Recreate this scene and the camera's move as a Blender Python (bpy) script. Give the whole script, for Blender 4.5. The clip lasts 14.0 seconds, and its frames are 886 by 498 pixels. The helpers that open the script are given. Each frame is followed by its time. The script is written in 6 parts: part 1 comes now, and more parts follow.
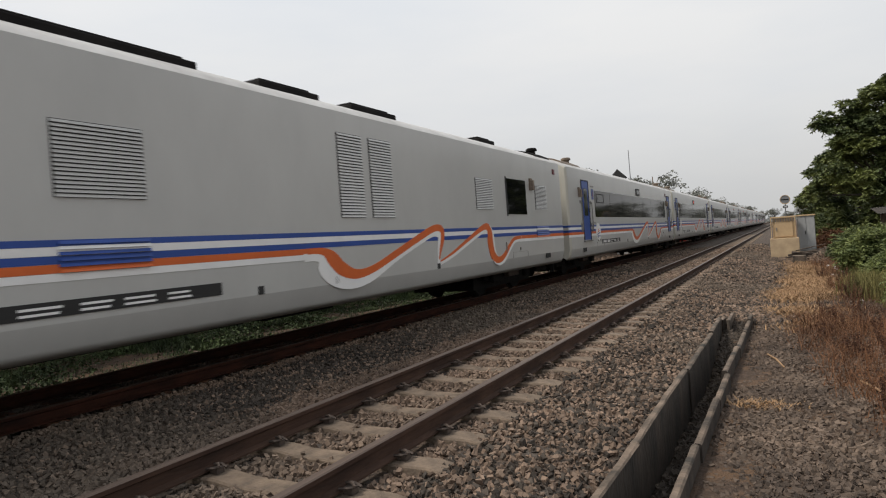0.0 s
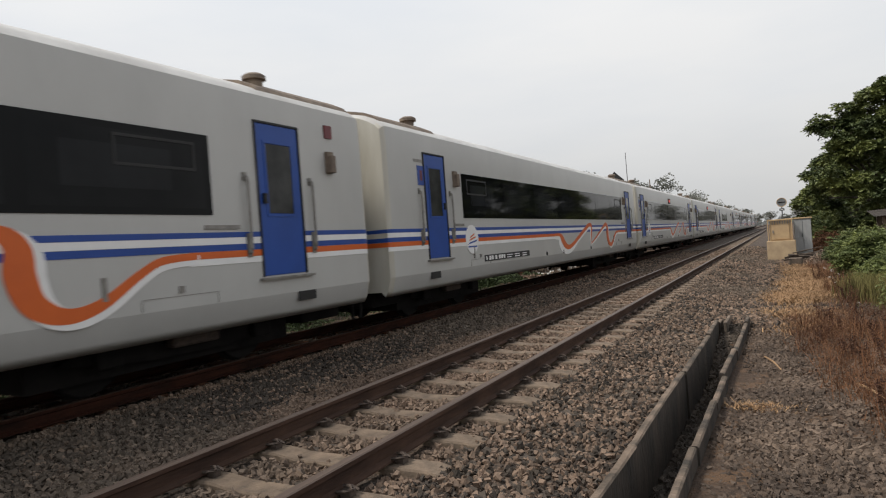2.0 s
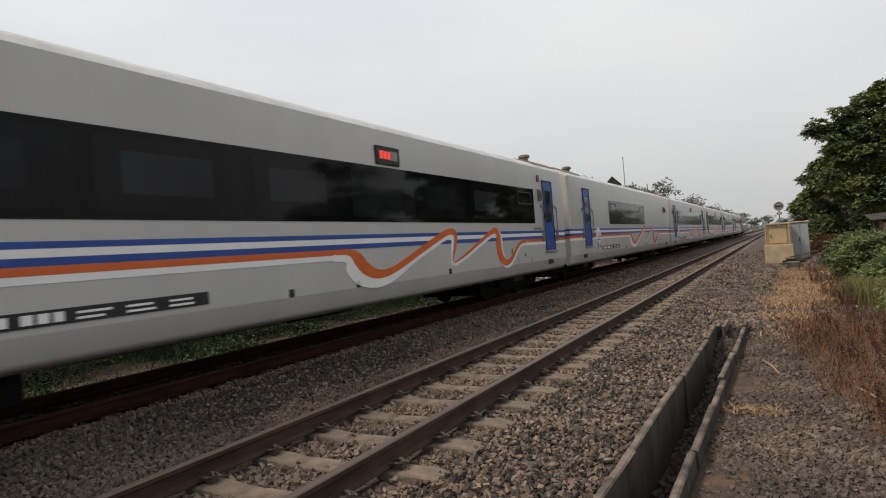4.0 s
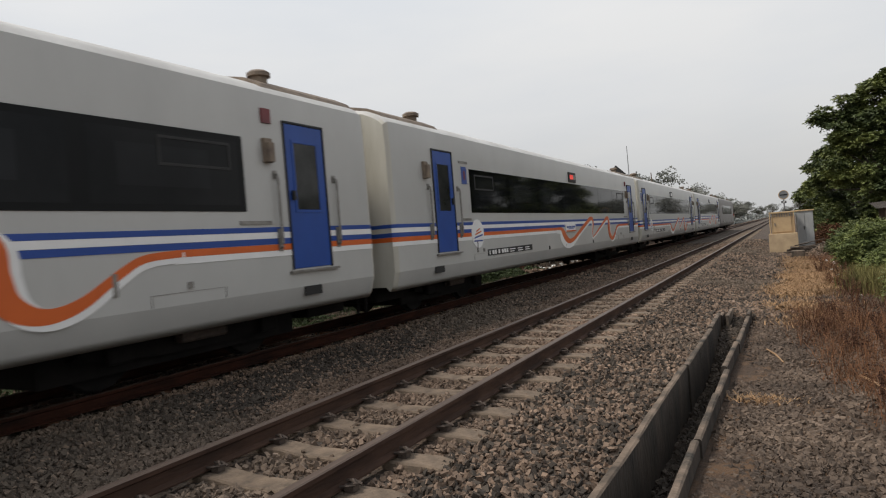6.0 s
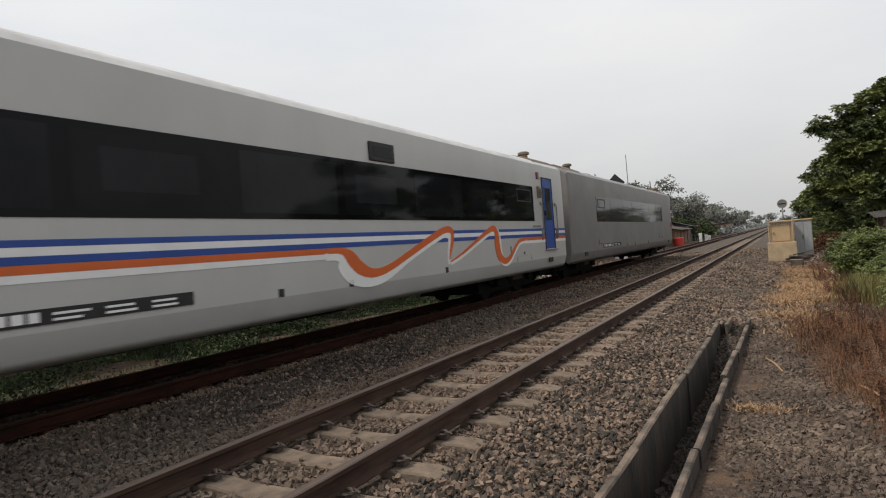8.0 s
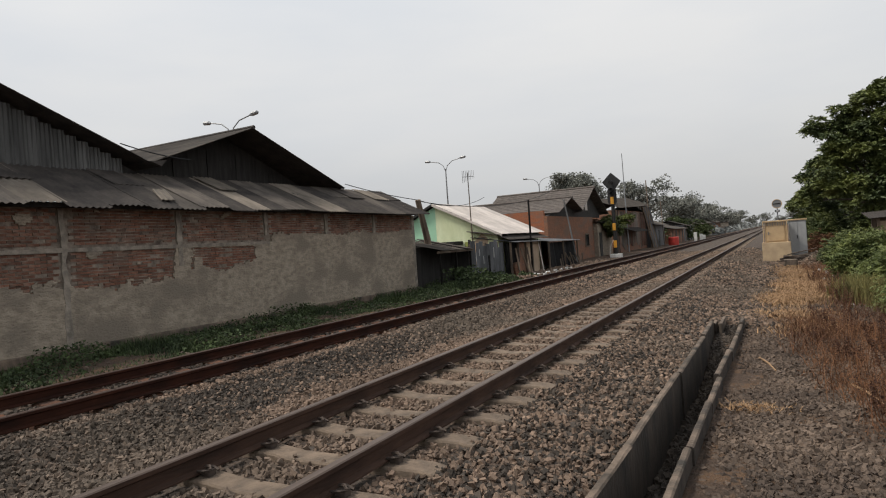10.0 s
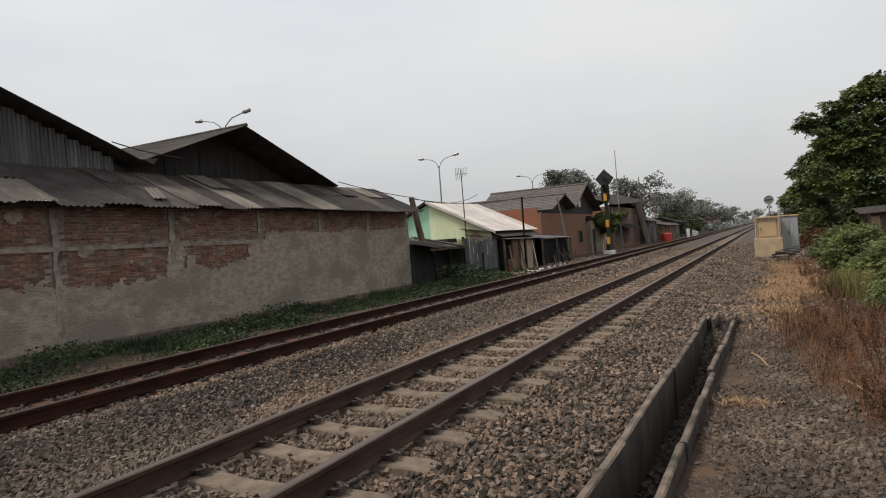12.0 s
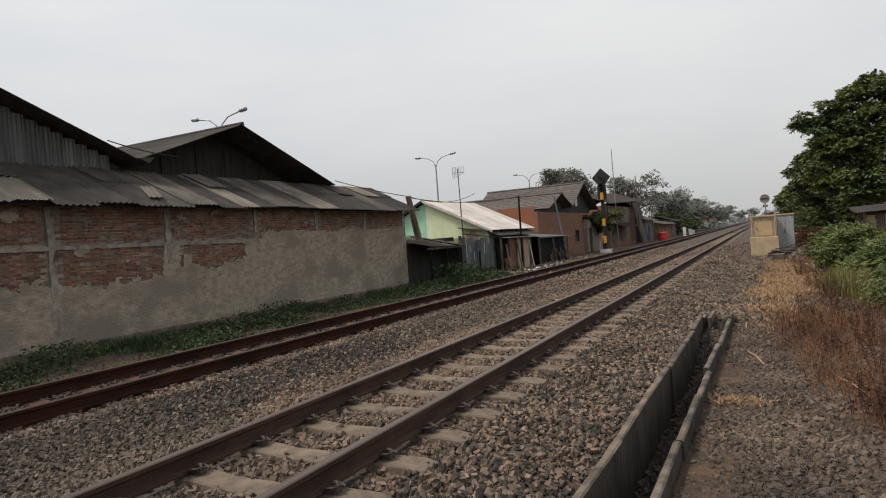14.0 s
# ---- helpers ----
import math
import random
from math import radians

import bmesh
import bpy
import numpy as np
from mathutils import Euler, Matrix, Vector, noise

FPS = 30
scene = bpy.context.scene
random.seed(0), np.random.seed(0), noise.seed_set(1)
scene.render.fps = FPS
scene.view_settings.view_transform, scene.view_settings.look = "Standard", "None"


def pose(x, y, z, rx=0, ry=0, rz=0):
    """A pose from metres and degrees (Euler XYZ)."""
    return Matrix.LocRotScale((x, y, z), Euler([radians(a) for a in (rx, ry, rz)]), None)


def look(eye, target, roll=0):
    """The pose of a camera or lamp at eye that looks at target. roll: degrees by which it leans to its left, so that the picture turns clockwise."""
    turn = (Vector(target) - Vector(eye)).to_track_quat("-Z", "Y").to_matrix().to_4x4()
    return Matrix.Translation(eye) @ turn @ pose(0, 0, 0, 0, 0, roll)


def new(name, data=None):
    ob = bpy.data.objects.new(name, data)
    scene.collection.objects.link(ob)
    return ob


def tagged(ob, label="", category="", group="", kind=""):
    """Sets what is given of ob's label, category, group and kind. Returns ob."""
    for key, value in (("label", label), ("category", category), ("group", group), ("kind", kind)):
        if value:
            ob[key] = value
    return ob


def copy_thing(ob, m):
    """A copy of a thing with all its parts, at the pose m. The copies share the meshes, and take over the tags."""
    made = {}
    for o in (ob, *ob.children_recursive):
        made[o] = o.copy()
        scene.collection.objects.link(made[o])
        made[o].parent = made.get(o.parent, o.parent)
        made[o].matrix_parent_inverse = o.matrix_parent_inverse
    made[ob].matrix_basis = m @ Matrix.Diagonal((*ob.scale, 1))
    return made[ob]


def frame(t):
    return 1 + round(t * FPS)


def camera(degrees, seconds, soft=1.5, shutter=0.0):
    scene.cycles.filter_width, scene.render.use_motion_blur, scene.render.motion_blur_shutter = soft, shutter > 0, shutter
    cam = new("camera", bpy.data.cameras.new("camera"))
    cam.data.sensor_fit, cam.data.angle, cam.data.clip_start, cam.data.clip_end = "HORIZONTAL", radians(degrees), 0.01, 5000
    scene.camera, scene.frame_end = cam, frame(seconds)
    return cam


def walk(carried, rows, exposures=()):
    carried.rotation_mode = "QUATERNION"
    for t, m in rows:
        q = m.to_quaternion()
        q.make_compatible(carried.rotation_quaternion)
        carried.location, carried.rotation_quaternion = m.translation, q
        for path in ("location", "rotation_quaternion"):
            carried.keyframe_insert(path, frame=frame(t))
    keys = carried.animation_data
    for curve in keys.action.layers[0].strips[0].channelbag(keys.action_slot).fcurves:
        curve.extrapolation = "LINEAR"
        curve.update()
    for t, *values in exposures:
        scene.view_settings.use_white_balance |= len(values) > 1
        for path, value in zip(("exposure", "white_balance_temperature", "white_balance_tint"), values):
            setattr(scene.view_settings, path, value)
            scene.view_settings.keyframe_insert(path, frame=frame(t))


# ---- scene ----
# Camera: handheld beside the line, turning slightly; rail top of the tracks is z = 0
cam = camera(70.13, 14.0, soft=1.1, shutter=0.06)
EYE = (0.0, 0.0, 1.28)


def eye_pose(yaw, pitch, roll):
    return pose(*EYE, 90 + pitch, 0, yaw) @ pose(0, 0, 0, 0, 0, roll)


walk(cam, [(t, eye_pose(a, b, c)) for t, a, b, c in (
    (0, 28.50, -0.43, -4.25),
    (0.5, 28.81, -0.82, -4.26),
    (1, 28.59, -0.84, -4.46),
    (1.5, 28.17, -0.67, -4.38),
    (2, 28.25, -0.21, -4.25),
    (2.5, 28.03, 0.26, -4.38),
    (3, 28.19, 0.24, -4.50),
    (5.5, 27.76, 0.07, -4.22),
    (6, 28.43, -0.67, -4.62),
    (6.5, 28.58, -0.54, -4.67),
    (7, 28.20, -0.31, -4.32),
    (7.5, 28.29, 0.03, -4.44),
    (10, 27.91, -0.25, -3.99),
    (10.5, 27.43, -0.56, -3.79),
    (11, 27.29, -0.73, -3.79),
    (11.5, 27.57, -0.61, -4.01),
    (12, 27.36, -0.53, -4.25),
    (12.5, 27.15, -0.65, -4.18),
    (13, 27.22, -0.79, -4.30),
    (13.5, 27.09, -0.70, -4.20),
    (14, 27.08, -0.65, -4.27),
)], exposures=((0, 0.04), (0.5, 0.05), (1, 0.12), (1.5, 0.14), (2, 0.09), (2.5, 0.05), (3, 0.04), (5.5, -0.06), (6, -0.02), (6.5, 0.06), (7.7, 0.07), (9.8, -0.03), (14, -0.03)))

# ---- world and light: bright hazy overcast ----
world = bpy.data.worlds.new("hazy_sky")
scene.world = world
world.use_nodes = True
wn, wl = world.node_tree.nodes, world.node_tree.links
wn.clear()
w_out = wn.new("ShaderNodeOutputWorld")
w_sky = wn.new("ShaderNodeTexSky")
w_sky.sky_type = "NISHITA"
w_sky.sun_disc = False
w_sky.sun_elevation = radians(58)
w_sky.sun_rotation = radians(238)
w_sky.dust_density = 6.0
w_bg = wn.new("ShaderNodeBackground")
w_bg.inputs["Strength"].default_value = 0.07
wl.new(w_sky.outputs[0], w_bg.inputs["Color"])
# cloud layer: brighter and greyer than the clear sky, with soft bands
w_tc = wn.new("ShaderNodeTexCoord")
w_sep = wn.new("ShaderNodeSeparateXYZ")
wl.new(w_tc.outputs["Generated"], w_sep.inputs[0])
w_ramp = wn.new("ShaderNodeValToRGB")
w_ramp.color_ramp.elements[0].position = 0.0
w_ramp.color_ramp.elements[0].color = (0.55, 0.555, 0.56, 1)
w_ramp.color_ramp.elements[1].position = 0.45
w_ramp.color_ramp.elements[1].color = (0.868, 0.877, 0.892, 1)
w_mid = w_ramp.color_ramp.elements.new(0.18)
w_mid.color = (0.745, 0.75, 0.76, 1)
w_top = w_ramp.color_ramp.elements.new(0.95)
w_top.color = (0.52, 0.55, 0.60, 1)
wl.new(w_sep.outputs["Z"], w_ramp.inputs[0])
w_map = wn.new("ShaderNodeMapping")
w_map.inputs["Scale"].default_value = (1.0, 1.0, 4.0)
w_map.inputs["Rotation"].default_value = (0.25, 0.1, 0.4)
wl.new(w_tc.outputs["Generated"], w_map.inputs[0])
w_noise = wn.new("ShaderNodeTexNoise")
w_noise.inputs["Scale"].default_value = 1.6
w_noise.inputs["Detail"].default_value = 5
wl.new(w_map.outputs[0], w_noise.inputs["Vector"])
w_cr = wn.new("ShaderNodeValToRGB")
w_cr.color_ramp.elements[0].position = 0.35
w_cr.color_ramp.elements[0].color = (0.945, 0.965, 0.985, 1)
w_cr.color_ramp.elements[1].position = 0.62
w_cr.color_ramp.elements[1].color = (1.06, 1.05, 1.03, 1)
wl.new(w_noise.outputs["Fac"], w_cr.inputs[0])
w_mul = wn.new("ShaderNodeMix")
w_mul.data_type, w_mul.blend_type = "RGBA", "MULTIPLY"
w_mul.inputs["Factor"].default_value = 1.0
wl.new(w_ramp.outputs[0], w_mul.inputs["A"])
wl.new(w_cr.outputs[0], w_mul.inputs["B"])
w_cloud = wn.new("ShaderNodeBackground")
w_cloud.inputs["Strength"].default_value = 1.04
wl.new(w_mul.outputs["Result"], w_cloud.inputs["Color"])
w_mix = wn.new("ShaderNodeMixShader")
w_mix.inputs[0].default_value = 0.9
wl.new(w_bg.outputs[0], w_mix.inputs[1])
wl.new(w_cloud.outputs[0], w_mix.inputs[2])
wl.new(w_mix.outputs[0], w_out.inputs[0])

sun = new("sun", bpy.data.lights.new("sun", "SUN"))
sun.data.energy = 2.9
sun.data.angle = radians(14)
sun.data.color = (1.0, 0.93, 0.84)
sun.matrix_world = look((-19, -12, 32), (0, 0, 0))

# ---- materials ----


def mat(name, c1, c2=None, scale=6.0, rough=0.75, metal=0.0, bump=0.15, bscale=None, vary=0.0, island=False,
        stretch=(1, 1, 1), lo=0.35, hi=0.65, c3=None, spec=0.4, glow=0.0):
    m = bpy.data.materials.new(name)
    m.use_nodes = True
    nt = m.node_tree
    N, K = nt.nodes, nt.links
    b = N["Principled BSDF"]
    b.inputs["Roughness"].default_value = rough
    b.inputs["Metallic"].default_value = metal
    b.inputs["Specular IOR Level"].default_value = spec
    c2 = c2 or tuple(v * 0.7 for v in c1)
    tc = N.new("ShaderNodeTexCoord")
    mp = N.new("ShaderNodeMapping")
    mp.inputs["Scale"].default_value = stretch
    K.new(tc.outputs["Object"], mp.inputs[0])
    n = N.new("ShaderNodeTexNoise")
    n.inputs["Scale"].default_value = scale
    n.inputs["Detail"].default_value = 7
    n.inputs["Roughness"].default_value = 0.62
    K.new(mp.outputs[0], n.inputs["Vector"])
    r = N.new("ShaderNodeValToRGB")
    r.color_ramp.elements[0].position, r.color_ramp.elements[1].position = lo, hi
    r.color_ramp.elements[0].color, r.color_ramp.elements[1].color = (*c2, 1), (*c1, 1)
    K.new(n.outputs["Fac"], r.inputs[0])
    out = r.outputs[0]
    if c3:
        n3 = N.new("ShaderNodeTexNoise")
        n3.inputs["Scale"].default_value = scale * 0.17
        n3.inputs["Detail"].default_value = 5
        K.new(mp.outputs[0], n3.inputs["Vector"])
        r3 = N.new("ShaderNodeValToRGB")
        r3.color_ramp.elements[0].position, r3.color_ramp.elements[1].position = 0.48, 0.62
        K.new(n3.outputs["Fac"], r3.inputs[0])
        mx = N.new("ShaderNodeMix")
        mx.data_type = "RGBA"
        K.new(r3.outputs[0], mx.inputs["Factor"])
        K.new(out, mx.inputs["A"])
        mx.inputs["B"].default_value = (*c3, 1)
        out = mx.outputs["Result"]
    if vary:
        if island:
            g = N.new("ShaderNodeNewGeometry")
            src = g.outputs["Random Per Island"]
        else:
            g = N.new("ShaderNodeObjectInfo")
            src = g.outputs["Random"]
        mr = N.new("ShaderNodeMapRange")
        mr.inputs["To Min"].default_value, mr.inputs["To Max"].default_value = 1 - vary, 1 + vary
        K.new(src, mr.inputs[0])
        hs = N.new("ShaderNodeHueSaturation")
        K.new(mr.outputs[0], hs.inputs["Value"])
        K.new(out, hs.inputs["Color"])
        out = hs.outputs[0]
    K.new(out, b.inputs["Base Color"])
    if bump:
        nb = N.new("ShaderNodeTexNoise")
        nb.inputs["Scale"].default_value = bscale or scale * 6
        nb.inputs["Detail"].default_value = 6
        K.new(mp.outputs[0], nb.inputs["Vector"])
        bp = N.new("ShaderNodeBump")
        bp.inputs["Strength"].default_value = bump
        bp.inputs["Distance"].default_value = 0.03
        K.new(nb.outputs["Fac"], bp.inputs["Height"])
        K.new(bp.outputs[0], b.inputs["Normal"])
    if glow:
        b.inputs["Emission Color"].default_value = (*c1, 1)
        b.inputs["Emission Strength"].default_value = glow
    return m


M = {}
M["ground"] = mat("dry_earth", (0.112, 0.073, 0.049), (0.04, 0.026, 0.018), 26, 0.95, bump=1.0, bscale=70, c3=(0.125, 0.074, 0.042), lo=0.3, hi=0.7)
M["ballast"] = mat("ballast_bed", (0.13, 0.092, 0.068), (0.025, 0.019, 0.015), 22, 0.95, bump=1.0, bscale=30, c3=(0.085, 0.07, 0.058))
M["stone_dark"] = mat("dark_ballast_stone", (0.084, 0.067, 0.053), (0.033, 0.027, 0.022), 1.3, 0.9, bump=0.3, bscale=60, vary=0.4, island=True, c3=(0.107, 0.084, 0.064))
M["gravel"] = mat("path_gravel", (0.152, 0.112, 0.084), (0.066, 0.049, 0.038), 1.3, 0.92, bump=0.3, bscale=60, vary=0.42, island=True)
M["stone"] = mat("ballast_stone", (0.24, 0.17, 0.124), (0.132, 0.093, 0.068), 1.3, 0.9, bump=0.3, bscale=60, vary=0.34, island=True, c3=(0.128, 0.1, 0.077))
M["rail_side"] = mat("rusty_rail", (0.078, 0.045, 0.032), (0.036, 0.022, 0.017), 9, 0.8, 0.0, bump=0.2, stretch=(1, 0.2, 1), spec=0.15)
M["rail_top"] = mat("worn_rail_head", (0.155, 0.115, 0.093), (0.085, 0.062, 0.051), 5, 0.5, 0.35, bump=0.05, stretch=(1, 0.05, 1), spec=0.3)
M["far_top"] = mat("dull_rail_head", (0.085, 0.052, 0.039), (0.04, 0.025, 0.019), 5, 0.55, 0.2, bump=0.05, stretch=(1, 0.05, 1), spec=0.3)
M["far_rail"] = mat("dark_rusty_rail", (0.048, 0.017, 0.010), (0.016, 0.008, 0.006), 9, 0.85, 0.0, bump=0.2, stretch=(1, 0.2, 1), spec=0.12)
M["sleeper"] = mat("concrete_sleeper", (0.215, 0.16, 0.115), (0.10, 0.077, 0.058), 7, 0.9, bump=0.3, vary=0.12)
M["old_sleeper"] = mat("rust_stained_sleeper", (0.165, 0.070, 0.034), (0.04, 0.022, 0.016), 7, 0.9, bump=0.3, vary=0.45)
M["clip"] = mat("rusty_clip", (0.10, 0.075, 0.06), (0.05, 0.04, 0.035), 30, 0.7, 0.3)
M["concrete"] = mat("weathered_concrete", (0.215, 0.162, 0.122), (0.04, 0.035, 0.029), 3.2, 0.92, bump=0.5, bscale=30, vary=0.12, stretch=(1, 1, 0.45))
# damp concrete, darkened further to hold the trench shade in its colour
M["damp_shade"] = mat("damp_shaded_concrete", (0.07, 0.054, 0.042), (0.024, 0.021, 0.018), 4, 0.9, bump=0.5, bscale=30, vary=0.2, stretch=(1, 1, 0.35))
M["plaster"] = mat("grey_cement_plaster", (0.375, 0.315, 0.245), (0.20, 0.168, 0.13), 7, 0.95, bump=1.0, bscale=24, stretch=(1, 0.7, 1.2), c3=(0.225, 0.19, 0.15), lo=0.3, hi=0.6)
M["mortar"] = mat("mortar", (0.31, 0.26, 0.212), (0.09, 0.07, 0.056), 4, 0.95, bump=0.5)
M["brick"] = mat("red_brick", (0.25, 0.118, 0.077), (0.135, 0.066, 0.046), 9, 0.92, bump=0.5, vary=0.34, c3=(0.19, 0.125, 0.095))
M["brick_i"] = mat("red_brick_joined", (0.25, 0.118, 0.077), (0.135, 0.066, 0.046), 9, 0.92, bump=0.5, vary=0.34, c3=(0.19, 0.125, 0.095), island=True)
M["orange_brick"] = mat("orange_brick_wall", (0.40, 0.145, 0.07), (0.22, 0.085, 0.048), 9, 0.92, bump=0.5, stretch=(1, 1, 3), c3=(0.24, 0.12, 0.08))
M["rust_plank"] = mat("rusty_planks", (0.20, 0.092, 0.06), (0.10, 0.052, 0.038), 4, 0.9, bump=0.3, vary=0.4, stretch=(1, 1, 0.25), c3=(0.13, 0.11, 0.095))
M["band"] = mat("concrete_band", (0.36, 0.31, 0.255), (0.17, 0.15, 0.125), 6, 0.9, bump=0.3)
M["asbestos"] = mat("weathered_roof_sheet", (0.105, 0.090, 0.076), (0.048, 0.042, 0.037), 2.5, 0.9, bump=0.25, vary=0.4, stretch=(0.4, 1, 1))
M["asbestos_pale"] = mat("pale_roof_sheet", (0.205, 0.175, 0.142), (0.112, 0.097, 0.08), 2.5, 0.9, bump=0.25, vary=0.25, stretch=(0.4, 1, 1))
M["grey_zinc"] = mat("dull_zinc_sheet", (0.135, 0.135, 0.132), (0.062, 0.062, 0.061), 3, 0.7, 0.2, bump=0.15, vary=0.3, stretch=(1, 2, 0.25))
M["roof_dark"] = mat("dark_roof_sheet", (0.068, 0.058, 0.051), (0.031, 0.027, 0.025), 2.5, 0.9, bump=0.25, vary=0.2)
# dark boards, taken darker to hold the shade under eaves and in sheds
M["gable"] = mat("dark_boards_with_shade", (0.04, 0.037, 0.035), (0.018, 0.017, 0.016), 4, 0.85, bump=0.2, stretch=(1, 2, 0.3))
M["zinc"] = mat("grey_zinc_sheet", (0.155, 0.162, 0.172), (0.075, 0.078, 0.083), 3, 0.6, 0.3, bump=0.15, vary=0.3, stretch=(1, 1, 0.3))
M["coach"] = mat("coach_light_grey_paint", (0.475, 0.475, 0.457), (0.425, 0.425, 0.41), 0.9, 0.30, bump=0.02, bscale=4, stretch=(1, 1, 0.5), spec=0.55)
# end walls: sunlight is put into this lighter, creamier tone
M["coach_end"] = mat("coach_sunlit_cream_end", (0.54, 0.525, 0.47), (0.43, 0.41, 0.35), 1.3, 0.5, bump=0.03, stretch=(2, 1, 0.35))
M["coach_roof"] = mat("coach_roof_paint", (0.60, 0.595, 0.58), (0.45, 0.44, 0.425), 1.4, 0.5, bump=0.05)
M["grey_coach"] = mat("grey_coach_paint", (0.225, 0.215, 0.205), (0.17, 0.163, 0.155), 0.9, 0.45, bump=0.03)
M["blue"] = mat("blue_stripe", (0.020, 0.066, 0.30), (0.017, 0.058, 0.26), 3, 0.4, bump=0)
M["orange"] = mat("orange_stripe", (0.62, 0.125, 0.022), (0.56, 0.11, 0.02), 3, 0.4, bump=0)
M["white"] = mat("white_stripe", (0.80, 0.80, 0.79), (0.74, 0.74, 0.73), 3, 0.4, bump=0)
M["door"] = mat("blue_door_paint", (0.014, 0.066, 0.31), (0.011, 0.055, 0.26), 2, 0.38, bump=0.02)
M["glass"] = mat("tinted_glass", (0.006, 0.0065, 0.007), (0.004, 0.0045, 0.005), 0.8, 0.05, bump=0, spec=0.12)
M["pane"] = mat("tinted_pane", (0.015, 0.016, 0.017), (0.006, 0.007, 0.008), 0.9, 0.05, bump=0, spec=0.12, vary=0.5)
# slightly paler glass that paints in light coming through the coach
M["pane_through"] = mat("through_light_patch", (0.020, 0.0215, 0.0235), (0.012, 0.013, 0.0145), 0.9, 0.06, bump=0, spec=0.12, vary=0.4)
M["door_glass"] = mat("grey_door_glass", (0.05, 0.052, 0.05), (0.02, 0.021, 0.021), 2.2, 0.08, bump=0, spec=0.2, vary=0.3)
M["dull_red"] = mat("dull_red_lens", (0.17, 0.03, 0.035), (0.11, 0.022, 0.026), 8, 0.4, bump=0)
M["black"] = mat("black_panel", (0.02, 0.02, 0.02), (0.014, 0.014, 0.014), 4, 0.6, bump=0)
# near-black grime; also painted shade in the lean-to, hut and fence
M["under"] = mat("grime_and_shade_black", (0.012, 0.0105, 0.0095), (0.005, 0.0045, 0.0045), 4, 0.85, bump=0.2, spec=0.2)
M["steel"] = mat("dull_steel", (0.30, 0.29, 0.27), (0.18, 0.17, 0.16), 8, 0.45, 0.6, bump=0.05)
M["brown_metal"] = mat("brown_roof_fitting", (0.24, 0.19, 0.14), (0.13, 0.10, 0.08), 6, 0.7, bump=0.1)
M["red_led"] = mat("red_led_sign", (0.75, 0.06, 0.045), (0.6, 0.04, 0.03), 20, 0.5, bump=0, glow=0.7)
M["red"] = mat("red_paint", (0.55, 0.05, 0.035), (0.42, 0.04, 0.03), 5, 0.5, bump=0.05)
M["grass"] = mat("green_weeds", (0.062, 0.09, 0.03), (0.026, 0.04, 0.016), 1.2, 0.8, bump=0, vary=0.45, island=True)
M["dry"] = mat("dry_weeds", (0.185, 0.087, 0.040), (0.082, 0.038, 0.020), 1.2, 0.9, bump=0, vary=0.4, island=True)
M["yellow_grass"] = mat("yellowing_grass", (0.20, 0.175, 0.06), (0.09, 0.085, 0.03), 1.2, 0.9, bump=0, vary=0.35, island=True)
M["straw"] = mat("straw_grass", (0.37, 0.235, 0.128), (0.235, 0.145, 0.078), 1.2, 0.9, bump=0, vary=0.3, island=True)
M["leaf"] = mat("tree_leaves", (0.095, 0.125, 0.034), (0.024, 0.038, 0.013), 0.5, 0.6, bump=0, vary=0.5, island=True)
# pale grey-green: distance haze is mixed into this leaf colour
M["leaf_grey"] = mat("hazed_leaves", (0.205, 0.21, 0.18), (0.13, 0.137, 0.118), 0.5, 0.75, bump=0, vary=0.35, island=True)
M["frond"] = mat("feathery_tree_leaves", (0.20, 0.225, 0.062), (0.055, 0.077, 0.027), 0.8, 0.6, bump=0, vary=0.25, island=True, lo=0.4, hi=0.68)
M["frond_light"] = mat("feathery_bush_leaves", (0.185, 0.215, 0.062), (0.07, 0.098, 0.03), 1.4, 0.65, bump=0, vary=0.25, island=True)
M["dock"] = mat("dried_dock_seed", (0.085, 0.036, 0.02), (0.04, 0.018, 0.011), 3, 0.9, bump=0, vary=0.35, island=True)
M["bark"] = mat("bark", (0.12, 0.095, 0.075), (0.06, 0.048, 0.04), 9, 0.95, bump=0.5, stretch=(1, 1, 0.3))
M["tan"] = mat("tan_painted_metal", (0.52, 0.37, 0.21), (0.43, 0.30, 0.17), 3, 0.6, bump=0.05)
M["tan_wall"] = mat("tan_painted_concrete", (0.50, 0.38, 0.24), (0.38, 0.28, 0.18), 2.6, 0.9, bump=0.2)
M["cabinet"] = mat("grey_cabinet_paint", (0.36, 0.37, 0.37), (0.27, 0.275, 0.275), 2.5, 0.55, bump=0.05, stretch=(1, 1, 0.3))
M["wood"] = mat("weathered_wood", (0.20, 0.15, 0.11), (0.09, 0.07, 0.055), 5, 0.9, bump=0.4, vary=0.3, stretch=(1, 1, 0.2))
M["mint"] = mat("mint_green_plaster", (0.42, 0.72, 0.50), (0.36, 0.62, 0.43), 1.5, 0.9, bump=0.1)
M["lime"] = mat("pale_lime_plaster", (0.76, 0.82, 0.56), (0.58, 0.66, 0.40), 3.2, 0.9, bump=0.1, c3=(0.62, 0.66, 0.40), stretch=(1, 1, 0.5))
M["moss"] = mat("mossy_plaster", (0.42, 0.46, 0.13), (0.24, 0.28, 0.09), 5, 0.95, bump=0.2)
M["cream"] = mat("cream_boards", (0.52, 0.40, 0.29), (0.40, 0.30, 0.21), 2, 0.85, bump=0.1, vary=0.15)
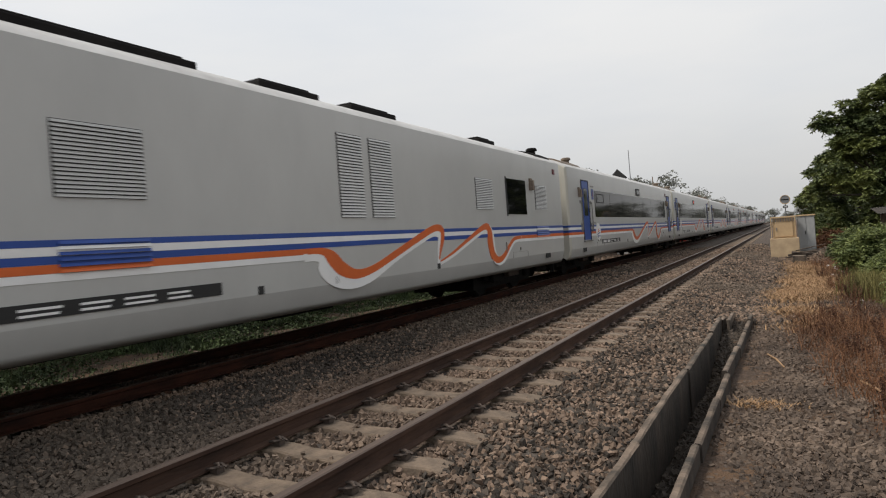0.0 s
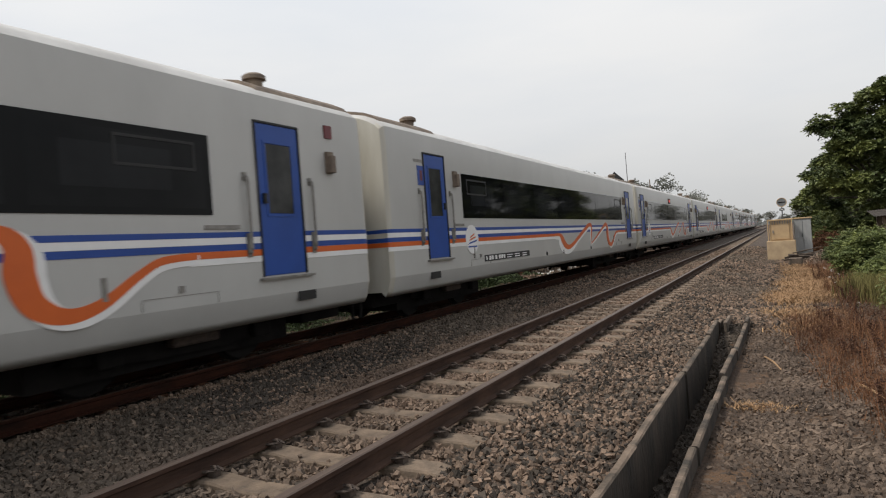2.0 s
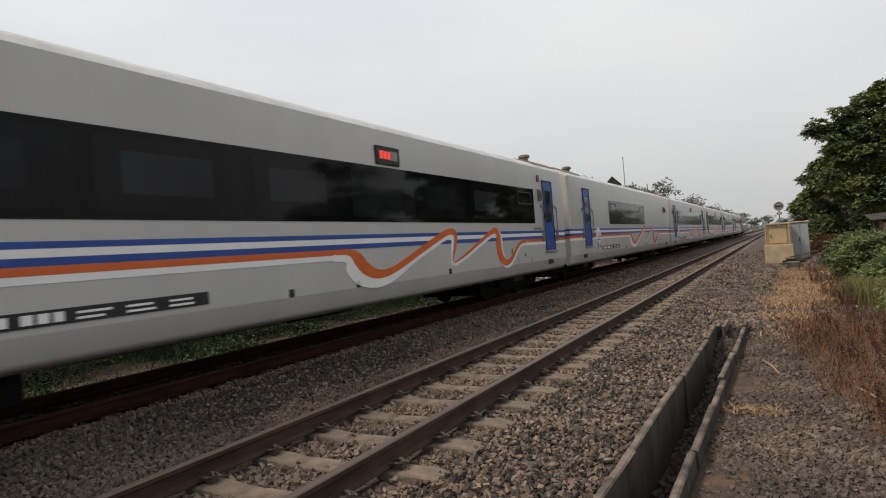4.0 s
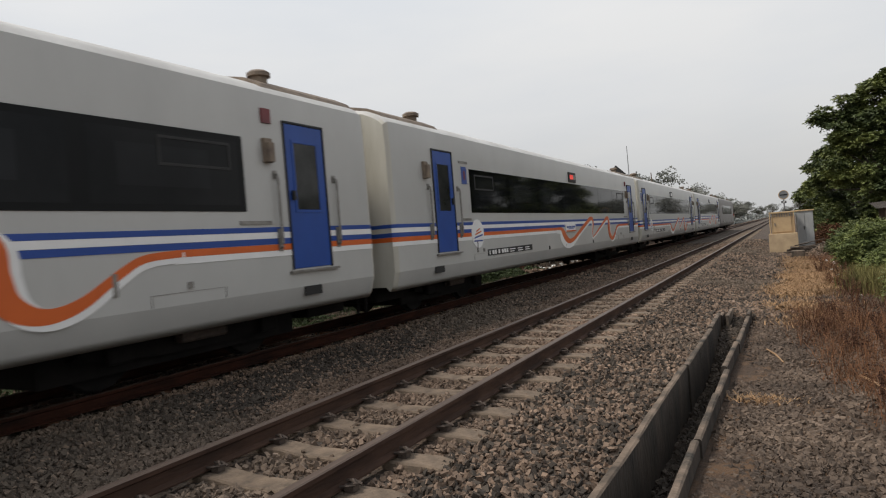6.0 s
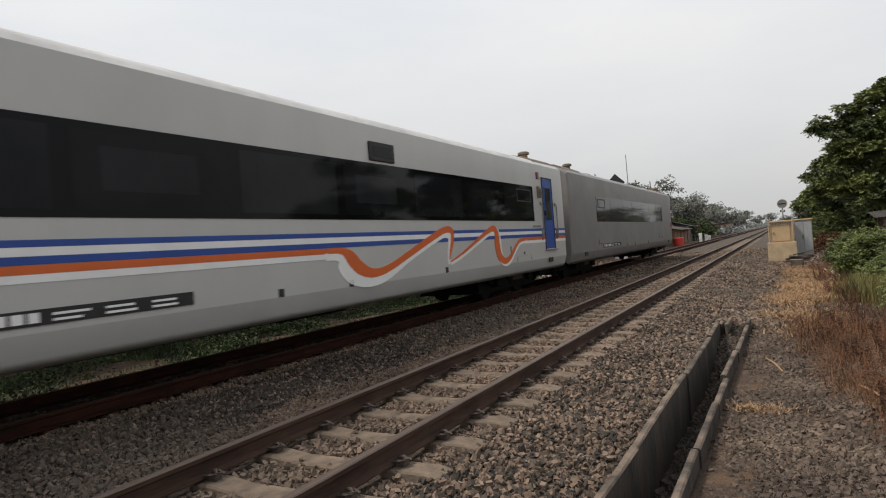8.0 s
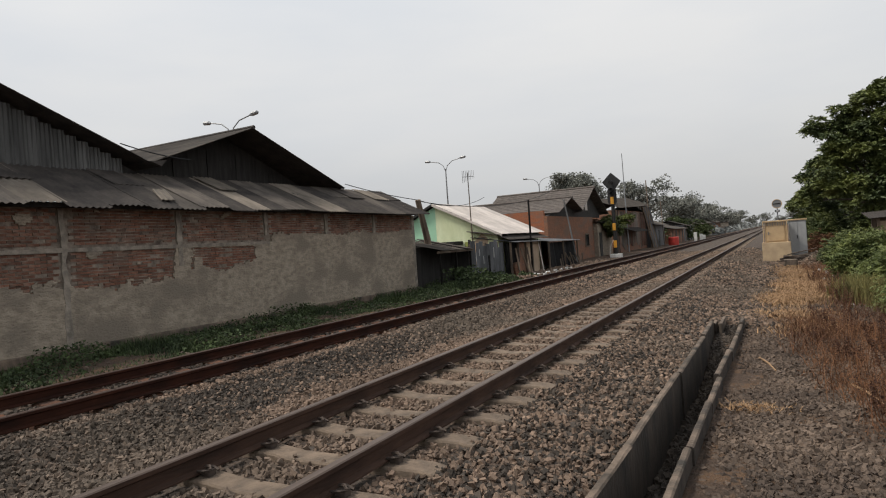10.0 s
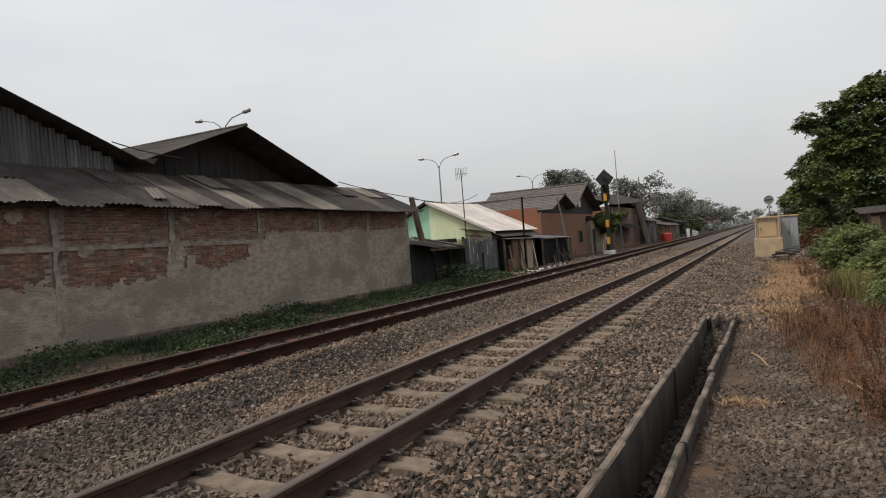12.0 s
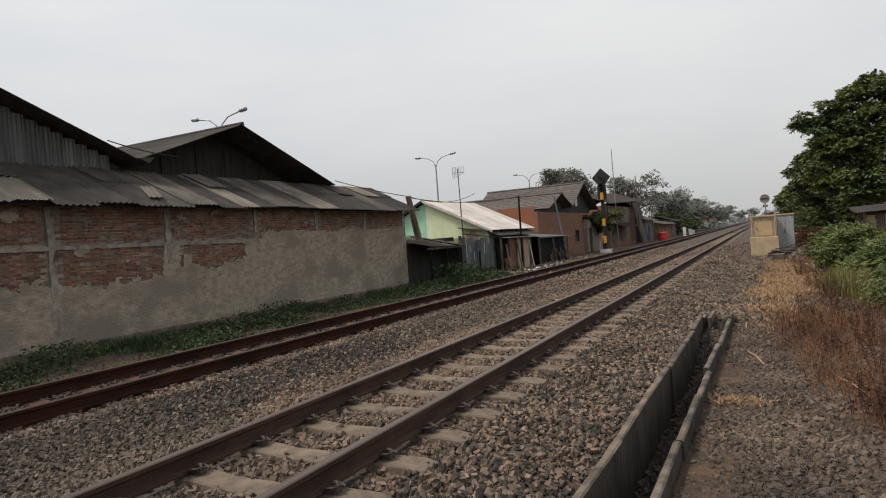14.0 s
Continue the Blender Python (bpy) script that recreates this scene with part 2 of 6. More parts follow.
M["tile"] = mat("brown_roof_tiles", (0.135, 0.115, 0.102), (0.075, 0.064, 0.057), 4, 0.9, bump=0.4, bscale=14, vary=0.12)
M["mud"] = mat("brown_rendered_wall", (0.30, 0.145, 0.088), (0.165, 0.088, 0.058), 5, 0.95, bump=0.5, stretch=(1, 1, 2.5), c3=(0.19, 0.12, 0.088))
M["pale_roof"] = mat("pale_metal_roof", (0.66, 0.60, 0.55), (0.50, 0.45, 0.41), 1.8, 0.6, bump=0.1, vary=0.15)
M["tarp"] = mat("black_tarpaulin", (0.014, 0.014, 0.015), (0.006, 0.006, 0.007), 4, 0.8, bump=0.6, bscale=6, spec=0.12)
M["yellow"] = mat("yellow_marker", (0.62, 0.30, 0.03), (0.5, 0.24, 0.025), 5, 0.6, bump=0)
M["lampgrey"] = mat("galvanised_steel", (0.27, 0.275, 0.28), (0.22, 0.225, 0.23), 6, 0.5, 0.5, bump=0)
M["litter"] = mat("pale_litter", (0.62, 0.62, 0.60), (0.42, 0.42, 0.40), 4, 0.7, bump=0.1, vary=0.3, island=True)
# far scrub: the pale distance haze is painted into its colour
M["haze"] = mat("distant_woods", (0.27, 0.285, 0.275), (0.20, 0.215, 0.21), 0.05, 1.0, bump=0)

# ---- mesh tools ----


def mesh_from(name, verts, faces, material):
    me = bpy.data.meshes.new(name)
    me.from_pydata([tuple(v) for v in verts], [], faces)
    me.materials.append(material)
    me.update()
    me.shade_flat()
    return me


def done(name, bm, material, smooth=False):
    me = bpy.data.meshes.new(name)
    bmesh.ops.recalc_face_normals(bm, faces=bm.faces)
    bm.to_mesh(me)
    bm.free()
    me.materials.append(material)
    if smooth:
        me.shade_smooth()
    return me


def part(name, data, material, parent, label="", smooth=False):
    if not isinstance(data, bpy.types.Mesh):
        data = done(name, data, material, smooth)
    ob = new(name, data)
    ob.parent = parent
    return tagged(ob, label) if label else ob


def empty(name, m=None, label="", category="", group="", kind=""):
    ob = new(name)
    ob.empty_display_size = 0.2
    if m is not None:
        ob.matrix_basis = m
    return tagged(ob, label, category, group, kind)


def box(bm, x0, x1, y0, y1, z0, z1, bevel=0.0):
    vs = [bm.verts.new(p) for p in ((x0, y0, z0), (x1, y0, z0), (x1, y1, z0), (x0, y1, z0),
                                    (x0, y0, z1), (x1, y0, z1), (x1, y1, z1), (x0, y1, z1))]
    fs = [bm.faces.new([vs[i] for i in f]) for f in ((3, 2, 1, 0), (4, 5, 6, 7), (0, 1, 5, 4), (1, 2, 6, 5), (2, 3, 7, 6), (3, 0, 4, 7))]
    if bevel:
        es = list({e for f in fs for e in f.edges})
        bmesh.ops.bevel(bm, geom=es, offset=bevel, segments=2, affect="EDGES", profile=0.5)
    return vs


def bbox(*a, bevel=0.0):
    bm = bmesh.new()
    box(bm, *a, bevel=bevel)
    return bm


def tube(bm, pts, rads, n=8, caps=True):
    pts = [Vector(p) for p in pts]
    rings = []
    for i, p in enumerate(pts):
        d = (pts[min(i + 1, len(pts) - 1)] - pts[max(i - 1, 0)]).normalized()
        a = d.cross(Vector((0.31, 0.2, 1)) if abs(d.z) < 0.9 else Vector((1, 0.1, 0))).normalized()
        b = d.cross(a)
        r = rads[i] if isinstance(rads, (list, tuple)) else rads
        rings.append([bm.verts.new(p + (a * math.cos(2 * math.pi * k / n) + b * math.sin(2 * math.pi * k / n)) * r) for k in range(n)])
    for r0, r1 in zip(rings, rings[1:]):
        for k in range(n):
            bm.faces.new((r0[k], r0[(k + 1) % n], r1[(k + 1) % n], r1[k]))
    if caps:
        bm.faces.new(rings[0][::-1])
        bm.faces.new(rings[-1])
    return rings


def rod(pts, rads, n=8):
    bm = bmesh.new()
    tube(bm, pts, rads, n)
    return bm


def prism(bm, outline, axis, a0, a1):
    """A closed outline of (u, v) pushed along an axis; axis x: (y, z), y: (x, z), z: (x, y)."""
    def at(u, v, a):
        return {"x": (a, u, v), "y": (u, a, v), "z": (u, v, a)}[axis]
    lo = [bm.verts.new(at(u, v, a0)) for u, v in outline]
    hi = [bm.verts.new(at(u, v, a1)) for u, v in outline]
    n = len(outline)
    bm.faces.new(lo[::-1])
    bm.faces.new(hi)
    for i in range(n):
        bm.faces.new((lo[i], lo[(i + 1) % n], hi[(i + 1) % n], hi[i]))


def bprism(outline, axis, a0, a1):
    bm = bmesh.new()
    prism(bm, outline, axis, a0, a1)
    return bm


def sheet(o, u, v, waves=0.09, amp=0.014, thick=0.006):
    """A corrugated sheet with its corner at o; the waves follow one another along u and run along v."""
    o, u, v = Vector(o), Vector(u), Vector(v)
    n = max(8, int(u.length / waves * 4))
    up = u.cross(v).normalized()
    if up.z < 0:
        up = -up
    bm = bmesh.new()
    grid = []
    for k in (0, 1):
        rows = []
        for j in (0.0, 1.0):
            rows.append([bm.verts.new(o + u * (i / n) + v * j + up * (amp * math.sin(i * math.pi / 2) + k * thick)) for i in range(n + 1)])
        grid.append(rows)
    for k in (0, 1):
        for i in range(n):
            q = (grid[k][0][i], grid[k][0][i + 1], grid[k][1][i + 1], grid[k][1][i])
            bm.faces.new(q if k else q[::-1])
    for j in (0, 1):
        for i in range(n):
            bm.faces.new((grid[0][j][i], grid[0][j][i + 1], grid[1][j][i + 1], grid[1][j][i]))
    for i in (0, n):
        bm.faces.new((grid[0][0][i], grid[0][1][i], grid[1][1][i], grid[1][0][i]))
    return bm


def fast_mesh(name, verts, tris, material):
    """A large triangle mesh from arrays."""
    me = bpy.data.meshes.new(name)
    k = tris.shape[1]
    me.vertices.add(len(verts))
    me.vertices.foreach_set("co", np.asarray(verts, dtype=np.float32).ravel())
    me.loops.add(tris.size)
    me.loops.foreach_set("vertex_index", np.asarray(tris, dtype=np.int32).ravel())
    me.polygons.add(len(tris))
    me.polygons.foreach_set("loop_start", np.arange(0, tris.size, k, dtype=np.int32))
    me.update(calc_edges=True)
    me.shade_flat()
    me.materials.append(material)
    return me


RNG = np.random.default_rng(7)
BLOCK_V = np.array([(x, y, z) for x in (-0.8, 0.8) for y in (-0.8, 0.8) for z in (-0.8, 0.8)])
BLOCK_F = np.array([(0, 1, 3), (0, 3, 2), (4, 6, 7), (4, 7, 5), (0, 4, 5), (0, 5, 1), (2, 3, 7), (2, 7, 6), (0, 2, 6), (0, 6, 4), (1, 5, 7), (1, 7, 3)])


def turns(n):
    q = RNG.normal(size=(n, 4))
    q /= np.linalg.norm(q, axis=1)[:, None]
    w, x, y, z = q.T
    return np.stack([1 - 2 * (y * y + z * z), 2 * (x * y - z * w), 2 * (x * z + y * w),
                     2 * (x * y + z * w), 1 - 2 * (x * x + z * z), 2 * (y * z - x * w),
                     2 * (x * z - y * w), 2 * (y * z + x * w), 1 - 2 * (x * x + y * y)], 1).reshape(n, 3, 3)


def stones(name, pos, size, material):
    n = len(pos)
    # crushed stone: a broken block with uneven corners, flatter than long
    v = BLOCK_V[None] + RNG.uniform(-0.34, 0.34, (n, 8, 3))
    v = v * (np.array([0.95, 0.7, 0.48]) * (0.75 + 0.5 * RNG.random((n, 3))))[:, None, :]
    v = np.einsum("nij,nkj->nki", turns(n), v) * size[:, None, None] + pos[:, None, :]
    f = BLOCK_F[None] + 8 * np.arange(n)[:, None, None]
    return fast_mesh(name, v.reshape(-1, 3), f.reshape(-1, 3), material)


def leaves(name, pos, size, material, droop=0.3, slim=0.45):
    """Small folded leaves: two triangles each, at random turns."""
    n = len(pos)
    base = np.array([(0, 0, 0), (slim, 0.5, 0.14), (0, 1, -0.08), (-slim, 0.5, 0.14)])
    v = np.einsum("nij,kj->nki", turns(n), base)
    v[:, :, 2] *= 0.75
    v[:, 2, 2] -= droop
    v = v * size[:, None, None] + pos[:, None, :]
    f = np.array([(0, 1, 2), (0, 2, 3)])[None] + 4 * np.arange(n)[:, None, None]
    return fast_mesh(name, v.reshape(-1, 3), f.reshape(-1, 3), material)


def blades(name, pos, high, lean, material, wide=0.012):
    """Upright tapering blades of grass, each of two bent pieces."""
    n = len(pos)
    a = RNG.random(n) * 2 * math.pi
    d = np.stack([np.cos(a), np.sin(a), np.zeros(n)], 1)
    s = np.stack([-np.sin(a), np.cos(a), np.zeros(n)], 1)
    w = (wide * (0.6 + 0.8 * RNG.random(n)))[:, None]
    h = np.array(high)[:, None] * np.array([[0, 0, 1]])
    l = (lean * RNG.random(n))[:, None] * d * np.array(high)[:, None]
    v = np.stack([pos - s * w, pos + s * w, pos + h * 0.55 + l * 0.35 + s * w * 0.7, pos + h * 0.55 + l * 0.35 - s * w * 0.7, pos + h + l], 1)
    f = np.array([(0, 1, 2), (0, 2, 3), (3, 2, 4)])[None] + 5 * np.arange(n)[:, None, None]
    return fast_mesh(name, v.reshape(-1, 3), f.reshape(-1, 3), material)


NEAR_X, FAR_X = -3.04, -7.0      # centre lines of the two tracks
FAR_Z = -0.016
HALF = 0.5675                    # half the distance between the rail centres


def drain_x(y):
    return 0.0085 * min(max(y, 0.0), 12.0)


def ballast_z(x):
    """Height of the ballast across the line."""
    return float(np.interp(x, (-9.4, -8.5, -8.1, -5.9, -5.4, -4.7, -4.2, -1.9, -1.07), (-0.36, -0.24, -0.205, -0.205, -0.25, -0.25, -0.205, -0.205, -0.27)))


def ground_z(x, y):
    z = -0.36 if x > -1.0 else -0.42
    if x < -9:
        z = -0.33
    if x > 2.2:
        z -= 0.12 * min(x - 2.2, 3)
    return z


# ---- ground ----
def build_ground():
    xs = [-2500, -800, -300, -120, -70, -45, -32, -26, -22, -18, -15, -13]
    xs += list(np.arange(-12, -1.3, 0.5)) + [-1.2, -1.10, -1.088, -1.072, -0.9, -0.69, -0.66, -0.62, -0.40] + list(np.arange(-0.2, 6, 0.2)) + [6.5, 7, 8, 10, 13, 18, 30, 60, 150, 500, 2500]
    ys = [-300, -60, -20, -8, -4] + list(np.arange(-2, 14, 0.25)) + list(np.arange(14, 40, 1.0)) + [45, 55, 70, 100, 160, 300, 600, 1500, 4500]
    verts, faces = [], []
    for y in ys:
        for x in xs:
            z = ground_z(x, y)
            xx = x
            if -1.25 < x < -0.35:
                xx = x + drain_x(y)
                if -1.08 < x < -0.68 and y < 11.3:
                    z = -0.74 + 0.36 * min(max((y - 8.5) / 2.4, 0), 1) + 0.03 * noise.noise((x * 4, y * 3, 0))
            elif -12 < x < 7 and -3 < y < 41:
                z += 0.05 * noise.noise((x * 0.8, y * 0.8, 3)) + 0.015 * noise.noise((x * 4, y * 4, 9))
            verts.append((xx, y, z))
    n = len(xs)
    for j in range(len(ys) - 1):
        for i in range(n - 1):
            a = j * n + i
            faces.append((a, a + 1, a + n + 1, a + n))
    me = mesh_from("ground", verts, faces, M["ground"])
    me.shade_smooth()
    tagged(new("ground", me), "dry brown earth with gravel and dead grass", "ground", kind="structure")
    # ballast bed under both tracks
    xs = list(np.arange(-9.4, -1.1, 0.22)) + [-1.085, -0.9, -0.6]
    ys = [-300, -100, -40, -15, -6] + list(np.arange(-3, 16, 0.25)) + list(np.arange(16, 60, 2.0)) + [75, 100, 150, 300, 700]
    verts, faces = [], []
    for y in ys:
        for x in xs:
            sh = drain_x(y) * min(max((x + 2.0) / 0.9, 0), 1)
            if x > -1.0:
                verts.append((x + sh, y, -0.33 if x < -0.8 else -0.43) if y > 11.2 else (-1.085 + sh, y, -0.31))
                continue
            verts.append((x + sh, y, ballast_z(x) - 0.012 + 0.022 * noise.noise((x * 5, y * 5, 1))))
    n = len(xs)
    for j in range(len(ys) - 1):
        for i in range(n - 1):
            a = j * n + i
            faces.append((a, a + 1, a + n + 1, a + n))
    me = mesh_from("ballast", verts, faces, M["ballast"])
    me.shade_smooth()
    tagged(new("ballast", me), "grey-brown crushed stone ballast under the rails", "ballast", kind="structure")


build_ground()


def ballast_stones():
    rng = RNG
    pos, size = [], []
    for y0, y1, per, s in ((-12.0, -3.0, 90, 0.034), (-3.0, 1.0, 380, 0.028), (1.0, 9.0, 900, 0.0245), (9.0, 20.0, 380, 0.034), (20.0, 45.0, 90, 0.055)):
        area = (y1 - y0) * 8.1
        n = int(area * per)
        x = rng.uniform(-9.1, -1.09, n)
        y = rng.uniform(y0, y1, n)
        keep = ~((x < -6.4) & (rng.random(n) < 0.35))
        if y0 >= 1:
            keep &= (y > (-x - 2.5) * 0.42) | (rng.random(n) < 0.25)
        for cx, reach in ((NEAR_X, 0.84), (FAR_X, 0.5)):
            on = np.abs(((y + 0.3) % 0.6) - 0.3) < 0.125
            keep &= ~((np.abs(x - cx) < reach) & on & (rng.random(n) > 0.06))
            keep &= np.abs(np.abs(x - cx) - HALF) > 0.085
        x, y = x[keep], y[keep]
        z = np.array([ballast_z(v) for v in x]) + rng.uniform(-0.02, 0.016, len(x))
        x = x + 0.0085 * np.clip(y, 0, 12) * np.clip((x + 2.0) / 0.9, 0, 1)
        pos.append(np.stack([x, y, z], 1))
        size.append(s * rng.uniform(0.6, 1.35, len(x)))
    n = 11000
    y = 11.3 + 30 * rng.random(n) ** 1.4
    x = -1.05 + np.abs(rng.normal(size=n)) * 0.4
    pos.append(np.stack([x, y, np.interp(x, (-1.05, -0.9, -0.6, 0.5), (-0.27, -0.315, -0.35, -0.352))], 1))
    size.append(0.038 * rng.uniform(0.5, 1.4, n))
    pos, size = np.concatenate(pos), np.concatenate(size)
    edge = -4.75 + 0.25 * np.array([noise.noise((a * 1.5, b * 0.6, 3)) for a, b, _ in pos]) + rng.normal(size=len(pos)) * 0.12
    dark = (pos[:, 0] < edge) & (pos[:, 0] > -6.05 + rng.normal(size=len(pos)) * 0.08) & (rng.random(len(pos)) < np.interp(pos[:, 1], (6, 18), (0.82, 0.4)))
    dark |= (pos[:, 0] < -6.3) & (pos[:, 0] > -7.7) & (rng.random(len(pos)) < 0.93)
    dark |= (pos[:, 0] < -7.9) & (rng.random(len(pos)) < 0.7)
    dark |= (pos[:, 0] > -2.15) & (rng.random(len(pos)) < 0.42)
    for keep, m, label in ((dark, "stone_dark", "loose dark grey crushed stones among the ballast"), (~dark, "stone", "loose grey and brown crushed ballast stones")):
        me = stones("ballast_stones", pos[keep], size[keep], M[m])
        tagged(new("ballast_stones", me), label, "stones", kind="stuff")
    # gravel on the path and in the drain
    n = 52000
    x, y = rng.uniform(-0.62, 2.6, n), 1.6 + 16 * rng.random(n) ** 1.7
    y[::4] = rng.uniform(-10, 2.2, len(y[::4]))
    x = x + np.where(x > 2.0, np.abs(rng.normal(size=n)) * 0.5, 0)
    g = np.stack([x + 0.0085 * np.clip(y, 0, 12), y, np.array([ground_z(a, 0) + 0.05 * noise.noise((a * 0.8, b * 0.8, 3)) for a, b in zip(x, y)]) + 0.003], 1)
    n = 46000
    x, y = rng.uniform(-0.6, 1.5, n) + 0.15 * np.abs(rng.normal(size=n)), 1.6 - 1.2 * np.abs(rng.normal(size=n)) + 9 * rng.random(n) ** 1.3
    k = np.array([noise.noise((a * 1.3, b * 1.1, 17)) for a, b in zip(x, y)]) + 0.25 * rng.normal(size=n) - 0.12 * (x > 0.6)
    x, y = x[k > -0.3], y[k > -0.3]
    g = np.concatenate([g, np.stack([x + 0.0085 * y, y, -0.36 + np.array([0.05 * noise.noise((a * 0.8, b * 0.8, 3)) for a, b in zip(x, y)]) + 0.006], 1)])
    n = 5200
    x, y = rng.uniform(-1.02, -0.72, n), rng.uniform(1.0, 11.2, n)
    d = np.stack([x + 0.0085 * y, y, -0.715 + 0.36 * np.clip((y - 8.5) / 2.4, 0, 1) + 0.05 * np.array([noise.noise((b * 1.7, a * 2, 4)) for a, b in zip(x, y)])], 1)
    ds = 0.012 + 0.034 * rng.random(len(d)) ** 2
    tagged(new("drain_rubble", stones("drain_rubble", d, ds, M["stone_dark"])), "dark damp rubble in the drain", "rubble", kind="stuff")
    me = stones("gravel", g, 0.006 + 0.027 * rng.random(len(g)) ** 2.4, M["gravel"])
    tagged(new("gravel", me), "scattered small gravel on dry earth", "gravel", kind="stuff")


ballast_stones()

# ---- tracks ----
RAIL = [(-0.058, -0.15), (0.058, -0.15), (0.058, -0.138), (0.012, -0.122), (0.009, -0.05), (0.034, -0.036), (0.034, -0.008), (0.026, 0.0),
        (-0.026, 0.0), (-0.034, -0.008), (-0.034, -0.036), (-0.009, -0.05), (-0.012, -0.122), (-0.058, -0.138)]


def rail_mesh(side, top):
    ys = [-300, -6, 40, 160, 800]
    bm = bmesh.new()
    rings = [[bm.verts.new((x, y, z)) for x, z in RAIL] for y in ys]
    n = len(RAIL)
    for a, b in zip(rings, rings[1:]):
        for i in range(n):
            f = bm.faces.new((a[i], a[(i + 1) % n], b[(i + 1) % n], b[i]))
            f.material_index = 1 if i in (6, 7, 8) else 0
    bm.faces.new(rings[0])
    bm.faces.new(rings[-1][::-1])
    me = done("rail", bm, side)
    me.materials.append(top)
    return me


def sleeper_mesh(name, material, length=2.0):
    bm = bmesh.new()
    h = length / 2
    prof = [(-h, -0.185), (-h * 0.9, -0.168), (-0.40, -0.168), (-0.2, -0.192), (0.2, -0.192), (0.40, -0.168), (h * 0.9, -0.168), (h, -0.185)]
    lines = []
    for w, dz in ((0.125, -0.16), (0.105, -0.012), (0.092, 0.0)):
        for s in (-1, 1):
            lines.append((s * w, dz))
    order = [lines[0], lines[2], lines[4], lines[5], lines[3], lines[1]]
    rings = [[bm.verts.new((x, w, z + dz)) for w, dz in order] for x, z in prof]
    for a, b in zip(rings, rings[1:]):
        for i in range(6):
            bm.faces.new((a[i], a[(i + 1) % 6], b[(i + 1) % 6], b[i]))
    bm.faces.new(rings[0])
    bm.faces.new(rings[-1][::-1])
    return done(name, bm, material)


def clip_mesh():
    bm = bmesh.new()
    pts = [(0.05, -0.05, -0.128), (0.11, -0.052, -0.118), (0.145, -0.02, -0.115), (0.11, 0.0, -0.10), (0.06, 0.012, -0.11), (0.085, 0.05, -0.12), (0.14, 0.05, -0.14)]
    tube(bm, pts, 0.011, 5)
    box(bm, 0.06, 0.13, -0.03, 0.03, -0.165, -0.125)
    return done("clip", bm, M["clip"])


def build_track(name, cx, zz, side, top, smat, label, clips):
    tr = empty(name, pose(cx, 0, zz), label, "railway track", kind="structure")
    me = rail_mesh(side, top)
    for s in (-1, 1):
        r = new("rail", me)
        r.location.x = s * HALF
        r.parent = tr
    sm, cm = sleeper_mesh("sleeper", smat, 2.0 if clips else 1.28), clip_mesh()
    for i in range(-60, 130):
        s = new("sleeper", sm)
        s.location = (0, i * 0.6, 0)
        s.parent = tr
        if clips and 0 <= i < 45:
            for rx in (-HALF, HALF):
                for d in (0, 180):
                    c = new("clip", cm)
                    c.matrix_basis = pose(rx, i * 0.6, 0, 0, 0, d)
                    c.parent = tr
    return tr


# ---- train ----
CAR, PITCH = 19.4, 20.0
SEC = [(0.0, 0.62), (1.30, 0.62), (1.37, 0.55), (1.43, 0.64), (1.492, 0.86), (1.495, 1.0), (1.495, 2.9), (1.49, 3.10), (1.478, 3.31), (1.40, 3.39), (1.28, 3.46), (1.08, 3.545), (0.7, 3.63), (0.0, 3.68)]
SECTION = SEC + [(-x, z) for x, z in SEC[-2:0:-1]]


END_K = ((0.0, 0.965), (0.03, 0.986), (0.08, 0.997), (0.14, 1.0))     # how the side draws in at the ends


def body_mesh(paint, end_paint, roof_paint):
    bm = bmesh.new()
    ends = [(y, k, -0.06 * (1 - k) / 0.035) for y, k in END_K]
    stations = ends + [(1.2, 1, 0), (CAR / 2, 1, 0), (CAR - 1.2, 1, 0)] + [(CAR - y, k, dz) for y, k, dz in ends[::-1]]
    rings = []
    for y, k, dz in stations:
        rings.append([bm.verts.new((x * k, y, z + (dz if z > 3 else 0))) for x, z in SECTION])
    n = len(SECTION)
    for j, (a, b) in enumerate(zip(rings, rings[1:])):
        for i in range(n):
            f = bm.faces.new((a[i], a[(i + 1) % n], b[(i + 1) % n], b[i]))
            z = (a[i].co.z + a[(i + 1) % n].co.z) / 2
            f.material_index = 2 if z > 3.32 else (1 if j in (0, 1, 8, 9) else 0)
            f.smooth = True
    # crisp gutter line between side and roof
    for e in bm.edges:
        if all(abs(v.co.z - 3.31) < 0.065 and abs(v.co.x) > 1.405 for v in e.verts) and abs(e.verts[0].co.y - e.verts[1].co.y) > 0.01:
            e.smooth = False
        if all(abs(v.co.z - 0.86) < 0.01 for v in e.verts):
            e.smooth = False
    for r in (rings[0], rings[-1]):
        f = bm.faces.new(r)
        f.material_index = 1
    me = done("body", bm, paint)
    me.materials.append(end_paint)
    me.materials.append(roof_paint)
    return me


SX = 1.497      # just outside the side skin


def strip(y0, y1, z0, z1, out=0.004):
    return bbox(SX - 0.006, SX + out, y0, y1, z0, z1)


